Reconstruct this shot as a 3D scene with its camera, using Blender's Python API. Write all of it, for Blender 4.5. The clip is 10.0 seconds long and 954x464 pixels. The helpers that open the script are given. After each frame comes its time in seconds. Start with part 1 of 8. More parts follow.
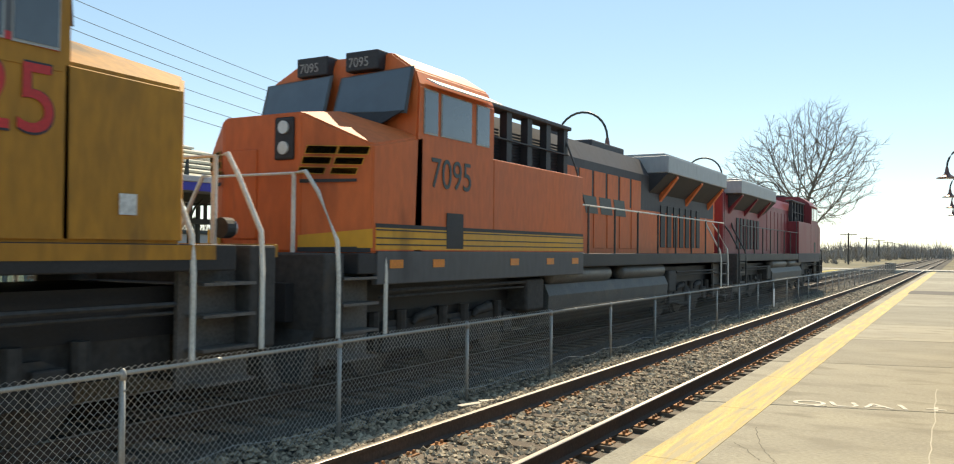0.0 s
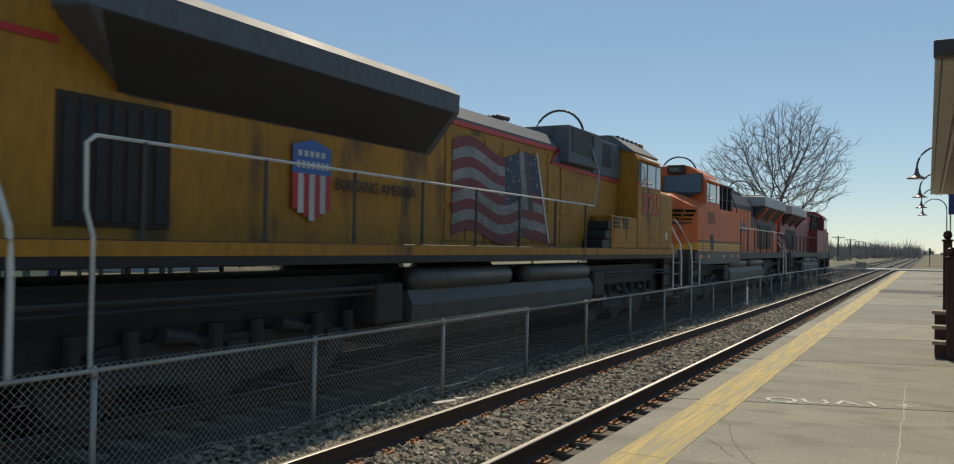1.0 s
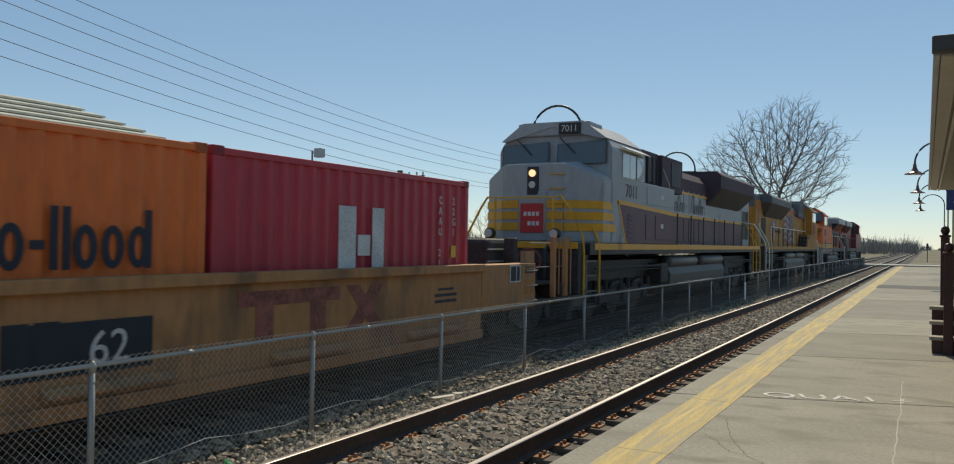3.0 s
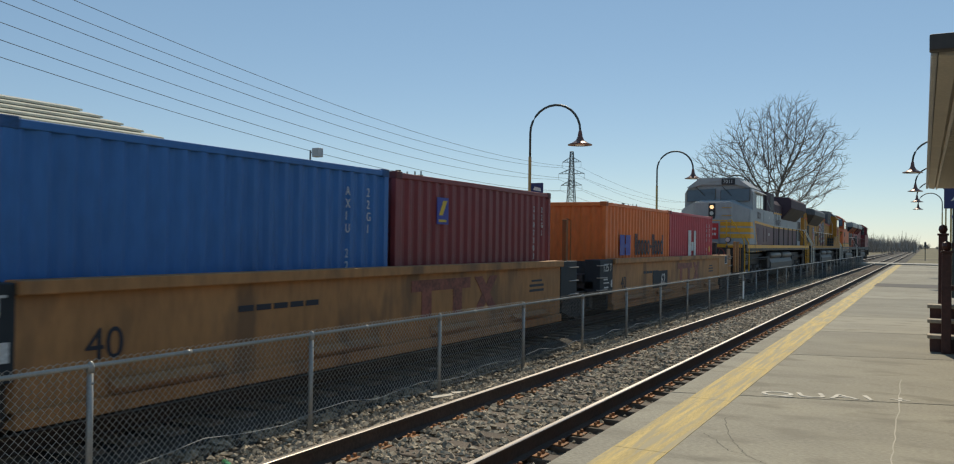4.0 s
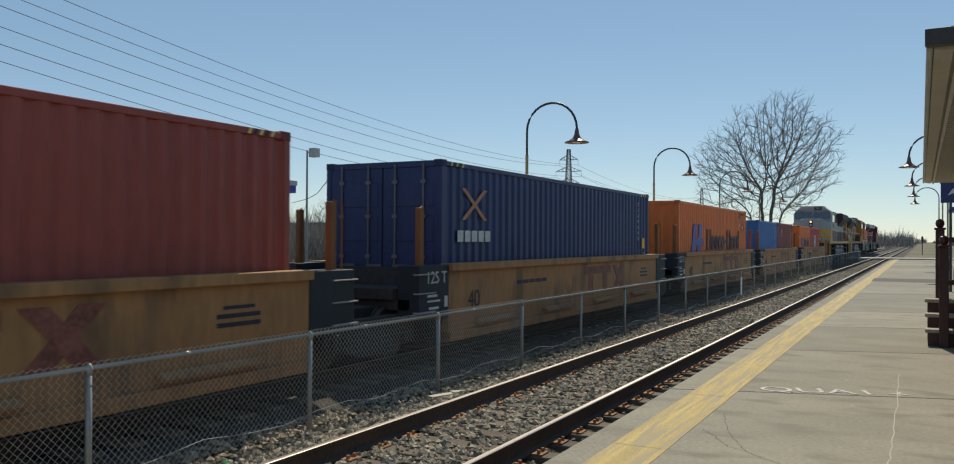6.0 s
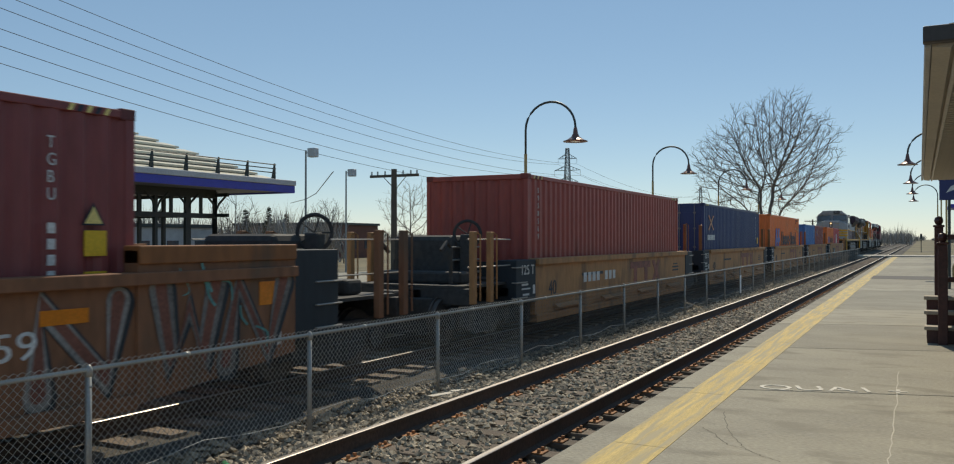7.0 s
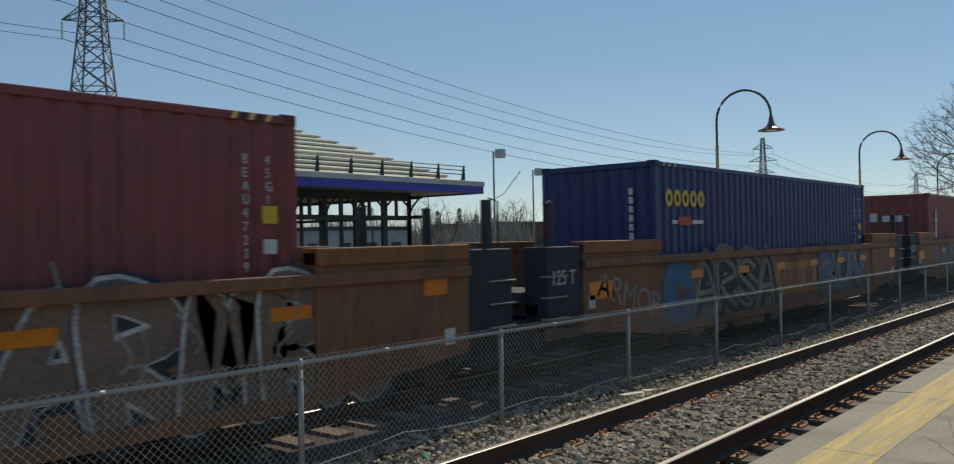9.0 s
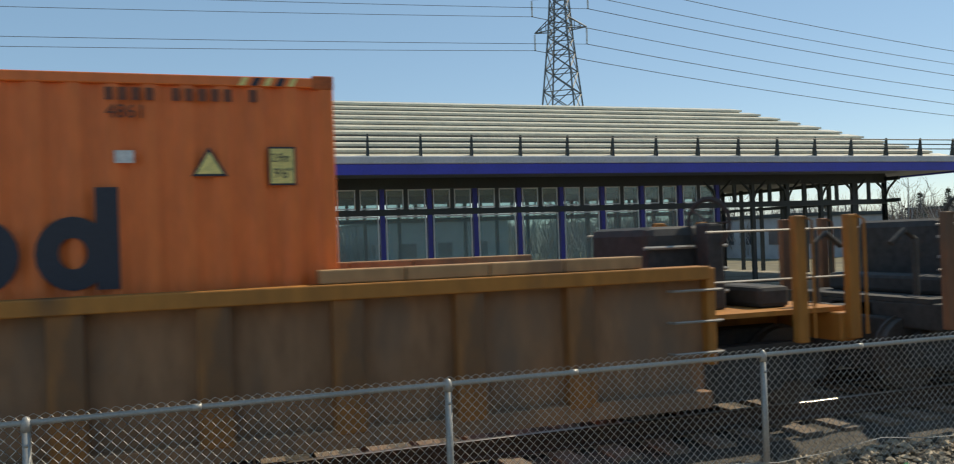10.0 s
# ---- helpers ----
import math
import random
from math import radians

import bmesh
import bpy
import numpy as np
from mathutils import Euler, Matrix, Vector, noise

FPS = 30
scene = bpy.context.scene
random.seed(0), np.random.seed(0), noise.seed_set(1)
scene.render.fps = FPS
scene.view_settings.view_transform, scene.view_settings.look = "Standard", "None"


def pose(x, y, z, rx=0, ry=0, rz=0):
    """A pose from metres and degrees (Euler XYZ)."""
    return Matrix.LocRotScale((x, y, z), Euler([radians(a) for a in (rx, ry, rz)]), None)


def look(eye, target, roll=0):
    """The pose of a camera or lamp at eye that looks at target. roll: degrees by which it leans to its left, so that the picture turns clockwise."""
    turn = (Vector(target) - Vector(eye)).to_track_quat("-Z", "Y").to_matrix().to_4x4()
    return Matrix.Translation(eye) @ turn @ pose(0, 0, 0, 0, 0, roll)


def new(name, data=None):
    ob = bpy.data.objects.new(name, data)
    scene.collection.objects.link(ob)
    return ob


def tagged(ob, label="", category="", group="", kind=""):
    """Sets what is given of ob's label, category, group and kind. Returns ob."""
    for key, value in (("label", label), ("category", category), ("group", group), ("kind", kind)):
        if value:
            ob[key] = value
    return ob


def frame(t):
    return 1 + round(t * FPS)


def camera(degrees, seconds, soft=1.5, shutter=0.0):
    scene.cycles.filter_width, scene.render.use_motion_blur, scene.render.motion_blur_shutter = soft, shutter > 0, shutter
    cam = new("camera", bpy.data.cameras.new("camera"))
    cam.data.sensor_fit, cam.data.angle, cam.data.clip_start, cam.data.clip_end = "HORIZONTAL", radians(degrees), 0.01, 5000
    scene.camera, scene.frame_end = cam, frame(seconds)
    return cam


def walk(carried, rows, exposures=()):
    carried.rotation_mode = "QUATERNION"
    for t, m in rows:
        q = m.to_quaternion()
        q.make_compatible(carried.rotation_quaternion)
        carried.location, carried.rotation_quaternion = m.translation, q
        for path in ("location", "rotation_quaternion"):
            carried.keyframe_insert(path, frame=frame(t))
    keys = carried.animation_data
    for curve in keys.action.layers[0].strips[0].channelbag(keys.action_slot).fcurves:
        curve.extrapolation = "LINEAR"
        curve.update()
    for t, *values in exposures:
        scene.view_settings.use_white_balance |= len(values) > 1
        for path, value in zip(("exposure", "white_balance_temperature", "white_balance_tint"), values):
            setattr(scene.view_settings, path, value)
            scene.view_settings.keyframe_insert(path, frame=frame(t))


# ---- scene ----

# camera: stands on the platform and turns; seconds, heading, pitch, lean
EYE = Vector((0.0, 0.0, 1.709))
TURNS = [
    (0, 29.885, 1.128, 0.655),
    (0.5, 28.410, 1.077, 1.221),
    (1, 28.275, 0.978, 0.889),
    (1.5, 28.233, 0.927, 0.757),
    (2, 28.223, 0.882, 0.830),
    (2.5, 28.181, 0.724, 0.978),
    (4, 28.031, 0.614, 0.814),
    (4.5, 27.976, 0.564, 0.800),
    (5, 27.955, 0.566, 0.669),
    (5.5, 27.917, 0.545, 0.478),
    (7, 27.805, 0.473, 0.024),
    (7.5, 27.772, 0.435, -0.063),
    (8, 27.699, 0.399, -0.299),
    (8.5, 29.191, 0.328, -0.528),
    (8.7, 32.742, 0.329, -0.732),
    (9, 40.555, 0.446, -1.058),
    (9.2, 47.002, 0.594, -1.006),
    (9.5, 57.097, 0.482, -0.895),
    (9.8, 66.038, 0.685, -1.758),
    (10, 71.102, 0.515, -1.993),
]


def aim(yaw, pitch, lean):
    y, p = radians(yaw), radians(pitch)
    way = Vector((-math.sin(y) * math.cos(p), math.cos(y) * math.cos(p), math.sin(p)))
    return look(EYE, EYE + way * 10, lean)


cam = camera(59.21, 10.0, soft=1.1, shutter=0.06)
walk(cam, [(t, aim(a, b, r)) for t, a, b, r in TURNS],
     exposures=[(0.0, 1.0, 8700, 8), (0.3, 0.5, 8200, 8), (0.7, 0.05, 7700, 8), (2.2, 0.05, 7650, 8), (2.6, 0.10, 7600, 8), (8.5, 0.08, 7500, 8), (9.0, -0.08, 7400, 8), (9.6, 0.2, 7500, 8), (10.0, 0.42, 7800, 8)])

# ---- light ----
SUN_LEFT, SUN_UP = 13.0, 47.0
world = bpy.data.worlds.new("sky")
world.use_nodes = True
scene.world = world
nt = world.node_tree
sky = nt.nodes.new("ShaderNodeTexSky")
sky.sky_type = "NISHITA"
sky.sun_disc = False
sky.sun_elevation = radians(SUN_UP)
sky.sun_rotation = radians(-SUN_LEFT)
sky.air_density, sky.dust_density, sky.ozone_density = 0.8, 0.0, 1.0
nt.nodes["Background"].inputs[1].default_value = 0.113
haze = nt.nodes.new("ShaderNodeMix")          # thin even high haze evens out the blue
haze.data_type = "RGBA"
haze.inputs[0].default_value = 0.50
haze.inputs[7].default_value = (1.2, 2.72, 4.9, 1)
nt.links.new(sky.outputs[0], haze.inputs[6])
nt.links.new(haze.outputs[2], nt.nodes["Background"].inputs[0])
sun = new("sun", bpy.data.lights.new("sun", "SUN"))
sun.data.energy, sun.data.angle, sun.data.color = 3.0, radians(0.55), (1.0, 0.94, 0.83)
a, e = radians(SUN_LEFT), radians(SUN_UP)
sun.matrix_world = look(Vector((-math.sin(a) * math.cos(e), math.cos(a) * math.cos(e), math.sin(e))) * 60, (0, 0, 0))

# ---- materials ----
MATS = {}


def mat(name, color, rough=0.6, metal=0.0, vary=0.15, grain=30.0, stain=1.5, bump=0.0, dirt=None, dirt_at=0.55,
        coat=0.0, island=0.0, objvar=0.0, emit=0.0, stretch=(1, 1, 1)):
    """Painted, stony or metal surface with fine grain, broad stains and optional dirt."""
    if name in MATS:
        return MATS[name]
    m = bpy.data.materials.new(name)
    m.use_nodes = True
    t, n, l = m.node_tree, m.node_tree.nodes, m.node_tree.links
    b = n["Principled BSDF"]
    co = n.new("ShaderNodeTexCoord")
    mp = n.new("ShaderNodeMapping")
    mp.inputs["Scale"].default_value = stretch
    l.new(co.outputs["Object"], mp.inputs[0])
    fine, broad = n.new("ShaderNodeTexNoise"), n.new("ShaderNodeTexNoise")
    fine.inputs["Scale"].default_value, fine.inputs["Detail"].default_value = grain, 6
    broad.inputs["Scale"].default_value, broad.inputs["Detail"].default_value = stain, 5
    for k in (fine, broad):
        l.new(mp.outputs[0], k.inputs["Vector"])
    add = n.new("ShaderNodeMath")
    add.operation = "ADD"
    l.new(fine.outputs[0], add.inputs[0])
    l.new(broad.outputs[0], add.inputs[1])
    last = add.outputs[0]
    for amount, node, out in ((island, "ShaderNodeNewGeometry", "Random Per Island"), (objvar, "ShaderNodeObjectInfo", "Random")):
        if amount:
            g = n.new(node)
            ma = n.new("ShaderNodeMath")
            ma.operation = "MULTIPLY_ADD"
            l.new(g.outputs[out], ma.inputs[0])
            ma.inputs[1].default_value = amount
            l.new(last, ma.inputs[2])
            last = ma.outputs[0]
    rng = n.new("ShaderNodeMapRange")
    span = 0.45 + island + objvar
    rng.inputs["From Min"].default_value, rng.inputs["From Max"].default_value = 0.75, 0.8 + span
    rng.inputs["To Min"].default_value, rng.inputs["To Max"].default_value = 1 - vary, 1 + vary
    l.new(last, rng.inputs["Value"])
    mul = n.new("ShaderNodeVectorMath")
    mul.operation = "SCALE"
    mul.inputs[0].default_value = color
    l.new(rng.outputs[0], mul.inputs["Scale"])
    col = mul.outputs[0]
    if dirt:
        dn = n.new("ShaderNodeTexNoise")
        dn.inputs["Scale"].default_value, dn.inputs["Detail"].default_value = stain * 2.3, 8
        l.new(mp.outputs[0], dn.inputs["Vector"])
        dr = n.new("ShaderNodeMapRange")
        dr.inputs["From Min"].default_value, dr.inputs["From Max"].default_value = dirt_at, dirt_at + 0.13
        dr.inputs["To Max"].default_value = 0.85
        l.new(dn.outputs[0], dr.inputs["Value"])
        mx = n.new("ShaderNodeMix")
        mx.data_type = "RGBA"
        l.new(dr.outputs[0], mx.inputs[0])
        l.new(col, mx.inputs[6])
        mx.inputs[7].default_value = (*dirt, 1)
        col = mx.outputs[2]
    l.new(col, b.inputs["Base Color"])
    rr = n.new("ShaderNodeMapRange")
    rr.inputs["To Min"].default_value, rr.inputs["To Max"].default_value = max(0.02, rough - 0.12), min(1, rough + 0.12)
    l.new(broad.outputs[0], rr.inputs["Value"])
    l.new(rr.outputs[0], b.inputs["Roughness"])
    b.inputs["Metallic"].default_value = metal
    b.inputs["Coat Weight"].default_value = coat
    if bump:
        bp = n.new("ShaderNodeBump")
        bp.inputs["Strength"].default_value, bp.inputs["Distance"].default_value = min(1, bump), 0.02
        l.new(fine.outputs[0], bp.inputs["Height"])
        l.new(bp.outputs[0], b.inputs["Normal"])
    if emit:
        b.inputs["Emission Color"].default_value = (*color, 1)
        b.inputs["Emission Strength"].default_value = emit
    MATS[name] = m
    return m


def glass(name, tint=(0.55, 0.68, 0.66), clear=0.5, matte=0.0):
    """Thin pane: part mirror, part tinted see-through, part matte pale teal."""
    if name in MATS:
        return MATS[name]
    m = bpy.data.materials.new(name)
    m.use_nodes = True
    n, l = m.node_tree.nodes, m.node_tree.links
    out = n["Material Output"]
    n.remove(n["Principled BSDF"])
    g, t, mx, f = (n.new(k) for k in ("ShaderNodeBsdfGlossy", "ShaderNodeBsdfTransparent", "ShaderNodeMixShader", "ShaderNodeFresnel"))
    g.inputs["Roughness"].default_value = 0.03
    f.inputs[0].default_value = 1.6
    t.inputs[0].default_value = (*[c * clear for c in tint], 1)
    l.new(f.outputs[0], mx.inputs[0])
    l.new(t.outputs[0], mx.inputs[1])
    l.new(g.outputs[0], mx.inputs[2])
    d, my = n.new("ShaderNodeBsdfDiffuse"), n.new("ShaderNodeMixShader")
    d.inputs[0].default_value = (0.55, 0.66, 0.64, 1)
    my.inputs[0].default_value = matte
    l.new(mx.outputs[0], my.inputs[1])
    l.new(d.outputs[0], my.inputs[2])
    l.new(my.outputs[0], out.inputs[0])
    MATS[name] = m
    return m


# ---- mesh helpers ----
def box(bm, x0, x1, y0, y1, z0, z1, bevel=0.0):
    vs = [bm.verts.new((x, y, z)) for z in (z0, z1) for y in (y0, y1) for x in (x0, x1)]
    fs = [bm.faces.new([vs[i] for i in f]) for f in
          ((0, 2, 3, 1), (4, 5, 7, 6), (0, 1, 5, 4), (2, 6, 7, 3), (0, 4, 6, 2), (1, 3, 7, 5))]
    if bevel:
        bmesh.ops.bevel(bm, geom=list({e for f in fs for e in f.edges}), offset=bevel, segments=2, affect="EDGES", profile=0.5)
    return bm


def prism(bm, outline, a, b, axis="y"):
    """Extrudes an outline of (x, z) pairs along y, or (y, z) pairs along x, from a to b."""
    def at(p, d):
        return (p[0], d, p[1]) if axis == "y" else (d, p[0], p[1])
    r0 = [bm.verts.new(at(p, a)) for p in outline]
    r1 = [bm.verts.new(at(p, b)) for p in outline]
    k = len(outline)
    bm.faces.new(r0[::-1])
    bm.faces.new(r1)
    for i in range(k):
        bm.faces.new((r0[i], r0[(i + 1) % k], r1[(i + 1) % k], r1[i]))
    return bm


def tube(bm, pts, r, sides=6, r1=None):
    """A round bar along points, tapering from r to r1."""
    pts = [Vector(p) for p in pts]
    rings = []
    for i, p in enumerate(pts):
        d = (pts[min(i + 1, len(pts) - 1)] - pts[max(i - 1, 0)]).normalized()
        u = d.cross(Vector((0, 0, 1)) if abs(d.z) < 0.9 else Vector((1, 0, 0))).normalized()
        v = d.cross(u)
        q = r if r1 is None else r + (r1 - r) * i / max(1, len(pts) - 1)
        rings.append([bm.verts.new(p + (u * math.cos(k * math.tau / sides) + v * math.sin(k * math.tau / sides)) * q) for k in range(sides)])
    for a, b in zip(rings, rings[1:]):
        for k in range(sides):
            bm.faces.new((a[k], a[(k + 1) % sides], b[(k + 1) % sides], b[k]))
    bm.faces.new(rings[0][::-1])
    bm.faces.new(rings[-1])
    return bm


def disc(bm, c, r, depth, axis="x", sides=20):
    """A short cylinder centred at c along an axis."""
    d = {"x": Vector((1, 0, 0)), "y": Vector((0, 1, 0)), "z": Vector((0, 0, 1))}[axis] * depth / 2
    return tube(bm, [Vector(c) - d, Vector(c) + d], r, sides)


def lathe(bm, profile, c=(0, 0, 0), sides=20):
    """Turns (radius, z) pairs about the z axis through c."""
    rings = [[bm.verts.new((c[0] + r * math.cos(k * math.tau / sides), c[1] + r * math.sin(k * math.tau / sides), c[2] + z)) for k in range(sides)] for r, z in profile]
    for a, b in zip(rings, rings[1:]):
        for k in range(sides):
            bm.faces.new((a[k], a[(k + 1) % sides], b[(k + 1) % sides], b[k]))
    return bm


def mesh_of(bm, material, smooth=False):
    bmesh.ops.recalc_face_normals(bm, faces=bm.faces)
    me = bpy.data.meshes.new("mesh")
    bm.to_mesh(me)
    bm.free()
    me.materials.append(material)
    if smooth:
        for p in me.polygons:
            p.use_smooth = True
    return me


def part(name, bm, material, parent=None, label="", smooth=False):
    ob = new(name, mesh_of(bm, material, smooth))
    ob.parent = parent
    if label:
        ob["label"] = label
    return ob


def shared(name, me, parent, m):
    """One more piece on a mesh that others use too."""
    ob = new(name, me)
    ob.parent = parent
    ob.matrix_local = m
    return ob


def thing(name, label, category, group="", kind="", at=(0, 0, 0)):
    ob = new(name)
    ob.location = at
    ob.empty_display_size = 0.2
    return tagged(ob, label, category, group, kind)


def B():
    return bmesh.new()


def lettering(name, text, size, material, parent, m, stretch=1.0, label=""):
    """Flat raised letters; m places their left foot, x along the line, y up."""
    cu = bpy.data.curves.new("letters", "FONT")
    cu.body, cu.size, cu.extrude, cu.fill_mode = text, size * 1.38, 0.003, "BOTH"
    tmp = bpy.data.objects.new("letters", cu)
    me = bpy.data.meshes.new_from_object(tmp)
    bpy.data.objects.remove(tmp)
    me.materials.clear()
    me.materials.append(material)
    ob = new(name, me)
    ob.parent = parent
    ob.matrix_local = m @ Matrix.Diagonal((stretch, 1, 1, 1))
    if label:
        ob["label"] = label
    return ob


def side_text(x, y, z, flip=False):
    """Pose of lettering on the side that faces +x (or, on a turned vehicle, -x)."""
    return pose(x, y, z, 90, 0, -90 if flip else 90)

# ---- the ground, tracks and platforms ----
RAIL_Z = -0.20
NEAR_C, FAR_C = -4.18, -8.38      # track centre lines
EDGE, FAR_EDGE = -2.566, -10.05   # platform edges
BALLAST = mat("ballast_bed", (0.075, 0.066, 0.054), 0.95, vary=0.6, grain=22, stain=0.8, bump=1.0)
STONE = mat("ballast_stone", (0.345, 0.285, 0.205), 0.8, vary=0.85, grain=40, stain=3, island=1.1)
DRY = mat("dry_field", (0.16, 0.135, 0.075), 0.95, vary=0.4, grain=0.6, stain=0.03, bump=0.6, dirt=(0.07, 0.08, 0.03))
CONC = mat("platform_concrete", (0.285, 0.262, 0.205), 0.85, vary=0.40, grain=38, stain=0.9, bump=0.55, dirt=(0.215, 0.195, 0.15), dirt_at=0.53, objvar=0.35, stretch=(0.6, 1.1, 1))
YELLOW = mat("worn_yellow_paint", (0.55, 0.405, 0.15), 0.8, vary=0.3, grain=30, stain=1.1, dirt=(0.37, 0.315, 0.20), dirt_at=0.46, stretch=(7, 0.35, 1))
WHITEPAINT = mat("worn_white_paint", (0.62, 0.58, 0.50), 0.7, vary=0.2, dirt=(0.36, 0.33, 0.27), dirt_at=0.5, stain=4)
RAILTOP = mat("polished_rail_head", (0.42, 0.38, 0.34), 0.42, 1.0, vary=0.1, stretch=(4, 0.2, 1))
RAILSIDE = mat("rusty_rail_web", (0.075, 0.05, 0.038), 0.85, vary=0.3, bump=0.3)
TIE = mat("weathered_tie", (0.16, 0.125, 0.095), 0.9, vary=0.4, grain=18, stain=2, bump=0.8, objvar=0.6, stretch=(0.4, 3, 1))
PLATE = mat("rusty_tie_plate", (0.35, 0.155, 0.06), 0.8, vary=0.35, objvar=0.5)
STEEL = mat("galvanised_steel", (0.36, 0.355, 0.33), 0.42, 0.2, vary=0.15, grain=60)
DARK = mat("black_running_gear", (0.046, 0.044, 0.042), 0.75, vary=0.35, grain=12, dirt=(0.06, 0.05, 0.04), dirt_at=0.55)


def sheet(name, profile, y0, y1, material, label, category, steps=1):
    bm = B()
    rows = [[bm.verts.new((x, y0 + (y1 - y0) * k / steps, z)) for x, z in profile] for k in range(steps + 1)]
    for a, b in zip(rows, rows[1:]):
        for i in range(len(profile) - 1):
            bm.faces.new((a[i], a[i + 1], b[i + 1], b[i]))
    return tagged(part(name, bm, material), label, category, kind="structure")


sheet("ground", [(-4000, -0.75), (-80, -0.75), (-20, -0.72), (12, -0.72), (80, -0.75), (4000, -0.75)], -400, 4800, DRY,
      "flat dry field and scrub that reaches the horizon", "ground")
sheet("trackbed", [(-12.5, -0.70), (-10.0, -0.66), (-9.75, -0.44), (-7.05, -0.43), (-6.75, -0.52), (-6.3, -0.62), (-5.95, -0.56), (-5.6, -0.45),
                   (-5.3, -0.415), (-3.5, -0.42), (-3.3, -0.45), (-2.85, -0.50), (-2.6, -0.62), (-2.4, -0.70)], -40, 900, BALLAST,
      "grey-brown crushed stone ballast bed under two tracks", "ballast", steps=60)


def build_track(name, cx, label, ties_apart):
    t = thing(name, label, "track", kind="structure")
    for side in (-1, 1):
        x = cx + side * 0.752
        bm = B()
        prism(bm, [(x - 0.07, -0.385), (x + 0.07, -0.385), (x + 0.07, -0.37), (x + 0.014, -0.35), (x + 0.012, -0.245),
                   (x + 0.034, -0.235), (x + 0.036, -0.204), (x - 0.036, -0.204), (x - 0.034, -0.235), (x - 0.012, -0.245), (x - 0.014, -0.35), (x - 0.07, -0.37)], -40, 900)
        r = part("rail", bm, RAILSIDE, t, "rusty steel rail with a polished head")
        bm = B()
        prism(bm, [(x - 0.030, -0.2045), (x + 0.030, -0.2045), (x + 0.022, -0.199), (x - 0.022, -0.199)], -40, 900)
        part("rail_head", bm, RAILTOP, r)
    if ties_apart:
        bm = B()
        box(bm, -1.3, 1.3, -0.115, 0.115, -0.20, 0.0, 0.012)
        tie = mesh_of(bm, TIE)
        bm = B()
        box(bm, -0.18, 0.18, -0.09, 0.09, 0.0, 0.016, 0.004)
        for dx in (-0.13, 0.13):
            for dy in (-0.05, 0.05):
                box(bm, dx - 0.014, dx + 0.014, dy - 0.014, dy + 0.014, 0.016, 0.05)
        plate = mesh_of(bm, PLATE)
        rnd = random.Random(4)
        for k in range(200):
            y = -3 + k * 0.53
            o = shared("tie", tie, t, pose(cx + rnd.uniform(-0.04, 0.04), y + rnd.uniform(-0.03, 0.03), -0.392, 0, 0, rnd.uniform(-1.2, 1.2)))
            if y < 45:
                for dx in (-0.752, 0.752):
                    shared("tie_plate", plate, t, pose(cx + dx, y, -0.391))
    else:
        bm = B()
        for k in range(300):
            box(bm, cx - 1.3, cx + 1.3, -3 + k * 0.53 - 0.115, -3 + k * 0.53 + 0.115, -0.6, -0.392)
        tagged(part("ties", bm, TIE, t), kind="stuff")
    return t


build_track("track_near", NEAR_C, "single railway track, rusty rails with bright heads on worn timber ties", True)
build_track("track_far", FAR_C, "second railway track under the passing train, shaded", False)


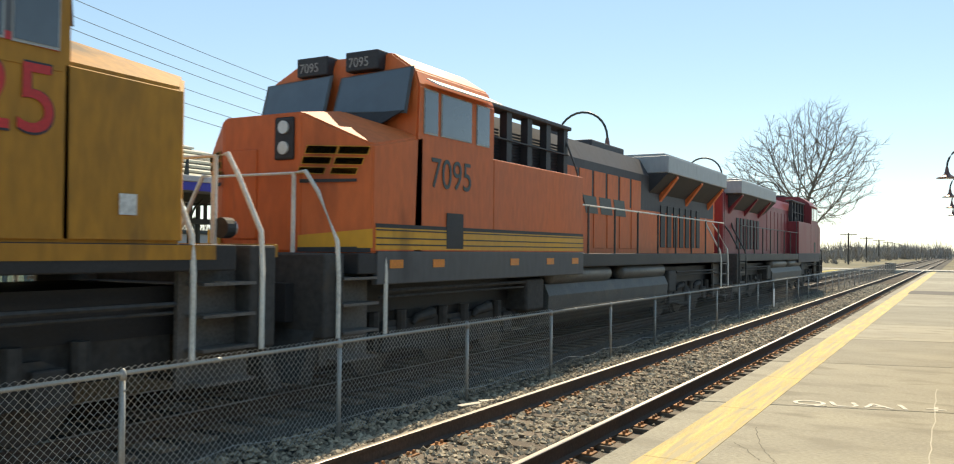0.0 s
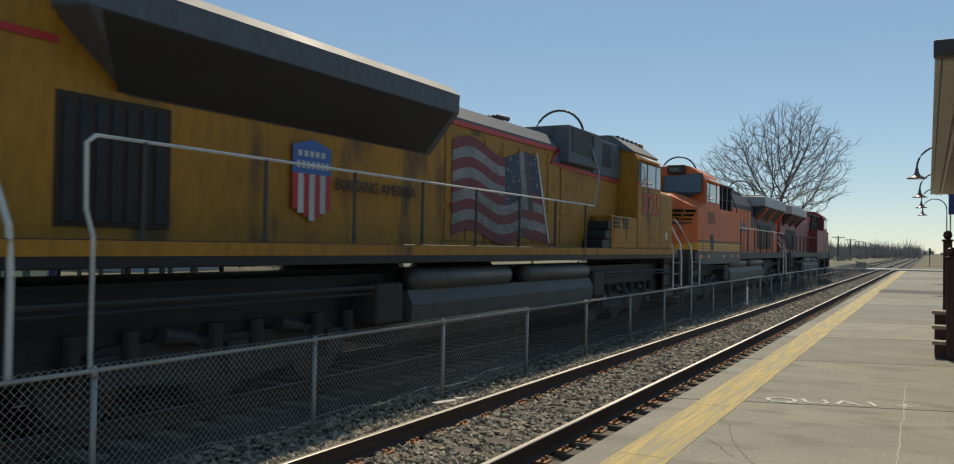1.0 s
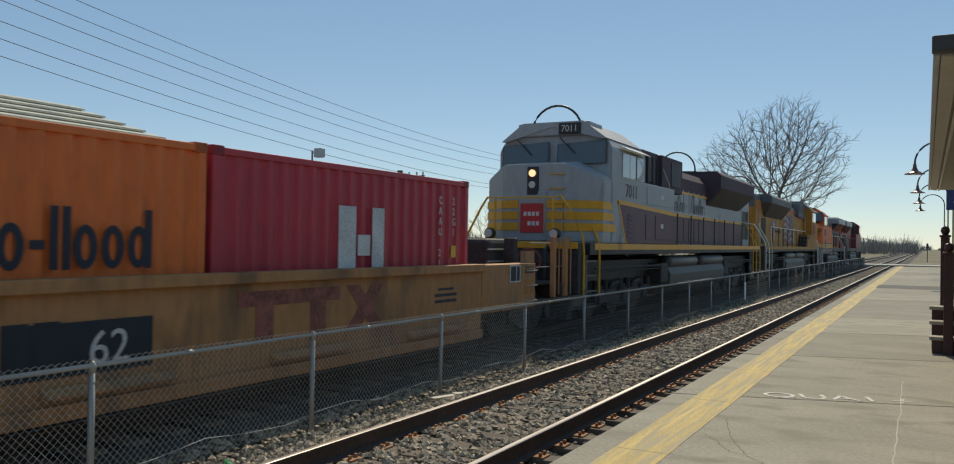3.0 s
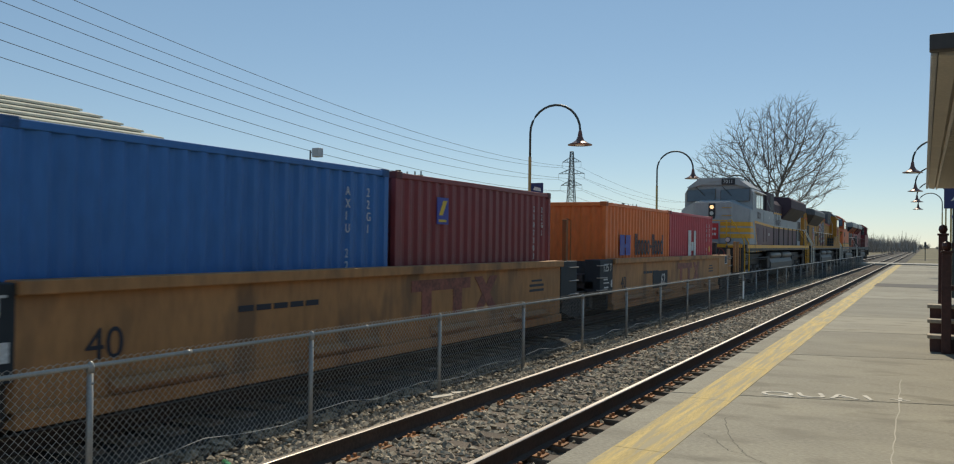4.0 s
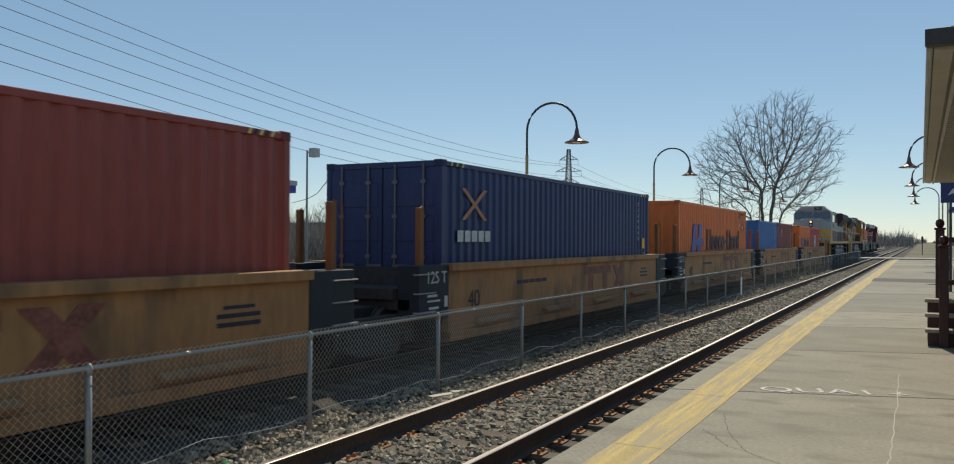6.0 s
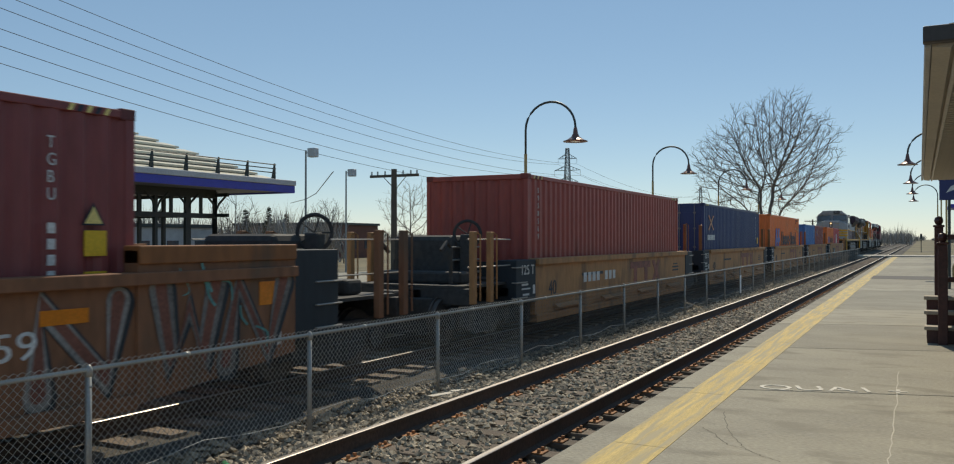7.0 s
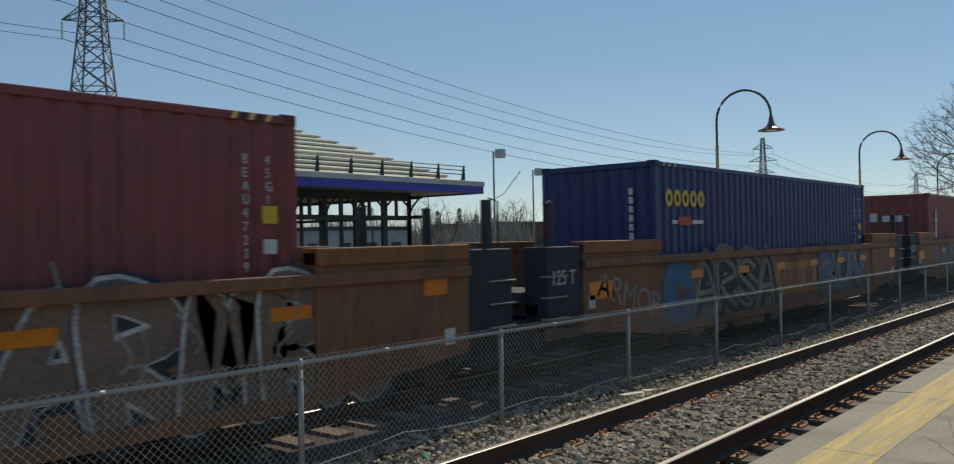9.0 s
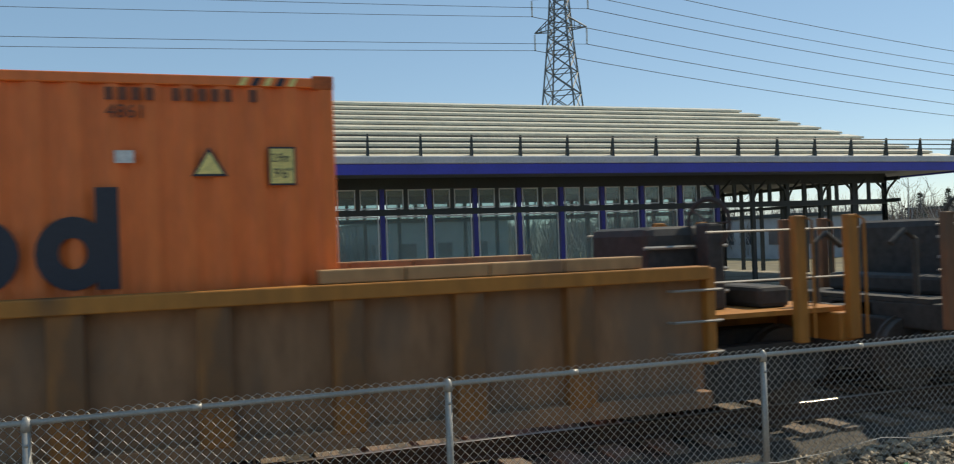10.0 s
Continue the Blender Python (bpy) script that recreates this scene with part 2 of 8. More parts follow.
def scatter_stones():
    rnd = np.random.default_rng(7)
    n = 112000
    u = rnd.random(n)
    y = 2.2 + 60 * u ** 2.0
    y[:12000] = rnd.uniform(-8.0, 2.4, 12000)
    x = np.where(rnd.random(n) < 0.34, rnd.uniform(-6.75, -5.0, n), rnd.uniform(-5.5, -2.62, n))
    keep = ~((np.abs(x - (NEAR_C - 0.752)) < 0.075) | (np.abs(x - (NEAR_C + 0.752)) < 0.075))
    tie_gap = np.abs(((y + 3) / 0.53) - np.round((y + 3) / 0.53)) * 0.53
    on_tie = (tie_gap < 0.12) & (np.abs(x - NEAR_C) < 1.3)
    keep &= ~(on_tie & (rnd.random(n) < 0.84))
    keep &= ~((x > NEAR_C + 0.82) & (rnd.random(n) < 0.80))
    x, y, on_tie = x[keep], y[keep], on_tie[keep]
    z = np.interp(x, [-6.75, -6.3, -5.95, -5.6, -5.3, -3.5, -3.3, -2.85, -2.6], [-0.52, -0.62, -0.56, -0.45, -0.415, -0.42, -0.45, -0.50, -0.62])
    z = np.where(on_tie, -0.385, z + rnd.uniform(-0.015, 0.04, len(x)))
    far = 1 + 0.7 * np.clip((y - 15) / 40, 0, 1)
    r = rnd.uniform(0.018, 0.056, len(x)) * far
    base = np.array([[1, 0, 0], [0.1, 0.9, -0.2], [-0.95, 0.2, 0.1], [-0.1, -0.95, 0.1], [0.3, 0.1, 0.75], [-0.3, -0.1, 0.6], [0, 0, -0.7]])
    tri = np.array([[0, 1, 4], [1, 5, 4], [1, 2, 5], [2, 3, 5], [3, 4, 5], [3, 0, 4], [1, 0, 6], [2, 1, 6], [3, 2, 6], [0, 3, 6]])
    k = len(x)
    jit = base[None] * rnd.uniform(0.7, 1.3, (k, 7, 3)) * np.stack([r * rnd.uniform(0.8, 1.5, k), r * rnd.uniform(0.7, 1.2, k), r * rnd.uniform(0.6, 1.0, k)], 1)[:, None, :]
    a = rnd.uniform(0, math.tau, k)
    ca, sa = np.cos(a)[:, None], np.sin(a)[:, None]
    v = np.stack([jit[..., 0] * ca - jit[..., 1] * sa + x[:, None], jit[..., 0] * sa + jit[..., 1] * ca + y[:, None], jit[..., 2] + z[:, None]], -1).reshape(-1, 3)
    f = (tri[None] + (np.arange(k) * 7)[:, None, None]).reshape(-1, 3)
    me = bpy.data.meshes.new("stones")
    me.from_pydata(v.tolist(), [], f.tolist())
    me.materials.append(STONE)
    tagged(new("ballast_stones", me), "loose grey and tan crushed ballast stones between and beside the rails", "gravel", kind="stuff")


scatter_stones()
SKEW = 0.31


def near_platform():
    p = thing("platform_near", "worn light concrete station platform in skewed slabs", "platform", kind="structure")
    bm = B()
    box(bm, EDGE + 0.03, 7.5, -16, 92, -0.75, -0.12)
    part("base", bm, CONC, p)
    edges = [-15.0 + 4.15 * k + (0.0 if k < 6 else 0.05) for k in range(26)]
    y_off = 9.62 - edges[6]
    for a, b in zip(edges, edges[1:]):
        a, b = a + y_off, b + y_off - 0.016
        if b > 92:
            break
        for x0, x1 in ((EDGE, 7.5),):
            bm = B()
            lo, hi = [], []
            for z, ring in ((-0.12, lo), (0.0, hi)):
                for x, y in ((x0, a), (x1, a), (x1, b), (x0, b)):
                    ring.append(bm.verts.new((x, y + SKEW * (x - EDGE), z)))
            bm.faces.new(lo[::-1])
            bm.faces.new(hi)
            for i in range(4):
                bm.faces.new((lo[i], lo[(i + 1) % 4], hi[(i + 1) % 4], hi[i]))
            bmesh.ops.bevel(bm, geom=[e for e in bm.edges if all(v.co.z > -0.01 for v in e.verts)], offset=0.012, segments=1, affect="EDGES")
            part("slab", bm, CONC, p)
    bm = B()
    for k in range(40):
        y0 = -14 + k * 2.6
        box(bm, EDGE + 0.28, EDGE + 0.73, y0, y0 + 2.592, 0.0005, 0.004)
    part("edge_line", bm, YELLOW, p, "worn yellow safety line")
    bm = B()
    x = 0
    q = thing("platform_marking", "faded white painted letters on the concrete platform", "marking", kind="structure")
    ang = math.degrees(math.atan(SKEW))
    for ch, px, py in (("Q", -1.62, 9.98), ("U", -1.24, 10.10), ("A", -0.92, 10.20), ("I", -0.56, 10.31)):
        lettering("letter", ch, 0.30, WHITEPAINT, q, pose(px, py, 0.003, 0, 0, ang), 1.15)
    bm = B()
    box(bm, -0.32, -0.12, 10.50, 10.54, 0.001, 0.005)
    box(bm, -0.24, -0.20, 10.42, 10.66, 0.001, 0.005)
    part("worn_bar", bm, WHITEPAINT, q)
    # hairline cracks
    tar, pale = mat("tar_crack", (0.15, 0.135, 0.105), 0.9), mat("pale_crack", (0.50, 0.46, 0.38), 0.8)
    for pts, wide, m in (([(-1.75, 7.7), (-1.6, 7.5), (-1.42, 7.15), (-1.27, 7.09), (-1.11, 6.91), (-0.95, 6.79)], 0.005, tar), ([(-1.72, 8.5), (-1.58, 7.92), (-1.45, 7.5), (-1.28, 7.12)], 0.004, tar), ([(-0.25, 12.13), (-0.22, 9.8), (-0.22, 8.14), (-0.22, 7.1)], 0.005, pale), ([(-2.26, 7.08), (-2.15, 6.84), (-2.1, 6.59), (-1.97, 6.53)], 0.005, pale)):
        bm = B()
        rows = []
        for i in range((len(pts) - 1) * 7 + 1):
            k = min(i // 7, len(pts) - 2)
            f = i / 7 - k
            xx = pts[k][0] + (pts[k + 1][0] - pts[k][0]) * f + random.Random(i * 7 + len(rows)).uniform(-0.012, 0.012)
            yy = pts[k][1] + (pts[k + 1][1] - pts[k][1]) * f
            rows.append((bm.verts.new((xx - wide, yy, 0.0015)), bm.verts.new((xx + wide, yy, 0.0015))))
        for (a, b), (c, d) in zip(rows, rows[1:]):
            bm.faces.new((a, b, d, c))
        part("crack", bm, m, p)
    # repaired strip further along the platform
    bm = B()
    box(bm, -1.9, 2.0, 40.0, 43.5, 0.0005, 0.006)
    part("repair_patch", bm, mat("tarmac_patch", (0.12, 0.11, 0.10), 0.9, bump=0.5), p, "dark tarmac repair patch")


near_platform()


def far_platform():
    p = thing("platform_far", "concrete platform with yellow edge line across the tracks", "platform", kind="structure")
    bm = B()
    box(bm, -26, FAR_EDGE, -40, 92, -0.75, 0.0, 0.02)
    part("base", bm, CONC, p)
    bm = B()
    box(bm, FAR_EDGE - 0.95, FAR_EDGE - 0.15, -39, 90, 0.0, 0.004)
    part("edge_line", bm, mat("yellow_edge", (0.75, 0.55, 0.10), 0.7, vary=0.2), p, "bright yellow safety line")


far_platform()


def crossing():
    bm = B()
    for k in range(-12, 8):
        box(bm, -16 + (k + 12) * 1.5, -14.53 + (k + 12) * 1.5, 106, 113, -0.6, -0.19)
    tagged(part("level_crossing", bm, mat("crossing_planks", (0.42, 0.39, 0.34), 0.85, bump=0.4)), "pale concrete road crossing laid between the rails", "road", kind="structure")


crossing()


def fence():
    f = thing("fence", "low chain-link fence with galvanised posts and top rail between the tracks", "fence")
    X, TOP = -6.407, 0.571
    ys = [1.905 + 2.993 * k for k in range(-3, 37)]
    bm = B()
    tube(bm, [(0, 0, -0.75), (0, 0, TOP - 0.02)], 0.030, 10)
    lathe(bm, [(0.001, TOP + 0.045), (0.022, TOP + 0.035), (0.036, TOP + 0.0), (0.036, TOP - 0.06), (0.030, TOP - 0.06)], sides=10)
    box(bm, -0.036, 0.036, -0.012, 0.012, TOP - 0.16, TOP - 0.14)
    post = mesh_of(bm, STEEL, True)
    for y in ys:
        shared("post", post, f, pose(X, y, 0))
    bm = B()
    tube(bm, [(X, y, TOP) for y in (ys[0], ys[-1])], 0.021, 10)
    part("top_rail", bm, STEEL, f, smooth=True)
    bm = B()
    disc(bm, (0, 0, 0), 0.026, 0.07, "y", 10)
    sleeve = mesh_of(bm, STEEL, True)
    for y in ys:
        shared("sleeve", sleeve, f, pose(X, y + 1.1, TOP))
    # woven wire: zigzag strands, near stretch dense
    # same wire: sun glint put into the near colour, distant shading into the far
    wire = mat("sunlit_fence_wire", (0.58, 0.58, 0.55), 0.5, 0.25)
    shaded_wire = mat("shaded_fence_wire", (0.24, 0.24, 0.225), 0.7, 0.1)
    w, h = 0.074, 0.037
    z0, z1 = -0.50, TOP + 0.060
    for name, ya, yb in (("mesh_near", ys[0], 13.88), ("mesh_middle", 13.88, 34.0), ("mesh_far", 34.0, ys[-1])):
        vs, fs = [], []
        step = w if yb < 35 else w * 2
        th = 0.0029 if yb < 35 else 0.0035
        n = int((yb - ya) / step)
        m = int((z1 - z0) / h) + 1
        for i in range(n):
            y = ya + i * step
            for j in range(m):
                za, zb = z0 + j * h, min(z0 + (j + 1) * h, z1)
                d = step / 2 if j % 2 == 0 else -step / 2
                s = 0 if j % 2 == 0 else step / 2
                a, b = y + s, y + s + d
                for off in (0.0, step / 2 * 0):
                    k = len(vs)
                    o = 0.003 if j % 2 else -0.003
                    vs += [(X + o, a - th, za), (X + o, a + th, za), (X - o, b + th, zb), (X - o, b - th, zb),
                           (X + o + th * 2, a, za), (X - o + th * 2, b, zb)]
                    fs += [(k, k + 1, k + 2, k + 3), (k, k + 4, k + 5, k + 3), (k + 4, k + 1, k + 2, k + 5)]
            for j in range(m):
                za, zb = z0 + j * h, min(z0 + (j + 1) * h, z1)
                a, b = (y + step, y + step / 2) if j % 2 == 0 else (y + step / 2, y + step)
                k = len(vs)
                vs += [(X, a - th, za), (X, a + th, za), (X, b + th, zb), (X, b - th, zb)]
                fs += [(k, k + 1, k + 2, k + 3)]
        me = bpy.data.meshes.new("mesh")
        me.from_pydata(vs, [], fs)
        me.materials.append(wire if name == "mesh_near" else shaded_wire)
        o = new(name, me)
        o.parent = f
        tagged(o, "diamond woven wire mesh", kind="stuff")
    # loose tension wire along the foot
    bm = B()
    rnd = random.Random(2)
    tube(bm, [(X + 0.03, 2 + k * 0.6, -0.30 - 0.05 * rnd.random() - 0.08 * math.sin(k * 0.9) ** 2) for k in range(60)], 0.004, 4)
    part("tension_wire", bm, STEEL, f)
    bm = B()
    box(bm, X + 0.03, X + 0.045, 34.6, 34.9, -0.45, 0.25, 0.004)
    tagged(part("marker_sign", bm, mat("white_sign", (0.75, 0.75, 0.72), 0.5)), "narrow white marker board wired to the fence", "sign")


fence()

# ---- the train ----
TRAIN = []      # (thing, place along the train, turned round, height above rail)


def ride(ob, s, turned=False, lift=0.0):
    TRAIN.append((ob, s, turned, lift))
    return ob


BLACKTEXT = mat("dark_lettering", (0.025, 0.03, 0.045), 0.6)
WHITETEXT = mat("pale_lettering", (0.62, 0.62, 0.6), 0.6, vary=0.25)
PALEYEL = mat("pale_yellow_decal", (0.80, 0.64, 0.22), 0.5, vary=0.2, grain=40)
YELTEXT = mat("yellow_decal", (0.72, 0.46, 0.03), 0.5)
STEELDARK = mat("door_rod", (0.20, 0.2, 0.2), 0.5, 0.6)


def corrugated(bm, x, y0, y1, z0, z1, out=1, pitch=0.278, depth=0.036):
    n = max(2, int(round((y1 - y0) / pitch)))
    p = (y1 - y0) / n
    pts = []
    for k in range(n):
        a = y0 + k * p
        pts += [(a, 0), (a + p * 0.26, 0), (a + p * 0.5, depth), (a + p * 0.76, depth)]
    pts.append((y1, 0))
    lo = [bm.verts.new((x - out * d, y, z0)) for y, d in pts]
    hi = [bm.verts.new((x - out * d, y, z1)) for y, d in pts]
    for i in range(len(pts) - 1):
        bm.faces.new((lo[i], lo[i + 1], hi[i + 1], hi[i]))


def corrugated_end(bm, y, x0, x1, z0, z1, out, pitch=0.25, depth=0.04):
    n = int((x1 - x0) / pitch)
    p = (x1 - x0) / n
    pts = []
    for k in range(n):
        a = x0 + k * p
        pts += [(a, 0), (a + p * 0.26, 0), (a + p * 0.5, depth), (a + p * 0.76, depth)]
    pts.append((x1, 0))
    lo = [bm.verts.new((x, y - out * d, z0)) for x, d in pts]
    hi = [bm.verts.new((x, y - out * d, z1)) for x, d in pts]
    for i in range(len(pts) - 1):
        bm.faces.new((lo[i], lo[i + 1], hi[i + 1], hi[i]))


def container(s, length, height, paint, label, doors=False, lift=0.38):
    """Corrugated steel box; s is its middle along the train."""
    t = ride(thing("shipping_container", label, "container", "containers on the train"), s, lift=lift)
    w, h, L = 1.219, height, length / 2
    for out in (1, -1):
        bm = B()
        corrugated(bm, out * (w - 0.012), -L + 0.11, L - 0.11, 0.15, h - 0.09, out)
        part("side_panel", bm, paint, t)
    for out in (1, -1):
        if doors and out == -1:
            for x0, x1 in ((-w + 0.09, -0.012), (0.012, w - 0.09)):
                bm = B()
                box(bm, x0, x1, -L + 0.02, -L + 0.05, 0.16, h - 0.12, 0.006)
                for k in range(4):
                    za = 0.3 + k * (h - 0.5) / 4
                    box(bm, x0 + 0.08, x1 - 0.08, -L + 0.008, -L + 0.03, za, za + (h - 0.5) / 4 - 0.16, 0.008)
                d = part("door", bm, paint, t)
                bm = B()
                for x in (x0 + 0.27, x1 - 0.27):
                    tube(bm, [(x, -L - 0.012, 0.1), (x, -L - 0.012, h - 0.06)], 0.017, 8)
                    for z in (0.35, 1.2, 1.9, h - 0.4):
                        box(bm, x - 0.05, x + 0.05, -L - 0.03, -L + 0.01, z, z + 0.06)
                    box(bm, x - 0.02, x + 0.30, -L - 0.045, -L - 0.03, 1.05, 1.09)
                part("lock_rod", bm, STEELDARK, d, "galvanised locking bars")
        else:
            bm = B()
            corrugated_end(bm, out * (L - 0.02), -w + 0.1, w - 0.1, 0.15, h - 0.10, out)
            part("end_panel", bm, paint, t)
    bm = B()
    for x in (-1, 1):
        for y in (-1, 1):
            xa, xb = sorted((x * w, x * (w - 0.10)))
            ya, yb = sorted((y * L, y * (L - 0.12)))
            box(bm, xa, xb, ya, yb, 0.1, h - 0.1, 0.012)
        xa, xb = sorted((x * (w - 0.002), x * (w - 0.07)))
        box(bm, xa, xb, -L + 0.12, L - 0.12, h - 0.105, h - 0.02, 0.01)
        box(bm, xa, xb, -L + 0.12, L - 0.12, 0.02, 0.16, 0.01)
    for y in (-1, 1):
        ya, yb = sorted((y * (L - 0.002), y * (L - 0.08)))
        box(bm, -w + 0.1, w - 0.1, ya, yb, h - 0.12, h - 0.015, 0.01)
        box(bm, -w + 0.1, w - 0.1, ya, yb, 0.02, 0.16, 0.01)
    part("frame", bm, paint, t)
    bm = B()
    n = int(length / 0.24)
    for k in range(n):
        y = -L + 0.1 + k * (length - 0.2) / n
        box(bm, -w + 0.06, w - 0.06, y, y + 0.12, h - 0.05, h - 0.018)
    box(bm, -w + 0.06, w - 0.06, -L + 0.08, L - 0.08, h - 0.07, h - 0.04)
    part("roof", bm, paint, t)
    bm = B()
    box(bm, -w + 0.06, w - 0.06, -L + 0.06, L - 0.06, 0.05, 0.12)
    part("floor", bm, DARK, t)
    cast = B()
    box(cast, -0.085, 0.085, -0.09, 0.09, -0.06, 0.06, 0.012)
    box(cast, 0.083, 0.088, -0.035, 0.035, -0.022, 0.022)
    me = mesh_of(cast, mat("corner_" + paint.name, tuple(MATS_COLOR[paint.name][i] * 0.55 for i in range(3)), 0.6, vary=0.3))
    for x in (-1, 1):
        for y in (-1, 1):
            for z in (0.06, h - 0.06):
                shared("corner_casting", me, t, pose(x * (w - 0.08), y * (L - 0.085), z, 0, 0, 0 if x > 0 else 180))
    if height > 2.7:
        for first in (-L + 0.30, L - 0.78):
            for k in range(5):
                bm = B()
                ya = first + k * 0.10
                slab(bm, [(w + 0.001, ya, h - 0.098), (w + 0.001, ya + 0.05, h - 0.098), (w + 0.001, ya + 0.085, h - 0.03), (w + 0.001, ya + 0.035, h - 0.03)], 0.004)
                part("hazard_stripe", bm, PALEYEL if k % 2 == 0 else BLACKTEXT, t)
    return t


MATS_COLOR = {}


def paint(name, color, rough=0.5, vary=0.2, dirt=None, dirt_at=0.62, **kw):
    m = mat(name, color, rough, vary=vary * 0.62, grain=9, stain=0.7, dirt=dirt or tuple(c * 0.55 for c in color), dirt_at=dirt_at, stretch=(1, 1, 0.35), **kw)
    MATS_COLOR[name] = color
    return m


ORANGE = paint("orange_container", (0.80, 0.175, 0.035))
RED20 = paint("red_container", (0.50, 0.045, 0.06))
MAROON = paint("maroon_container", (0.25, 0.045, 0.045))
BLUE = paint("blue_container", (0.03, 0.155, 0.40))
NAVY = paint("navy_container", (0.024, 0.045, 0.13))
BRICKRED = paint("brick_red_container", (0.36, 0.07, 0.05))
WINE = paint("wine_red_container", (0.235, 0.056, 0.054))


def plates(name, rects, material, t, x, label=""):
    """Flat painted blocks on the +x side: (y0, y1, z0, z1)."""
    for y0, y1, z0, z1 in rects:
        bm = B()
        box(bm, x, x + 0.006, y0, y1, z0, z1)
        ob = part(name, bm, material, t, label)
    return ob


def slab(bm, pts, thick=0.006):
    """A flat plate with corners pts, thickened along its normal."""
    p = [Vector(q) for q in pts]
    n = (p[1] - p[0]).cross(p[2] - p[0]).normalized() * thick
    a = [bm.verts.new(q) for q in p]
    b = [bm.verts.new(q + n) for q in p]
    k = len(p)
    bm.faces.new(a[::-1])
    bm.faces.new(b)
    for i in range(k):
        bm.faces.new((a[i], a[(i + 1) % k], b[(i + 1) % k], b[i]))


def upright_code(t, text, x, y, z, size, material):
    """Characters one under another, as on a container's side."""
    for i, ch in enumerate(text):
        if ch != " ":
            lettering("mark", ch, size, material, t, side_text(x, y, z - i * size * 1.35), 0.85)


def warning(t, y, z, x=1.226, r=0.2):
    bm = B()
    slab(bm, [(x - 0.003, y - r, z), (x - 0.003, y + r, z), (x - 0.003, y, z + r * 1.7)])
    edge = part("warning_triangle", bm, BLACKTEXT, t, "yellow warning triangle with a black border")
    bm = B()
    slab(bm, [(x + 0.004, y - r * 0.76, z + r * 0.13), (x + 0.004, y + r * 0.76, z + r * 0.13), (x + 0.004, y, z + r * 1.43)], 0.003)
    part("triangle_field", bm, PALEYEL, edge)


def ring(bm, y, z, ry, rz, w, x=1.222, n=20):
    """A flat upright ring about (y, z) on the +x side."""
    outer, inner = [], []
    for k in range(n):
        c_, s_ = math.cos(k * math.tau / n), math.sin(k * math.tau / n)
        outer.append([bm.verts.new((x + d, y + ry * c_, z + rz * s_)) for d in (0, 0.006)])
        inner.append([bm.verts.new((x + d, y + (ry - w) * c_, z + (rz - w) * s_)) for d in (0, 0.006)])
    for k in range(n):
        j = (k + 1) % n
        bm.faces.new((outer[k][1], outer[j][1], inner[j][1], inner[k][1]))
        bm.faces.new((outer[k][0], outer[j][0], outer[j][1], outer[k][1]))


def word_shapes(t, y0, y1, z0, tall, material, plan, label):
    """A maker's mark as plain rings (o), tall stems (i), ringed stems (d) and dashes (-)."""
    wide = {"o": 1.0, "i": 0.42, "d": 1.05, "-": 0.6, " ": 0.35}
    unit = (y1 - y0) / sum(wide[ch] for ch in plan)
    y = y0
    for ch in plan:
        w, bar = wide[ch] * unit, 0.26 * unit
        if ch != " ":
            bm = B()
            if ch in "od":
                ring(bm, y + 0.46 * unit, z0 + tall * 0.36, 0.42 * unit, tall * 0.36, bar)
            if ch == "i":
                box(bm, 1.222, 1.228, y + 0.1 * unit, y + 0.1 * unit + bar, z0, z0 + tall)
            if ch == "d":
                box(bm, 1.2225, 1.2285, y + 0.72 * unit, y + 0.72 * unit + bar, z0, z0 + tall)
            if ch == "-":
                box(bm, 1.222, 1.228, y + 0.06 * unit, y + w - 0.08 * unit, z0 + tall * 0.32, z0 + tall * 0.46)
            part("maker_mark", bm, material, t, label)
        y += w


LOGOBLUE = mat("logo_blue", (0.03, 0.05, 0.32), 0.5)
C20, C40, STD, HC = 6.058, 12.192, 2.591, 2.896
c = container(-48.75, C20, STD, RED20, "red corrugated twenty-foot container in a yellow well car")
upright_code(c, "CAAU 21073", 1.225, 2.0, 2.15, 0.13, WHITETEXT)
upright_code(c, "22G1", 1.225, 2.45, 2.15, 0.13, WHITETEXT)
plates("decal", [(2.42, 2.58, 1.25, 1.45)], YELTEXT, c, 1.222)
plates("maker_mark", [(-0.7, -0.3, 1.0, 2.0), (0.1, 0.4, 1.0, 2.0), (-0.25, 0.05, 1.3, 1.6)], WHITETEXT, c, 1.222, "white block mark")
c = container(-54.9, C20, STD, ORANGE, "orange corrugated twenty-foot container with dark block lettering")
plates("maker_mark", [(-1.9, -1.5, 1.2, 1.75), (-1.4, -1.0, 1.2, 1.75), (-1.6, -1.1, 1.4, 1.5)], LOGOBLUE, c, 1.222, "blue emblem")
word_shapes(c, -0.6, 2.3, 1.2, 0.6, BLACKTEXT, "iioooo-iiood", "dark rings and stems")
c = container(-64.55, C20, STD, MAROON, "maroon corrugated twenty-foot container with a blue square emblem")
bm = B()
slab(bm, [(1.222, -1.80, 1.80), (1.222, -1.42, 1.80), (1.222, -1.42, 2.25), (1.222, -1.80, 2.25)])
part("emblem", bm, LOGOBLUE, c, "blue square emblem with yellow flash")
bm = B()
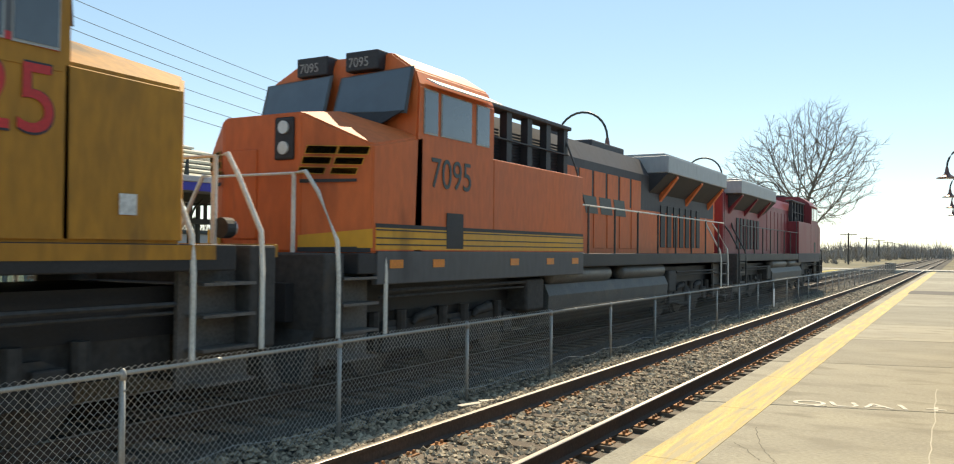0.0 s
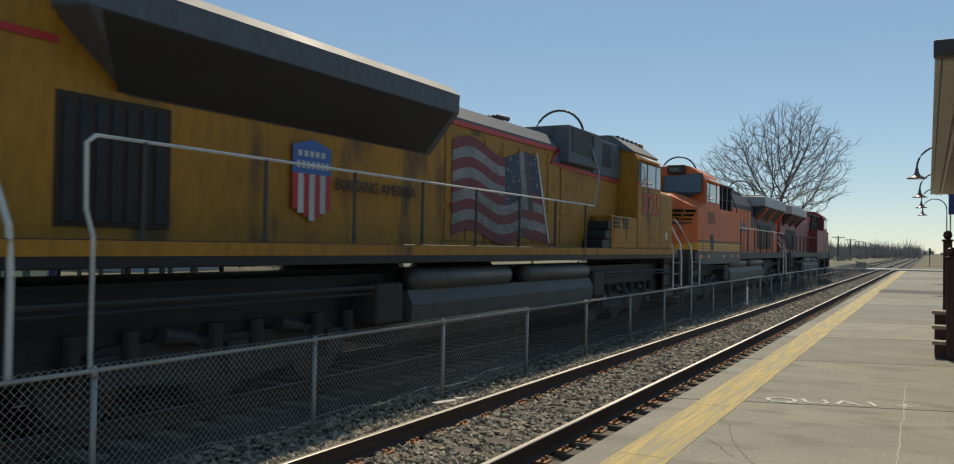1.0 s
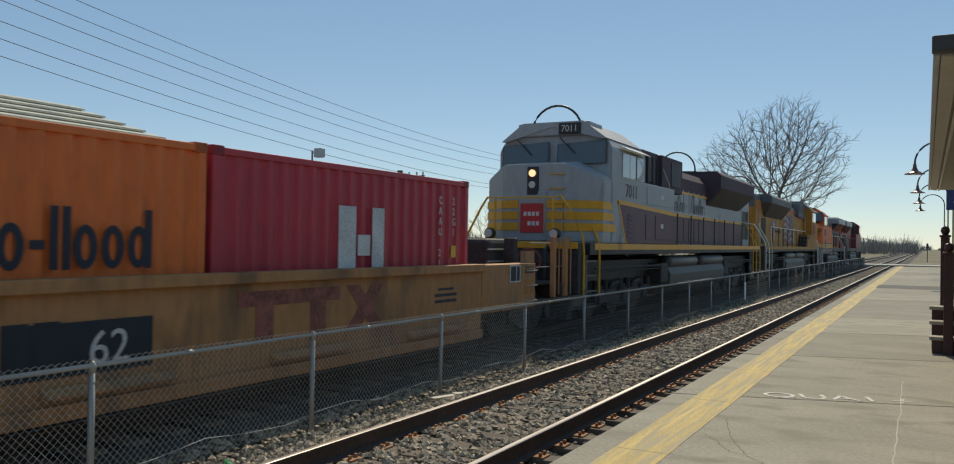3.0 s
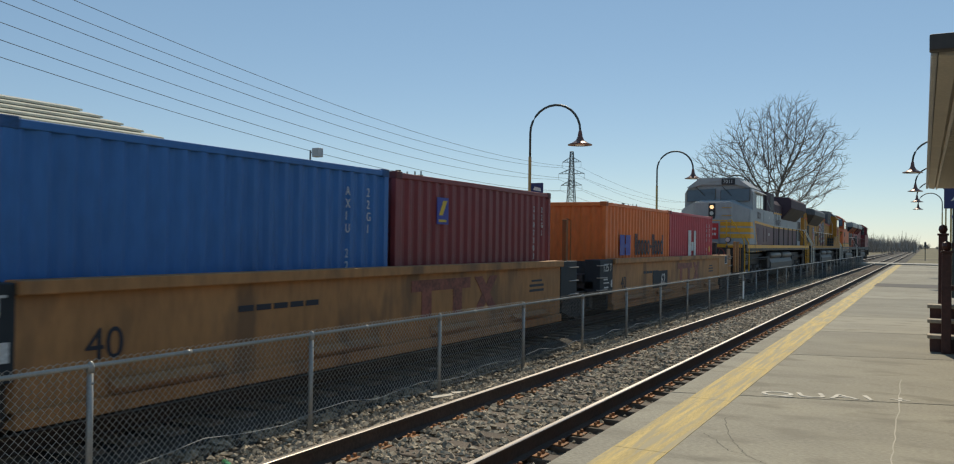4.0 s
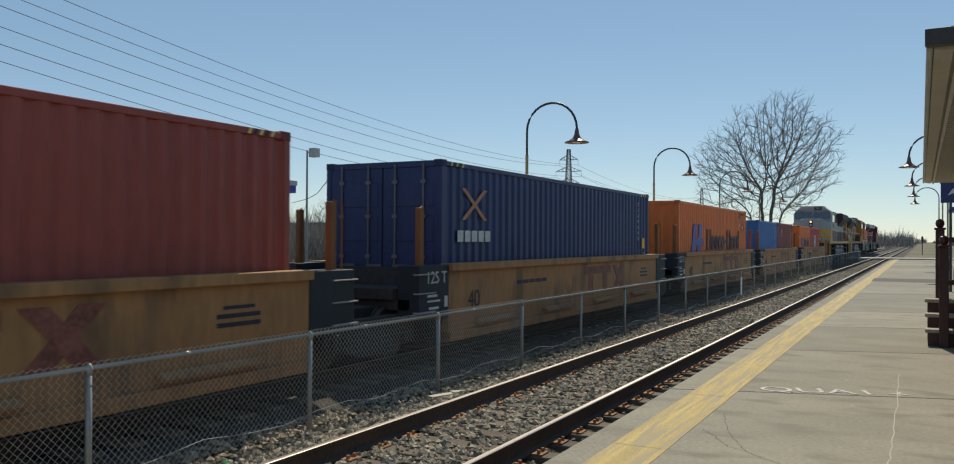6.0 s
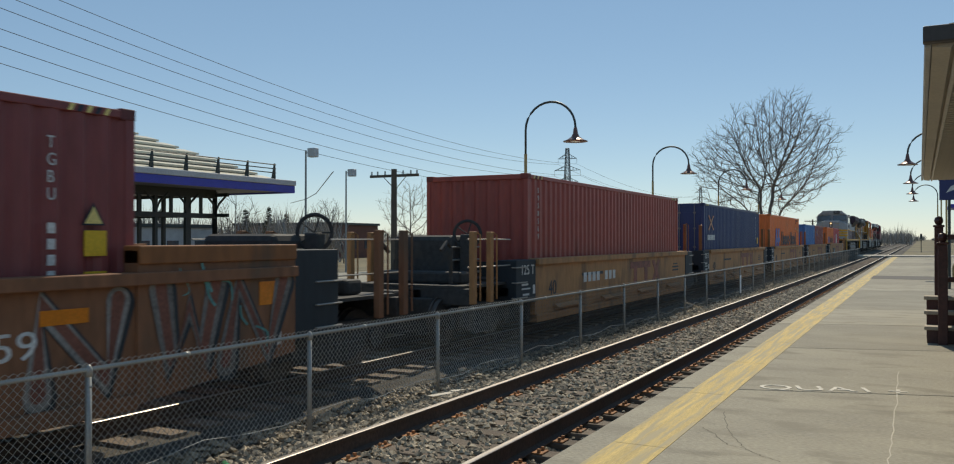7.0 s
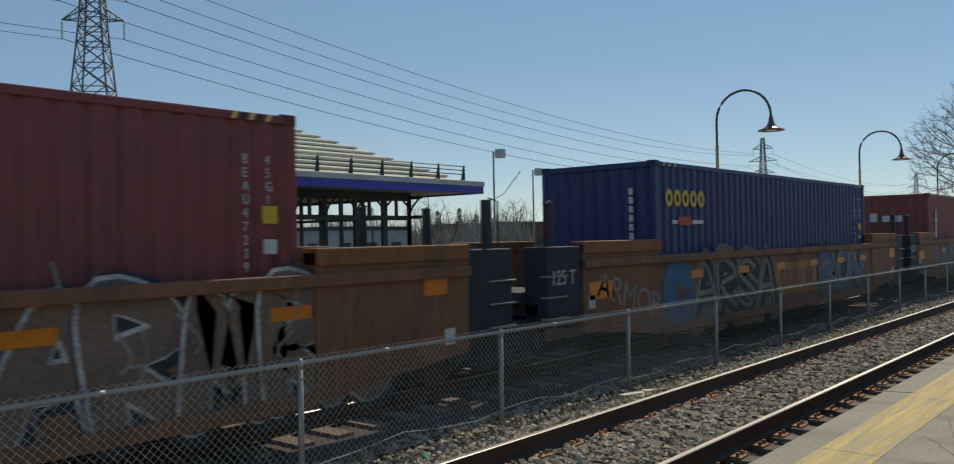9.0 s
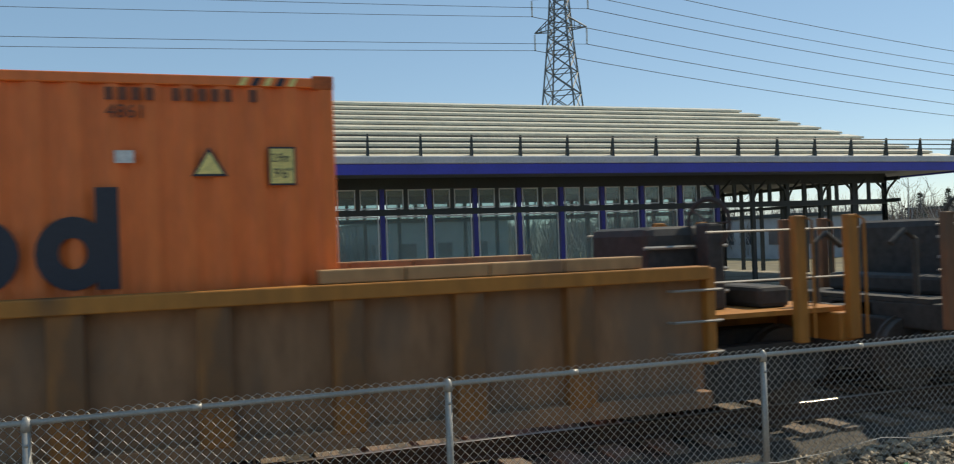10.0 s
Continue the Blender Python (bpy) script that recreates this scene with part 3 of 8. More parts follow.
slab(bm, [(1.229, -1.74, 1.95), (1.229, -1.62, 1.95), (1.229, -1.47, 2.2), (1.229, -1.6, 2.2)], 0.003)
slab(bm, [(1.229, -1.74, 1.84), (1.229, -1.5, 1.84), (1.229, -1.5, 1.88), (1.229, -1.74, 1.88)], 0.003)
part("emblem_flash", bm, YELTEXT, c)
upright_code(c, "22G1", 1.225, 2.5, 2.15, 0.12, WHITETEXT)
upright_code(c, "2107303", 1.225, 2.1, 2.15, 0.12, WHITETEXT)
c = container(-70.8, C20, STD, BLUE, "sky-blue corrugated twenty-foot container")
upright_code(c, "AXIU 22240", 1.225, 1.95, 2.15, 0.13, WHITETEXT)
upright_code(c, "22G1", 1.225, 2.45, 2.15, 0.13, WHITETEXT)


CODEBROWN = mat("brown_code_paint", (0.17, 0.05, 0.025), 0.6)


def orange_forty(s, lift=0.38):
    c = container(s, C40, HC, ORANGE, "bright orange corrugated forty-foot container with dark block lettering", lift=lift)
    bm = B()
    for y in (-4.40, -3.55):
        slab(bm, [(1.222, y, 1.10), (1.222, y + 0.52, 1.10), (1.222, y + 0.86, 2.13), (1.222, y + 0.34, 2.13)])
    slab(bm, [(1.222, -3.95, 1.36), (1.222, -2.62, 1.36), (1.222, -2.55, 1.60), (1.222, -3.87, 1.60)])
    part("emblem", bm, LOGOBLUE, c, "blue slanted emblem")
    word_shapes(c, -1.98, 4.42, 1.17, 0.80, BLACKTEXT, "i ioooo-i iood", "large dark rings and stems")
    warning(c, 5.07, 2.05, r=0.14)
    plates("decal", [(5.54, 5.76, 1.97, 2.29)], BLACKTEXT, c, 1.220, "pale yellow height plate with a black border")
    plates("decal_field", [(5.555, 5.745, 1.985, 2.275)], PALEYEL, c, 1.2235)
    lettering("height", "2.9m", 0.075, BLACKTEXT, c, side_text(1.231, 5.565, 2.165), 0.72)
    lettering("height", "9'6\"", 0.085, BLACKTEXT, c, side_text(1.231, 5.58, 2.03), 0.8)
    plates("decal", [(4.36, 4.50, 2.16, 2.26)], WHITETEXT, c, 1.222)
    lettering("mark", "4861", 0.11, CODEBROWN, c, side_text(1.224, 4.3, 2.52))
    plates("mark", [(4.3 + k * 0.10, 4.36 + k * 0.10, 2.66, 2.76) for k in range(12) if k not in (4, 10)], CODEBROWN, c, 1.222)
    return c


orange_forty(-83.45)
c = container(-99.2, C40, HC, NAVY, "navy-blue corrugated forty-foot container with barred doors", doors=True)
bm = B()
for a, b in ((-5.41, -4.57), (-4.57, -5.41)):
    slab(bm, [(1.222, a, 1.88), (1.222, a + 0.14, 1.88), (1.222, b + 0.14, 2.44), (1.222, b, 2.44)])
part("emblem", bm, mat("copper_logo", (0.50, 0.20, 0.08), 0.5), c, "copper crossed-stroke emblem")
plates("maker_mark", [(-5.55 + k * 0.262, -5.55 + (k + 0.78) * 0.262, 1.49, 1.69) for k in range(5)], WHITETEXT, c, 1.222, "pale block lettering")
upright_code(c, "2139640", 1.225, 5.0, 2.5, 0.12, WHITETEXT)
plates("decal", [(5.4, 5.65, 1.3, 1.6)], YELTEXT, c, 1.222)
warning(c, 5.6, 0.95, r=0.16)
c = container(-115.25, C40, HC, BRICKRED, "brick-red corrugated forty-foot container in a long train")
upright_code(c, "5958569", 1.225, -5.6, 2.5, 0.12, WHITETEXT)
c = container(-137.25, C40, HC, WINE, "wine-red corrugated forty-foot container with pale lettering", lift=0.34)
plates("maker_mark", [(-5.2, -5.05, 1.3, 2.3), (-5.3, -4.9, 1.9, 2.0), (-4.7, -4.4, 1.3, 1.9), (-4.2, -3.95, 1.3, 1.9)][:2], WHITETEXT, c, 1.222, "pale block lettering")
upright_code(c, "TGBU", 1.225, 5.1, 2.42, 0.12, WHITETEXT)
plates("mark", [(5.11, 5.19, 1.62 - k * 0.15, 1.72 - k * 0.15) for k in range(6)], WHITETEXT, c, 1.222)
plates("decal", [(5.5, 5.75, 1.4, 1.65), (5.5, 5.75, 1.05, 1.25)], YELTEXT, c, 1.222)
warning(c, 5.6, 1.7, r=0.13)
bm = B()
for k in range(3):
    box(bm, -0.75 + k * 0.42, -0.5 + k * 0.42, -6.115, -6.10, 1.9, 2.12 + 0.1 * (k == 0))
part("maker_mark", bm, WHITETEXT, c, "pale block lettering")
c = container(-157.1, C40, HC, NAVY, "navy-blue corrugated forty-foot container with yellow ring lettering", lift=0.34)
word_shapes(c, -5.75, -4.15, 2.08, 0.44, YELTEXT, "ooooo", "yellow rounded ring marks")
plates("maker_mark", [(-5.25, -4.75, 1.74, 1.90)], mat("red_decal", (0.5, 0.03, 0.02), 0.5), c, 1.222, "red block")
plates("maker_mark", [(-5.5, -5.3, 1.77, 1.84), (-4.7, -4.25, 1.77, 1.84)], WHITETEXT, c, 1.222)
upright_code(c, "SEGU 689122", 1.225, 5.10, 2.42, 0.12, WHITETEXT)
upright_code(c, "45G1", 1.225, 5.52, 2.42, 0.12, WHITETEXT)
plates("decal", [(5.48, 5.66, 1.62, 1.80)], YELTEXT, c, 1.222)
plates("decal", [(5.48, 5.66, 1.38, 1.47)], WHITETEXT, c, 1.222)
warning(c, 5.57, 1.02, r=0.13)
bm = B()
for k in range(9):
    box(bm, 0.7, 0.78, -6.115, -6.10, 2.3 - k * 0.16, 2.42 - k * 0.16)
part("mark", bm, WHITETEXT, c)
c = container(-177.0, C40, HC, WINE, "wine-red corrugated forty-foot container with a framed sign board", lift=0.34)
upright_code(c, "BEAU472391", 1.225, 5.43, 2.36, 0.10, WHITETEXT)
upright_code(c, "45G1", 1.225, 5.70, 2.36, 0.10, WHITETEXT)
plates("decal", [(5.66, 5.84, 1.76, 1.94)], YELTEXT, c, 1.222)
plates("decal", [(5.67, 5.83, 1.45, 1.6)], WHITETEXT, c, 1.222)
warning(c, 5.75, 0.98, r=0.13)
bm = B()
box(bm, 1.20, 1.232, -5.55, -4.33, 1.98, 2.60, 0.006)
sg = part("sign_board", bm, mat("sign_white", (0.6, 0.6, 0.58), 0.5), c, "framed board with a lighthouse and yellow beams")
bm = B()
box(bm, 1.233, 1.237, -5.537, -4.343, 1.993, 2.587)
part("sign_field", bm, mat("sign_black", (0.02, 0.025, 0.03), 0.5), sg)
bm = B()
for k in range(5):
    bm = B()
    slab(bm, [(1.239, -5.32, 2.43), (1.239, -4.37, 2.30 + k * 0.052), (1.239, -4.37, 2.335 + k * 0.052), (1.239, -5.32, 2.44)], 0.003)
    part("beam", bm, mat("lime_yellow", (0.6, 0.62, 0.05), 0.5), sg)
bm = B()
slab(bm, [(1.238, -5.47, 2.02), (1.238, -5.36, 2.02), (1.238, -5.385, 2.36), (1.238, -5.445, 2.36)], 0.004)
box(bm, 1.238, 1.243, -5.455, -5.375, 2.36, 2.385)
box(bm, 1.238, 1.242, -5.435, -5.395, 2.385, 2.45)
slab(bm, [(1.238, -5.445, 2.45), (1.238, -5.385, 2.45), (1.238, -5.415, 2.49)], 0.004)
part("lighthouse", bm, WHITETEXT, sg, "pale lighthouse shape")
for k in range(6):
    bm = B()
    a0 = -5.30 + k * 0.153
    slab(bm, [(1.238, a0, 2.05), (1.238, a0 + 0.115, 2.05), (1.238, a0 + 0.145, 2.29 if k == 0 else 2.21), (1.238, a0 + 0.03, 2.29 if k == 0 else 2.21)], 0.004)
    part("sign_block", bm, WHITETEXT, sg)
bm = B()
slab(bm, [(0.2, -6.10, 2.0), (0.42, -6.10, 2.0), (0.31, -6.10, 2.2)], 0.01)
part("warning_triangle", bm, YELTEXT, c)
orange_forty(-200.85, 0.45)

# -- well cars --
OCHRE = paint("ochre_car_paint", (0.42, 0.205, 0.08), 0.7, 0.3, dirt=(0.19, 0.105, 0.055), dirt_at=0.53)
RUSTBROWN = paint("rust_brown_car_paint", (0.24, 0.105, 0.052), 0.75, 0.35, dirt=(0.13, 0.085, 0.055), dirt_at=0.5)
AMBER = paint("amber_car_paint", (0.41, 0.165, 0.03), 0.65, 0.3, dirt=(0.16, 0.08, 0.03), dirt_at=0.55)
# rust brown lightened: haze over the ribbed car's panels is put into the colour
HAZEBROWN = paint("hazed_brown_car_paint", (0.29, 0.155, 0.08), 0.75, 0.35, dirt=(0.20, 0.13, 0.085), dirt_at=0.5)
RIB_AMBER = paint("worn_amber_rib", (0.33, 0.135, 0.035), 0.7, 0.35, dirt=(0.14, 0.08, 0.045), dirt_at=0.48)
DARKTEAL = paint("dark_end_panel", (0.02, 0.028, 0.035), 0.7, 0.3)
WHEELSTEEL = mat("wheel_steel", (0.10, 0.085, 0.075), 0.6, 0.5, vary=0.3)
REFLECT = mat("amber_reflector", (0.72, 0.21, 0.012), 0.4)
WHEELS = []


def bogie(parent, y, axles=(-0.89, 0.89), r=0.42, frame_mat=None):
    b = new("bogie")
    b.parent = parent
    b.location = (0, y, 0)
    for side in (-1, 1):
        bm = B()
        x = side * 1.0
        a0, a1 = axles[0] - 0.28, axles[-1] + 0.28
        prism(bm, [(a0, r - 0.12), (a0, r + 0.14), (a0 + 0.3, r + 0.30), (a1 - 0.3, r + 0.30), (a1, r + 0.14), (a1, r - 0.12),
                   (a1 - 0.45, r - 0.10), (0.35, r - 0.26), (-0.35, r - 0.26), (a0 + 0.45, r - 0.10)], x - 0.08, x + 0.08, "x")
        for ay in axles:
            disc(bm, (x + side * 0.09, ay, r), 0.14, 0.12, "x", 12)
        for k in (-0.2, 0, 0.2):
            tube(bm, [(x + side * 0.03, k, r - 0.2), (x + side * 0.03, k, r + 0.1)], 0.07, 8)
        part("side_frame", bm, DARK, b)
    # solid fill added between the side frames to block light from behind
    bm = B()
    box(bm, -0.62, 0.62, axles[0] - 0.2, axles[-1] + 0.2, r - 0.26, r + 0.42, 0.03)
    part("bolster", bm, DARK, b)
    if len(axles) > 2:
        for side in (-1, 1):
            for ay in axles:
                bm = B()
                box(bm, *sorted((side * 1.02, side * 1.16)), ay - 0.17, ay + 0.17, r - 0.15, r + 0.22, 0.02)
                part("journal_box", bm, DARK, b)
                for k in (-0.34, 0.34):
                    bm = B()
                    tube(bm, [(side * 1.10, ay + k, r + 0.10), (side * 1.10, ay + k, r + 0.45)], 0.09, 8)
                    part("coil_spring", bm, DARK, b)
            for ay in (-0.92, 0.92):
                bm = B()
                tube(bm, [(side * 1.13, ay - 0.22, r + 0.36), (side * 1.13, ay + 0.22, r + 0.30), (side * 1.13, ay + 0.30, r + 0.22)], 0.10, 10, 0.03)
                part("brake_cylinder", bm, DARK, b)
    bm = B()
    for side in (-1, 1):
        disc(bm, (side * 0.735, 0, 0), r, 0.11, "x", 28)
        disc(bm, (side * 0.675, 0, 0), r + 0.03, 0.03, "x", 28)
        disc(bm, (side * 0.80, 0, 0), r * 0.3, 0.06, "x", 12)
        for k in range(6):
            a = k * math.tau / 6
            disc(bm, (side * 0.79, math.cos(a) * r * 0.6, math.sin(a) * r * 0.6), 0.045, 0.02, "x", 6)
    tube(bm, [(-0.85, 0, 0), (0.85, 0, 0)], 0.09, 10)
    me = mesh_of(bm, WHEELSTEEL)
    for ay in axles:
        w = shared("wheelset", me, b, pose(0, ay, r))
        WHEELS.append((w, ay, r, parent))
    return b


def ledges(t, L, x, z, n=4):
    for k in range(n):
        bm = B()
        y = -L + (k + 0.5) * 2 * L / n
        prism(bm, [(x - 0.02, z), (x + 0.07, z), (x + 0.09, z + 0.03), (x - 0.02, z + 0.10)], y - 0.75, y + 0.75)
        part("ledge", bm, OCHRE, t, "narrow step ledge along the side")


RAISED = paint("rusty_orange_chord", (0.27, 0.105, 0.035), 0.7, 0.35, dirt=(0.13, 0.07, 0.04), dirt_at=0.5)
BRAKE_RED = paint("brake_red", (0.20, 0.05, 0.045), 0.6)


def well_unit(s, half, paint_, label, raised=None, top=1.51, low=0.22, ends=0.95, front_end="plain", rear_end="plain", bogie_rear=True, bogie_front=False,
              ribs=False, posts=True, ends_front=None):
    """One well of a stack car. half: half length of the side panels."""
    t = ride(thing("well_car", label, "railcar", "well cars of the train"), s)
    R = raised or 0
    for side in (-1, 1):
        x0, x1 = side * 1.36, side * 1.46
        bm = B()
        xa, xb = sorted((x0, x1))
        xi = side * 1.27
        xj, xk = sorted((xi, side * 1.41))
        if ribs:
            box(bm, *sorted((side * 1.27, side * 1.33)), -half, half, low + 0.06, top - 0.12)
        else:
            box(bm, xj, xk, -half, half, low + 0.06, top - 0.06)
        sp = part("side_panel", bm, HAZEBROWN if ribs else paint_, t)
        bm = B()
        ch = sorted((side * 1.26, side * 1.50))
        box(bm, ch[0], ch[1], -half - R, half + R * (0 if ribs else 1), top - 0.13, top, 0.012)
        part("top_chord", bm, paint_, sp)
        bm = B()
        lo = sorted((side * 1.24, side * 1.46))
        box(bm, lo[0], lo[1], -half, half, low - 0.02, low + 0.14, 0.012)
        part("bottom_sill", bm, HAZEBROWN if ribs else paint_, sp)
        if ribs:
            me = B()
            box(me, *sorted((side * 1.32, side * 1.47)), -0.13, 0.13, low + 0.10, top - 0.12, 0.01)
            me = mesh_of(me, RIB_AMBER)
            for k in range(int(2 * half / 1.06) + 1):
                shared("rib", me, sp, pose(0, half - 1.36 - k * 1.06, 0))
        if R:
            for e in (-1, 1):
                ya, yb = sorted((e * half, e * (half + R)))
                bm = B()
                prism(bm, [(ya, low + (0.28 if e < 0 else 0.02)), (ya, top + 0.22), (yb, top + 0.22), (yb, low + (0.28 if e > 0 else 0.02))],
                      *sorted((side * 1.24, side * 1.44)), "x")
                rp = part("raised_side", bm, paint_, t)
                bm = B()
                box(bm, *sorted((side * 1.22, side * 1.47)), ya, yb, top + 0.08, top + 0.27, 0.015)
                part("raised_chord", bm, RAISED, rp, "rusty orange top chord")
    bm = B()
    for k in range(5):
        y = -half + 0.6 + k * (2 * half - 1.2) / 4
        box(bm, -1.3, 1.3, y - 0.12, y + 0.12, low, low + 0.12)
    part("floor_beam", bm, DARK, t)
    for e, style in ((-1, rear_end), (1, front_end)):
        y0 = e * (half + R)
        y1 = e * (half + R + (ends_front if e > 0 and ends_front else ends))
        ya, yb = sorted((y0, y1))
        for side in (-1, 1):
            bm = B()
            box(bm, *sorted((side * 1.02, side * 1.43)), ya, yb, 0.62, top - 0.02 + (0.22 if R else 0), 0.015)
            plain = ends_front and e > 0
            ep = part("end_panel", bm, AMBER if ribs else paint_ if plain else DARKTEAL, t, "" if ribs or plain else "dark painted end panel")
        bm = B()
        box(bm, -1.25, 1.25, min(e * (half + R - 0.4), y1), max(e * (half + R - 0.4), y1), 0.78, 0.95)
        part("end_platform", bm, DARK, t)
        bm = B()
        box(bm, -1.0, 1.0, ya - 0.1, yb + 0.1, 0.952, 1.12)
        part("deck_plate", bm, DARK, t)
        bm = B()
        bt = sorted((e * (half - 0.06), e * (half + 0.12)))
        box(bm, -1.3, 1.3, bt[0], bt[1], low, top - 0.08)
        part("bulkhead", bm, DARK, t)
        for z in (0.75, 1.05, 1.35):
            bm = B()
            yy = y1 + e * 0.05
            tube(bm, [(1.36, y1 - e * 0.5, z), (1.45, y1 - e * 0.48, z), (1.45, yy, z), (1.36, yy, z)], 0.013, 5)
            part("grab_iron", bm, mat("pale_grab_iron", (0.35, 0.33, 0.3), 0.5, 0.4), ep)
        if posts and style == "plain":
            for x in (-1.2, 1.25):
                bm = B()
                box(bm, x - 0.05, x + 0.05, y1 - e * 0.30 - 0.06, y1 - e * 0.30 + 0.06, 1.0, 2.42, 0.012)
                tube(bm, [(x + 0.08, y1 - e * 0.16, 1.0), (x + 0.08, y1 - e * 0.16, 2.4), (x + 0.04, y1 - e * 0.30, 2.44)], 0.014, 5)
                part("guide_post", bm, DARK if R else RAISED, t)
        if style == "coupler":
            y2 = y1 + e * 1.75
            bm = B()
            box(bm, -0.35, 0.35, min(y1, y2), max(y1, y2), 0.62, 1.0, 0.02)
            box(bm, -1.35, 1.35, min(y2, y2 - e * 0.2), max(y2, y2 - e * 0.2), 0.72, 1.02, 0.02)
            box(bm, -1.2, 1.2, min(y1, y2), max(y1, y2), 1.02, 1.07)
            dm = part("draft_sill", bm, paint_ if ribs else DARK, t)
            bm = B()
            box(bm, -0.12, 0.12, min(y2, y2 + e * 0.55), max(y2, y2 + e * 0.55), 0.70, 0.96, 0.02)
            box(bm, -0.2, 0.2, min(y2 + e * 0.45, y2 + e * 0.7), max(y2 + e * 0.45, y2 + e * 0.7), 0.66, 1.0, 0.04)
            part("coupler", bm, DARK, dm)
            pm = AMBER if ribs else paint_
            for yy in (y2 - e * 0.06, y2 - e * 0.72):
                for x in (-1.28, 1.38):
                    bm = B()
                    box(bm, x - 0.05, x + 0.05, yy - 0.065, yy + 0.065, 0.75, 2.04, 0.015)
                    tube(bm, [(x + 0.09, yy + 0.10, 0.8), (x + 0.09, yy + 0.10, 1.98), (x + 0.06, yy + 0.02, 2.03)], 0.015, 5)
                    part("end_post", bm, pm, t)
            bm = B()
            lathe(bm, [(0.26, -0.012), (0.29, 0.0), (0.26, 0.012), (0.23, 0.0), (0.26, -0.012)], sides=24)
            for k in range(5):
                a = k * math.tau / 5
                tube(bm, [(0, 0, 0), (0.26 * math.cos(a), 0.26 * math.sin(a), 0)], 0.012, 5)
            hw = part("hand_brake_wheel", bm, BRAKE_RED if ends_front else DARK, t, "round hand brake wheel")
            hw.matrix_local = pose(0.62, y1 + e * (1.42 if ends_front else 0.5), 1.5 if ends_front else 2.0, 90, 0, 20)
            bm = B()
            box(bm, 0.5, 0.75, y1 + e * 0.5 - 0.10, y1 + e * 0.5 + 0.10, 1.07, 2.0, 0.03)
            part("brake_column", bm, DARK, t)
            bm = B()
            box(bm, -0.95, 0.42, y1 + e * 0.3 - 0.45, y1 + e * 0.3 + 0.55, 1.07, 1.98, 0.10)
            rh = part("reservoir_housing", bm, DARK, t)
            bm = B()
            for k in range(3):
                tube(bm, [(0.44, y1 + e * 0.3 - 0.5, 1.25 + 0.25 * k), (0.50, y1 + e * 0.3 + 0.5, 1.25 + 0.25 * k)], 0.022, 6)
            part("air_pipe", bm, mat("pale_grab_iron", (0.35, 0.33, 0.3)), rh)
            bm = B()
            box(bm, -0.9, 0.9, y1 + e * 1.1 - 0.2, y1 + e * 1.1 + 0.2, 1.07, 1.30, 0.05)
            part("valve_box", bm, DARK, t)
            bm = B()
            tube(bm, [(0.9, y2 - e * 0.1, 1.10), (0.9, y2 - e * 0.1, 1.75), (0.9, y2 + e * 0.05, 1.85), (0.9, y2 + e * 0.25, 1.70)], 0.035, 8)
            part("brake_hose", bm, DARK, t)
            for x, z in ((1.3, 1.9), (1.3, 1.4), (-1.3, 1.9)):
                bm = B()
                tube(bm, [(x, y1, z), (x, y2, z)], 0.013, 5)
                part("hand_rail", bm, mat("pale_grab_iron", (0.35, 0.33, 0.3)), t)
    if bogie_rear:
        bogie(t, -(half + R + ends + (0.75 if rear_end == "coupler" else 0.75)))
    if bogie_front:
        bogie(t, half + R + (ends_front or ends) + 0.4)
    return t


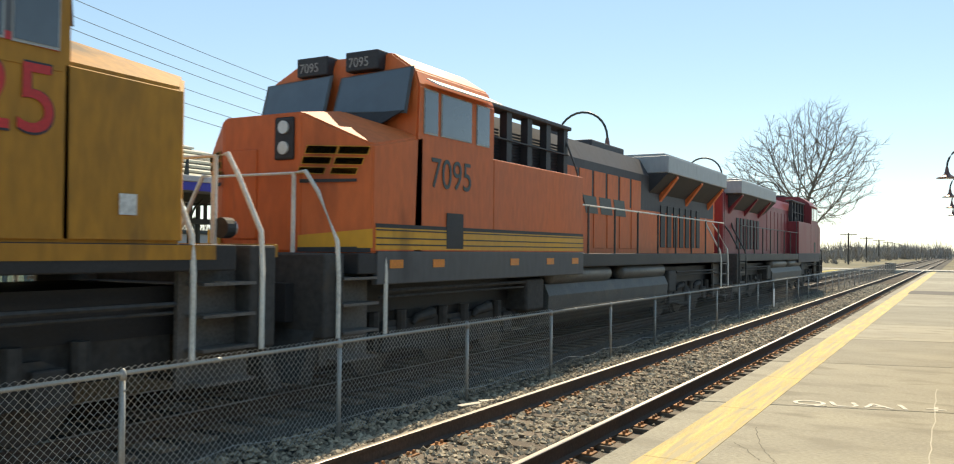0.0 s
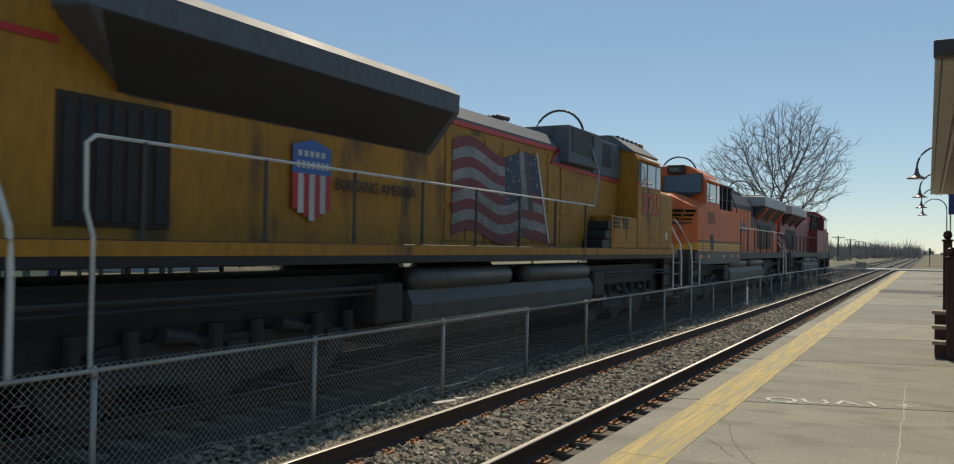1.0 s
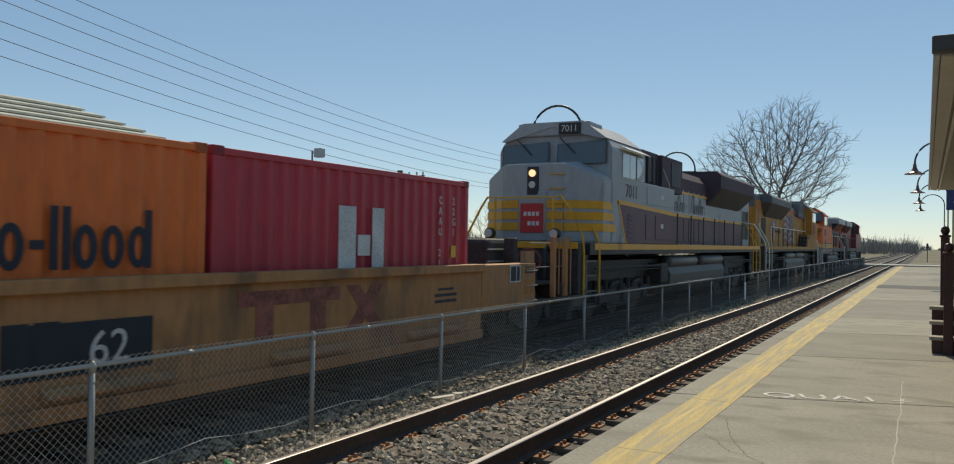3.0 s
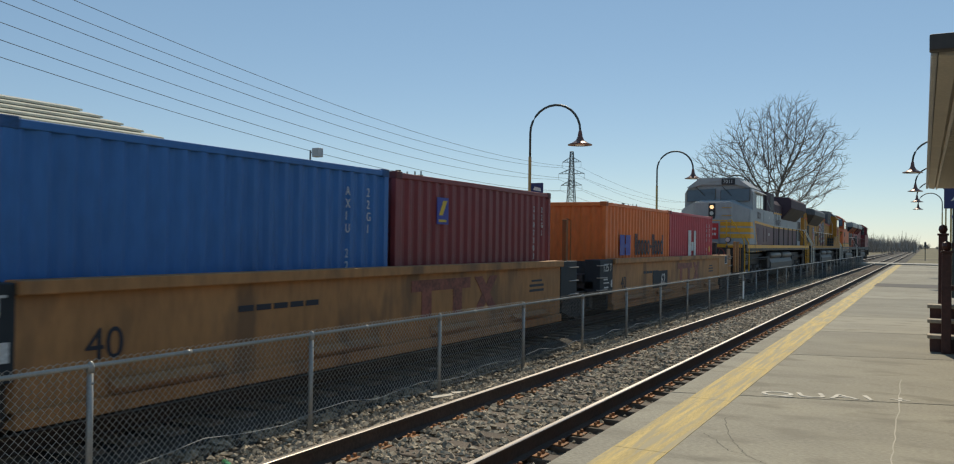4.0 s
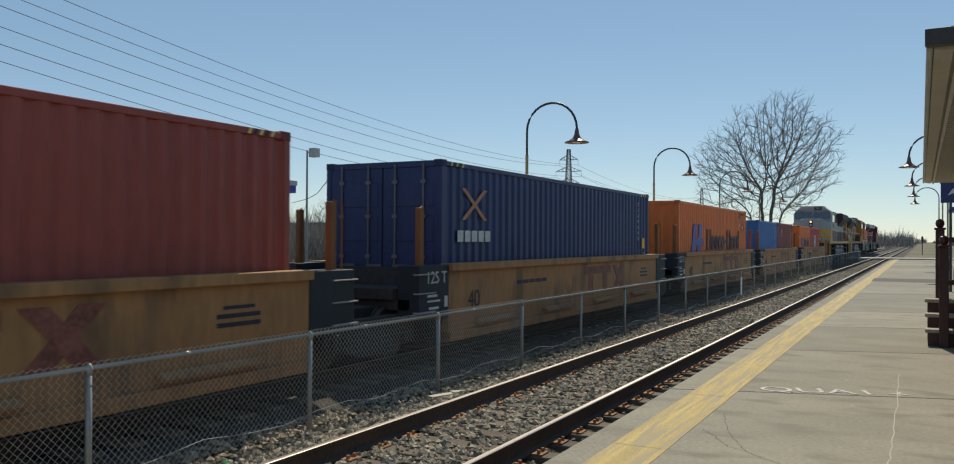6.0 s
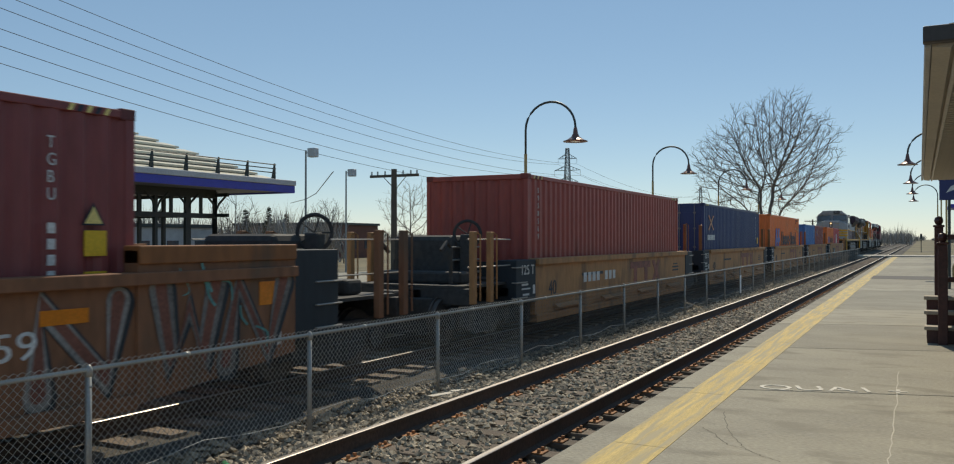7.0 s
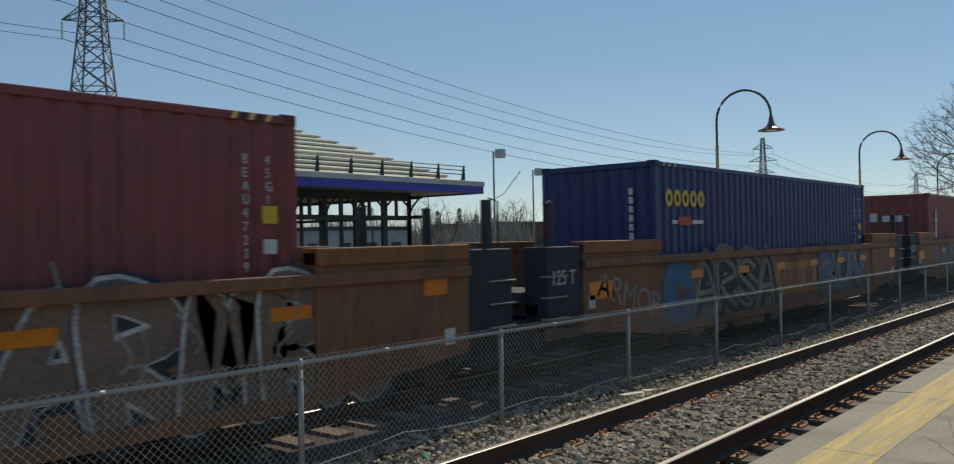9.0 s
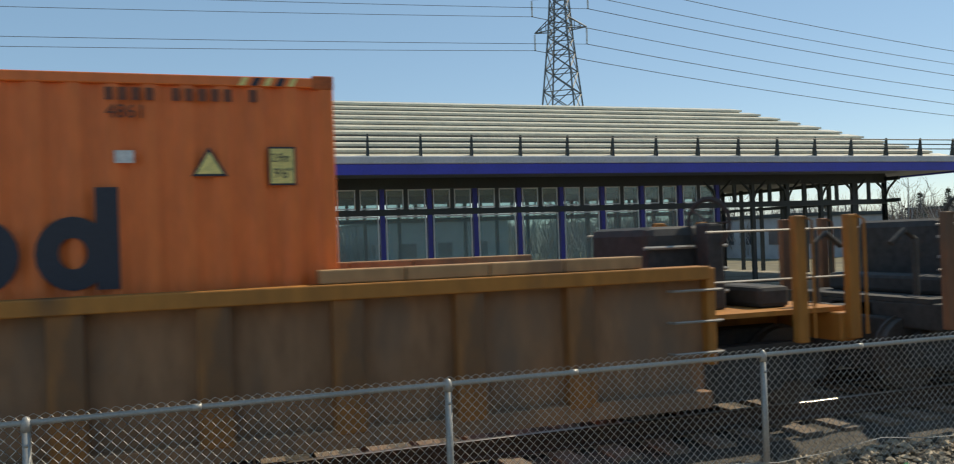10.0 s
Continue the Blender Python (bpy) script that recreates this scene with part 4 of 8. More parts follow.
FADEDRED = mat("faded_red_mark", (0.25, 0.085, 0.06), 0.65, vary=0.4, grain=20, stain=4)
REDMARK = mat("red_block_mark", (0.30, 0.05, 0.06), 0.6, vary=0.3)
for k, s in enumerate((-51.75, -67.6, -83.4, -99.2, -115.2)):
    u = well_unit(s, 6.2, OCHRE, "weathered ochre-yellow container well car with dark ends", rear_end="coupler" if k == 4 else "plain",
                  front_end="coupler" if k == 0 else "plain", bogie_front=(k == 0), posts=(k > 0), ends_front=2.3 if k == 0 else None)
    ledges(u, 6.0, 1.46, 0.42, 4)
    plates("maker_mark", [(0.2, 2.1, 1.10, 1.28), (0.50, 0.80, 0.66, 1.10), (1.50, 1.80, 0.66, 1.10)], FADEDRED, u, 1.412, "faded red painted bars")
    for q in ((2.25, 2.85), (2.85, 2.25)):
        bm = B()
        slab(bm, [(1.412 + 0.002 * (q[0] > q[1]), q[0], 0.66), (1.412 + 0.002 * (q[0] > q[1]), q[0] + 0.30, 0.66), (1.412 + 0.002 * (q[0] > q[1]), q[1] + 0.30, 1.28), (1.412 + 0.002 * (q[0] > q[1]), q[1], 1.28)])
        part("maker_mark", bm, FADEDRED, u, "faded red painted bars")
    lettering("capacity", "40", 0.32, BLACKTEXT, u, side_text(1.414, -5.5, 0.72))
    lettering("axle_load", "125 T", 0.20, WHITETEXT, u, side_text(1.434, -6.2 - 0.74, 1.20))
    plates("data_line", [(-6.9, -6.6, 0.98, 1.02), (-6.9, -6.5, 0.9, 0.93), (-6.85, -6.55, 0.78, 0.82), (-6.36, -6.26, 0.8, 0.98)], WHITETEXT, u, 1.432)
    plates("data_line", [(-3.5 + j * 0.3, -3.25 + j * 0.3, 1.05, 1.12) for j in range(5)], BLACKTEXT, u, 1.412)
    plates("data_plate", [(4.6, 5.3, 1.0, 1.05), (4.6, 5.3, 0.9, 0.95), (4.7, 5.2, 1.1, 1.14)], BLACKTEXT, u, 1.412)
    if k == 0:
        plates("end_locker", [(7.84, 8.48, 1.495, 1.74)], OCHRE, u, 1.40)
        plates("locker_side", [(7.96, 8.44, 0.89, 1.17)], AMBER, u, 1.432, "amber repaint patch")
        plates("louvre", [(7.98, 8.40, 1.30 + j * 0.055, 1.32 + j * 0.055) for j in range(3)], DARKTEAL, u, 1.432)
        plates("step_opening", [(7.33, 7.75, 1.16, 1.45)], DARKTEAL, u, 1.431)
        plates("opening_frame", [(7.31, 7.77, 1.14, 1.165), (7.31, 7.77, 1.445, 1.465), (7.31, 7.335, 1.165, 1.445), (7.745, 7.77, 1.165, 1.445), (7.58, 7.60, 1.165, 1.445)], WHITETEXT, u, 1.435)
        lettering("unit_number", "62", 0.34, WHITETEXT, u, side_text(1.424, 0.75 - 2.5, 0.68))
        plates("number_field", [(-2.6, -1.0, 0.6, 1.1)], DARKTEAL, u, 1.413)
    if k == 4:
        plates("maker_mark", [(-3.4 + j * 0.3, -3.2 + j * 0.3, 0.9, 1.12) for j in range(8) if j != 4], WHITETEXT, u, 1.413, "white reporting marks")


def stroke(bm, pts, w, x):
    """A painted band of width w through (y, z) points on the side."""
    p = [Vector((q[0], q[1])) for q in pts]
    prev = None
    for i, q in enumerate(p):
        d = (p[min(i + 1, len(p) - 1)] - p[max(i - 1, 0)])
        d = d.normalized() if d.length else Vector((1, 0))
        n = Vector((-d.y, d.x)) * w / 2
        cur = (bm.verts.new((x, q.x - n.x, q.y - n.y)), bm.verts.new((x, q.x + n.x, q.y + n.y)))
        if prev:
            bm.faces.new((prev[0], cur[0], cur[1], prev[1]))
        prev = cur


GLYPHS = {
    "N": [[(0, 0), (0.1, 1), (0.8, 0.05), (1, 1)]], "W": [[(0, 1), (0.2, 0.05), (0.5, 0.75), (0.75, 0.05), (1, 1)]],
    "Y": [[(0, 1), (0.45, 0.5), (0.95, 1)], [(0.5, 0.5), (0.3, 0)]], "Z": [[(0.05, 0.95), (0.95, 0.9), (0.1, 0.1), (1, 0.05)]],
    "S": [[(0.95, 0.85), (0.5, 1), (0.1, 0.75), (0.5, 0.5), (0.9, 0.25), (0.5, 0), (0.05, 0.15)]],
    "E": [[(0.9, 0.95), (0.1, 0.9), (0.05, 0.05), (0.95, 0.0)], [(0.1, 0.5), (0.75, 0.52)]],
    "M": [[(0, 0), (0.15, 1), (0.5, 0.3), (0.8, 1), (1, 0)]], "A": [[(0, 0), (0.45, 1), (1, 0.02)], [(0.2, 0.4), (0.75, 0.42)]],
    "R": [[(0.1, 0), (0.05, 1), (0.7, 0.95), (0.85, 0.7), (0.2, 0.5), (1, 0)]], "O": [[(0.5, 0), (0.05, 0.35), (0.2, 0.9), (0.7, 0.98), (0.98, 0.55), (0.75, 0.08), (0.5, 0)]],
    "C": [[(0.9, 0.8), (0.5, 1), (0.1, 0.7), (0.1, 0.25), (0.5, 0), (0.95, 0.15)]],
    "m": [[(0.05, 0), (0.05, 0.75), (0.25, 0.95), (0.42, 0.7), (0.45, 0.1)], [(0.45, 0.7), (0.65, 0.98), (0.85, 0.75), (0.95, 0)]],
    "e": [[(0.15, 0.45), (0.9, 0.55), (0.7, 0.95), (0.25, 0.85), (0.08, 0.4), (0.4, 0.02), (1.0, 0.15)]],
}


def smooth_line(pts, n=5):
    """Points of a rounded line through the given ones."""
    p = [Vector(q) for q in pts]
    out = []
    for i in range(len(p) - 1):
        a, b, c_, d = p[max(i - 1, 0)], p[i], p[i + 1], p[min(i + 2, len(p) - 1)]
        for k in range(n):
            f = k / n
            out.append(0.5 * (2 * b + (c_ - a) * f + (2 * a - 5 * b + 4 * c_ - d) * f * f + (3 * b - a - 3 * c_ + d) * f ** 3))
    out.append(p[-1])
    return [(q.x, q.y) for q in out]


def fat_stroke(bm, pts, w, x):
    """A painted band with round ends and joints."""
    stroke(bm, pts, w, x)
    for k, q in enumerate((pts[0], pts[-1])):
        bm.faces.new([bm.verts.new((x + 0.00015 * (k + 1), q[0] + w / 2 * math.cos(a * math.tau / 12), q[1] + w / 2 * math.sin(a * math.tau / 12))) for a in range(12)])


def graffiti(u, y0, y1, word, z0, z1, layers, seed, cloud=None, soft=True, accents=None, proud=0.0):
    """Spray-painted letters: each layer is (material, band width, shift along, shift up)."""
    rnd = random.Random(seed)
    g = new("graffiti")
    g.parent = u
    g["label"] = "spray-painted bubble lettering"
    w = (y1 - y0) / len(word)
    letters = []
    for k, ch in enumerate(word):
        lean, drop, grow = rnd.uniform(-0.12, 0.16), rnd.uniform(-0.05, 0.05), rnd.uniform(0.95, 1.25)
        strokes = [[(y0 + w * (k + 0.08 + 0.84 * grow * a) + lean * b * w, z0 + (z1 - z0) * (b + drop * (1 - b))) for a, b in st] for st in GLYPHS[ch]]
        letters.append([smooth_line(q) if soft else q for q in strokes])
    if cloud:
        bm = B()
        for k, ln in enumerate(q for lt in letters for q in lt):
            fat_stroke(bm, ln, layers[0][1] * 1.55, 1.4125 + proud + 0.0001 * k)
        part("paint_cloud", bm, cloud, g)
    for k, lt in enumerate(letters):
        for i, (m, wd, dy, dz) in enumerate(layers):
            bm = B()
            for j, ln in enumerate(lt):
                fat_stroke(bm, [(a + dy, b + dz) for a, b in ln], wd, 1.4165 + proud + k * 0.0022 + i * 0.0007 + 0.00022 * j)
            part("sprayed_letter", bm, m, g)
    if accents:
        for k in range(len(word) * 3):
            bm = B()
            a, b = rnd.uniform(y0, y1), rnd.uniform(z0, z1)
            q = [(a, b), (a + rnd.uniform(-0.12, 0.12), b + rnd.uniform(0.05, 0.25)), (a + rnd.uniform(-0.2, 0.2), b + rnd.uniform(0.15, 0.45))]
            stroke(bm, smooth_line(q), rnd.uniform(0.012, 0.035), 1.4190 + proud + len(word) * 0.0022 + 0.0001 * k)
            part("paint_accent", bm, accents, g)


def ringlet(u, y, z, r, m):
    bm = B()
    stroke(bm, [(y + r * (k / 26) * math.cos(k * 0.6), z + r * (k / 26) * math.sin(k * 0.6)) for k in range(27)], 0.022, 1.436)
    part("spiral", bm, m, u)


SPRAY_PALE = mat("spray_pale", (0.27, 0.255, 0.235), 0.7, vary=0.35, stain=2)
SPRAY_GREY = mat("spray_grey", (0.18, 0.165, 0.15), 0.75, vary=0.4, stain=2)
SPRAY_CHALK = mat("spray_chalk", (0.46, 0.45, 0.43), 0.7, vary=0.5, stain=3)
SPRAY_CREAM = mat("spray_cream", (0.25, 0.22, 0.17), 0.7, vary=0.35)
SPRAY_NAVY = mat("spray_navy", (0.012, 0.03, 0.045), 0.55, vary=0.3)
SPRAY_HALO = mat("spray_sea_green", (0.20, 0.36, 0.37), 0.65, vary=0.3)
SPRAY_TEAL = mat("spray_teal", (0.10, 0.30, 0.28), 0.7, vary=0.3)
SPRAY_BLUE = mat("spray_blue", (0.05, 0.14, 0.25), 0.7, vary=0.3)
SPRAY_DARK = mat("spray_dark", (0.03, 0.035, 0.04), 0.7, vary=0.3)
SPRAY_RUST = mat("spray_rust", (0.20, 0.075, 0.05), 0.7, vary=0.3)
SPRAY_WHITE = mat("spray_white", (0.55, 0.6, 0.6), 0.65, vary=0.3)
SPRAY_TAG = mat("spray_pale_blue", (0.42, 0.56, 0.60), 0.65, vary=0.3)
SPRAY_BROWN = mat("spray_brown", (0.19, 0.13, 0.095), 0.7, vary=0.3)

for k, s in enumerate((-137.45, -157.3, -177.0)):
    u = well_unit(s, 6.15, RUSTBROWN, "rusty brown container well car covered in graffiti", raised=2.4, top=1.57, ends=0.9,
                  front_end="coupler" if k == 0 else "plain", rear_end="coupler" if k == 2 else "plain", bogie_front=(k == 0), posts=(k != 9))
    plates("reflector", [(y, y + 0.5, 1.12, 1.26) for y in ((-3.2, 3.05, 5.6) if k == 2 else (-5.0, -2.9, -0.9, 1.2, 3.2, 5.1))], REFLECT, u, 1.420, "amber reflector strips")
    plates("reflector", [(-8.75, -8.2, 1.08, 1.28) if k == 2 else (-8.4, -7.7, 0.95, 1.22), (7.75, 8.15, 1.24, 1.48) if k == 2 else (7.9, 8.4, 1.12, 1.40)], REFLECT, u, 1.442)
    plates("data_plate", [(-8.42, -8.24, 0.82, 1.02), (8.1, 8.28, 0.62, 0.82)], WHITETEXT, u, 1.442)
    lettering("axle_load", "125 T", 0.22, WHITETEXT, u, side_text(1.434, -9.36, 1.22), 0.85)
    if k == 0:
        graffiti(u, -6.0, -1.2, "NWYZ", 0.42, 1.30, [(SPRAY_DARK, 0.44, 0.03, -0.03), (SPRAY_PALE, 0.36, 0, 0), (SPRAY_GREY, 0.24, 0, 0.02)], 5, cloud=SPRAY_RUST, soft=False, accents=SPRAY_TEAL)
        graffiti(u, -0.95, 2.1, "SEM", 0.45, 1.32, [(SPRAY_TEAL, 0.46, -0.10, 0.03), (SPRAY_DARK, 0.42, 0.02, -0.02), (SPRAY_PALE, 0.34, 0, 0), (SPRAY_GREY, 0.22, 0, 0.02)], 6, accents=SPRAY_TEAL)
        graffiti(u, 5.0, 6.1, "N", 0.45, 1.30, [(SPRAY_DARK, 0.34, 0.03, -0.03), (SPRAY_PALE, 0.28, 0, 0), (SPRAY_RUST, 0.16, 0, 0.02)], 8, soft=False)
        graffiti(u, 6.35, 8.2, "WN", 0.55, 1.40, [(SPRAY_DARK, 0.36, 0.03, -0.03), (SPRAY_GREY, 0.30, 0, 0), (SPRAY_RUST, 0.15, 0, 0.02)], 9, soft=False, accents=SPRAY_TEAL, proud=0.032)
        plates("number_field", [(2.28, 3.6, 0.80, 1.16)], DARKTEAL, u, 1.413)
        lettering("car_number", "726759", 0.26, WHITETEXT, u, side_text(1.416, 3.75, 0.84), 1.25)
        lettering("reporting_mark", "DTTX", 0.26, WHITETEXT, u, side_text(1.4195, 2.34, 0.84), 1.05)
    if k == 1:
        graffiti(u, -5.9, -5.0, "C", 0.5, 1.3, [(SPRAY_BLUE, 0.5, 0, 0)], 3)
        graffiti(u, -4.9, -1.0, "ARSA", 0.40, 1.32, [(SPRAY_CREAM, 0.46, 0.02, 0.02), (SPRAY_DARK, 0.38, 0.03, -0.02), (SPRAY_CREAM, 0.10, -0.06, 0.05)], 11, cloud=SPRAY_BROWN, accents=SPRAY_CREAM)
        plates("paint_patch", [(-0.95, 1.55, 0.55, 1.25)], AMBER, u, 1.4135, "amber repaint patch")
        plates("maker_mark", [(-0.65, -0.10, 0.75, 1.1), (0.1, 0.65, 0.75, 1.1), (0.85, 1.35, 0.75, 1.1)], FADEDRED, u, 1.4225, "faded red block letters")
        graffiti(u, 1.9, 5.2, "RON", 0.5, 1.32, [(SPRAY_PALE, 0.36, 0.02, 0.02), (SPRAY_GREY, 0.30, 0.02, -0.02), (SPRAY_BLUE, 0.12, 0, 0)], 14, cloud=SPRAY_DARK, accents=SPRAY_BLUE)
        lettering("tag", "ARMOR", 0.42, SPRAY_PALE, u, side_text(1.445, -8.2, 1.0) @ pose(0, 0, 0, 0, 0, -14))
        lettering("tag", "UOM", 0.22, SPRAY_PALE, u, side_text(1.4425, 6.55, 0.66), 1.1)
        lettering("tag", "326", 0.20, SPRAY_GREY, u, side_text(1.4425, 6.55, 0.38), 1.2)
        lettering("tag", "EXA!", 0.24, SPRAY_PALE, u, side_text(1.4145, 5.15, 1.16) @ pose(0, 0, 0, 0, 0, 8), 0.95)
        for y, z, q in ((5.35, 1.0, 0.20), (5.75, 0.62, 0.24), (5.2, 0.5, 0.2), (6.0, 0.35, 0.14)):
            bm = B()
            slab(bm, [(1.4135, y + q * (1.0 + 0.35 * math.sin(5 * k_ + y * 9)) * math.cos(k_ * math.tau / 9), z + 0.75 * q * (1.0 + 0.3 * math.sin(3 * k_ + z * 7)) * math.sin(k_ * math.tau / 9)) for k_ in range(9)], 0.002)
            part("paint_patch", bm, SPRAY_BLUE, u, "blue spray patch")
    if k == 2:
        graffiti(u, -2.1, 0.75, "Cmme", 0.45, 1.28, [(SPRAY_HALO, 0.40, -0.05, 0.04), (SPRAY_WHITE, 0.34, 0, 0), (SPRAY_NAVY, 0.30, 0, 0), (SPRAY_BLUE, 0.03, 0.0, 0.04)], 21)
        ringlet(u, 0.45, 1.15, 0.14, SPRAY_WHITE)
        graffiti(u, 3.0, 7.2, "ARMRO", 0.36, 1.42, [(SPRAY_DARK, 0.48, 0.04, -0.03), (SPRAY_CHALK, 0.36, 0, 0), (SPRAY_BROWN, 0.30, 0.012, -0.012)], 23, accents=SPRAY_PALE)
        lettering("car_number", "72675", 0.34, WHITETEXT, u, side_text(1.417, -3.46, 0.76), 0.86)
        lettering("reporting_mark", "DTTX", 0.34, WHITETEXT, u, side_text(1.417, -4.78, 0.76), 0.86)
        rnd = random.Random(9)
        for j in range(6):
            bm = B()
            y = -4.72 + j * 0.25
            up_, dn_ = rnd.uniform(1.42, 1.54), rnd.uniform(1.14, 1.24)
            stroke(bm, [(y - 0.04, dn_ + 0.03), (y + 0.05, up_), (y + 0.10, dn_), (y + 0.19, dn_ + 0.14), (y + 0.06, dn_ + 0.17), (y + 0.24, up_ - 0.05)], 0.034, 1.4185 + 0.0002 * j)
            part("tag", bm, SPRAY_TAG, u, "thin pale blue spray tag")
        plates("stripe_plate", [(-5.85, -5.72, 1.0, 1.1), (-5.66, -5.45, 1.0, 1.1), (-5.38, -5.3, 1.0, 1.1)], REFLECT, u, 1.42)
TANBEAM = paint("dusty_tan_beam", (0.40, 0.235, 0.11), 0.75, 0.35, dirt=(0.20, 0.12, 0.07), dirt_at=0.5)
u = well_unit(-200.85, 9.6, AMBER, "amber-yellow ribbed container well car, weathered", raised=0, ends=0.1, top=1.58, low=0.24, front_end="coupler", rear_end="plain",
              bogie_front=True, ribs=True, posts=False)
for side in (-1, 1):
    for ya, yb in ((5.9, 6.62), (6.63, 7.38), (7.39, 8.10), (8.11, 8.9)):
        bm = B()
        box(bm, *sorted((side * 1.24, side * 1.44)), ya, yb, 1.583, 1.70, 0.012)
        part("end_beam", bm, TANBEAM, u, "dusty tan guide beam")

# ---- locomotives ----
HANDRAIL_Y = mat("yellow_handrail", (0.70, 0.36, 0.025), 0.5, vary=0.2)
HANDRAIL_W = mat("white_handrail", (0.72, 0.69, 0.62), 0.5, vary=0.2)
HANDRAIL_D = mat("dark_handrail", (0.06, 0.055, 0.05), 0.5, vary=0.2)
CABGLASS = mat("cab_glass", (0.055, 0.07, 0.085), 0.12, vary=0.15, grain=3, stain=1.2, coat=1.0)
LAMP_ON = mat("headlight_lit", (1.0, 0.66, 0.36), 0.3, emit=1.1)
LAMP_OFF = mat("headlight_lens", (0.55, 0.55, 0.52), 0.15, vary=0.1, coat=1.0)
GRILLE = mat("intake_grille", (0.025, 0.025, 0.028), 0.6, vary=0.3)
RESERVOIR = mat("reservoir_grey", (0.095, 0.095, 0.09), 0.5, vary=0.3, dirt=(0.09, 0.08, 0.07))
TANK = mat("fuel_tank_paint", (0.085, 0.085, 0.08), 0.6, vary=0.3, dirt=(0.12, 0.105, 0.09))


def fence_rail(parent, m, x, ys, z_top, z_foot, r=0.02, label=""):
    """A walkway hand rail with its stanchions."""
    bm = B()
    tube(bm, [(x, ys[0], z_top), (x, ys[-1], z_top)], r, 6)
    rail = part("hand_rail", bm, m, parent, label)
    me = B()
    tube(me, [(0, 0, z_foot), (0, 0, z_top)], r * 1.25, 6)
    me = mesh_of(me, HANDRAIL_D)
    for y in ys[1:-1]:
        shared("stanchion", me, rail, pose(x, y, 0))
    return rail


def pane(parent, name, pts, material=CABGLASS, frame=None, grow=0.05):
    """A window: glass plate on a slightly larger frame plate."""
    p = [Vector(q) for q in pts]
    c = sum(p, Vector()) / len(p)
    n = (p[1] - p[0]).cross(p[2] - p[0]).normalized()
    host = parent
    if frame:
        bm = B()
        slab(bm, [q + (q - c).normalized() * grow for q in p], 0.012)
        host = part("window_frame", bm, frame, parent)
    bm = B()
    slab(bm, [q + n * 0.010 for q in p], 0.008)
    return part(name, bm, material, host)


def both(fn):
    for side in (-1, 1):
        fn(side)


def mirror(pts, side):
    """Points of the +x side carried to a side, keeping their turning sense."""
    q = [(p[0] * side, p[1], p[2]) for p in pts]
    return q if side > 0 else q[::-1]


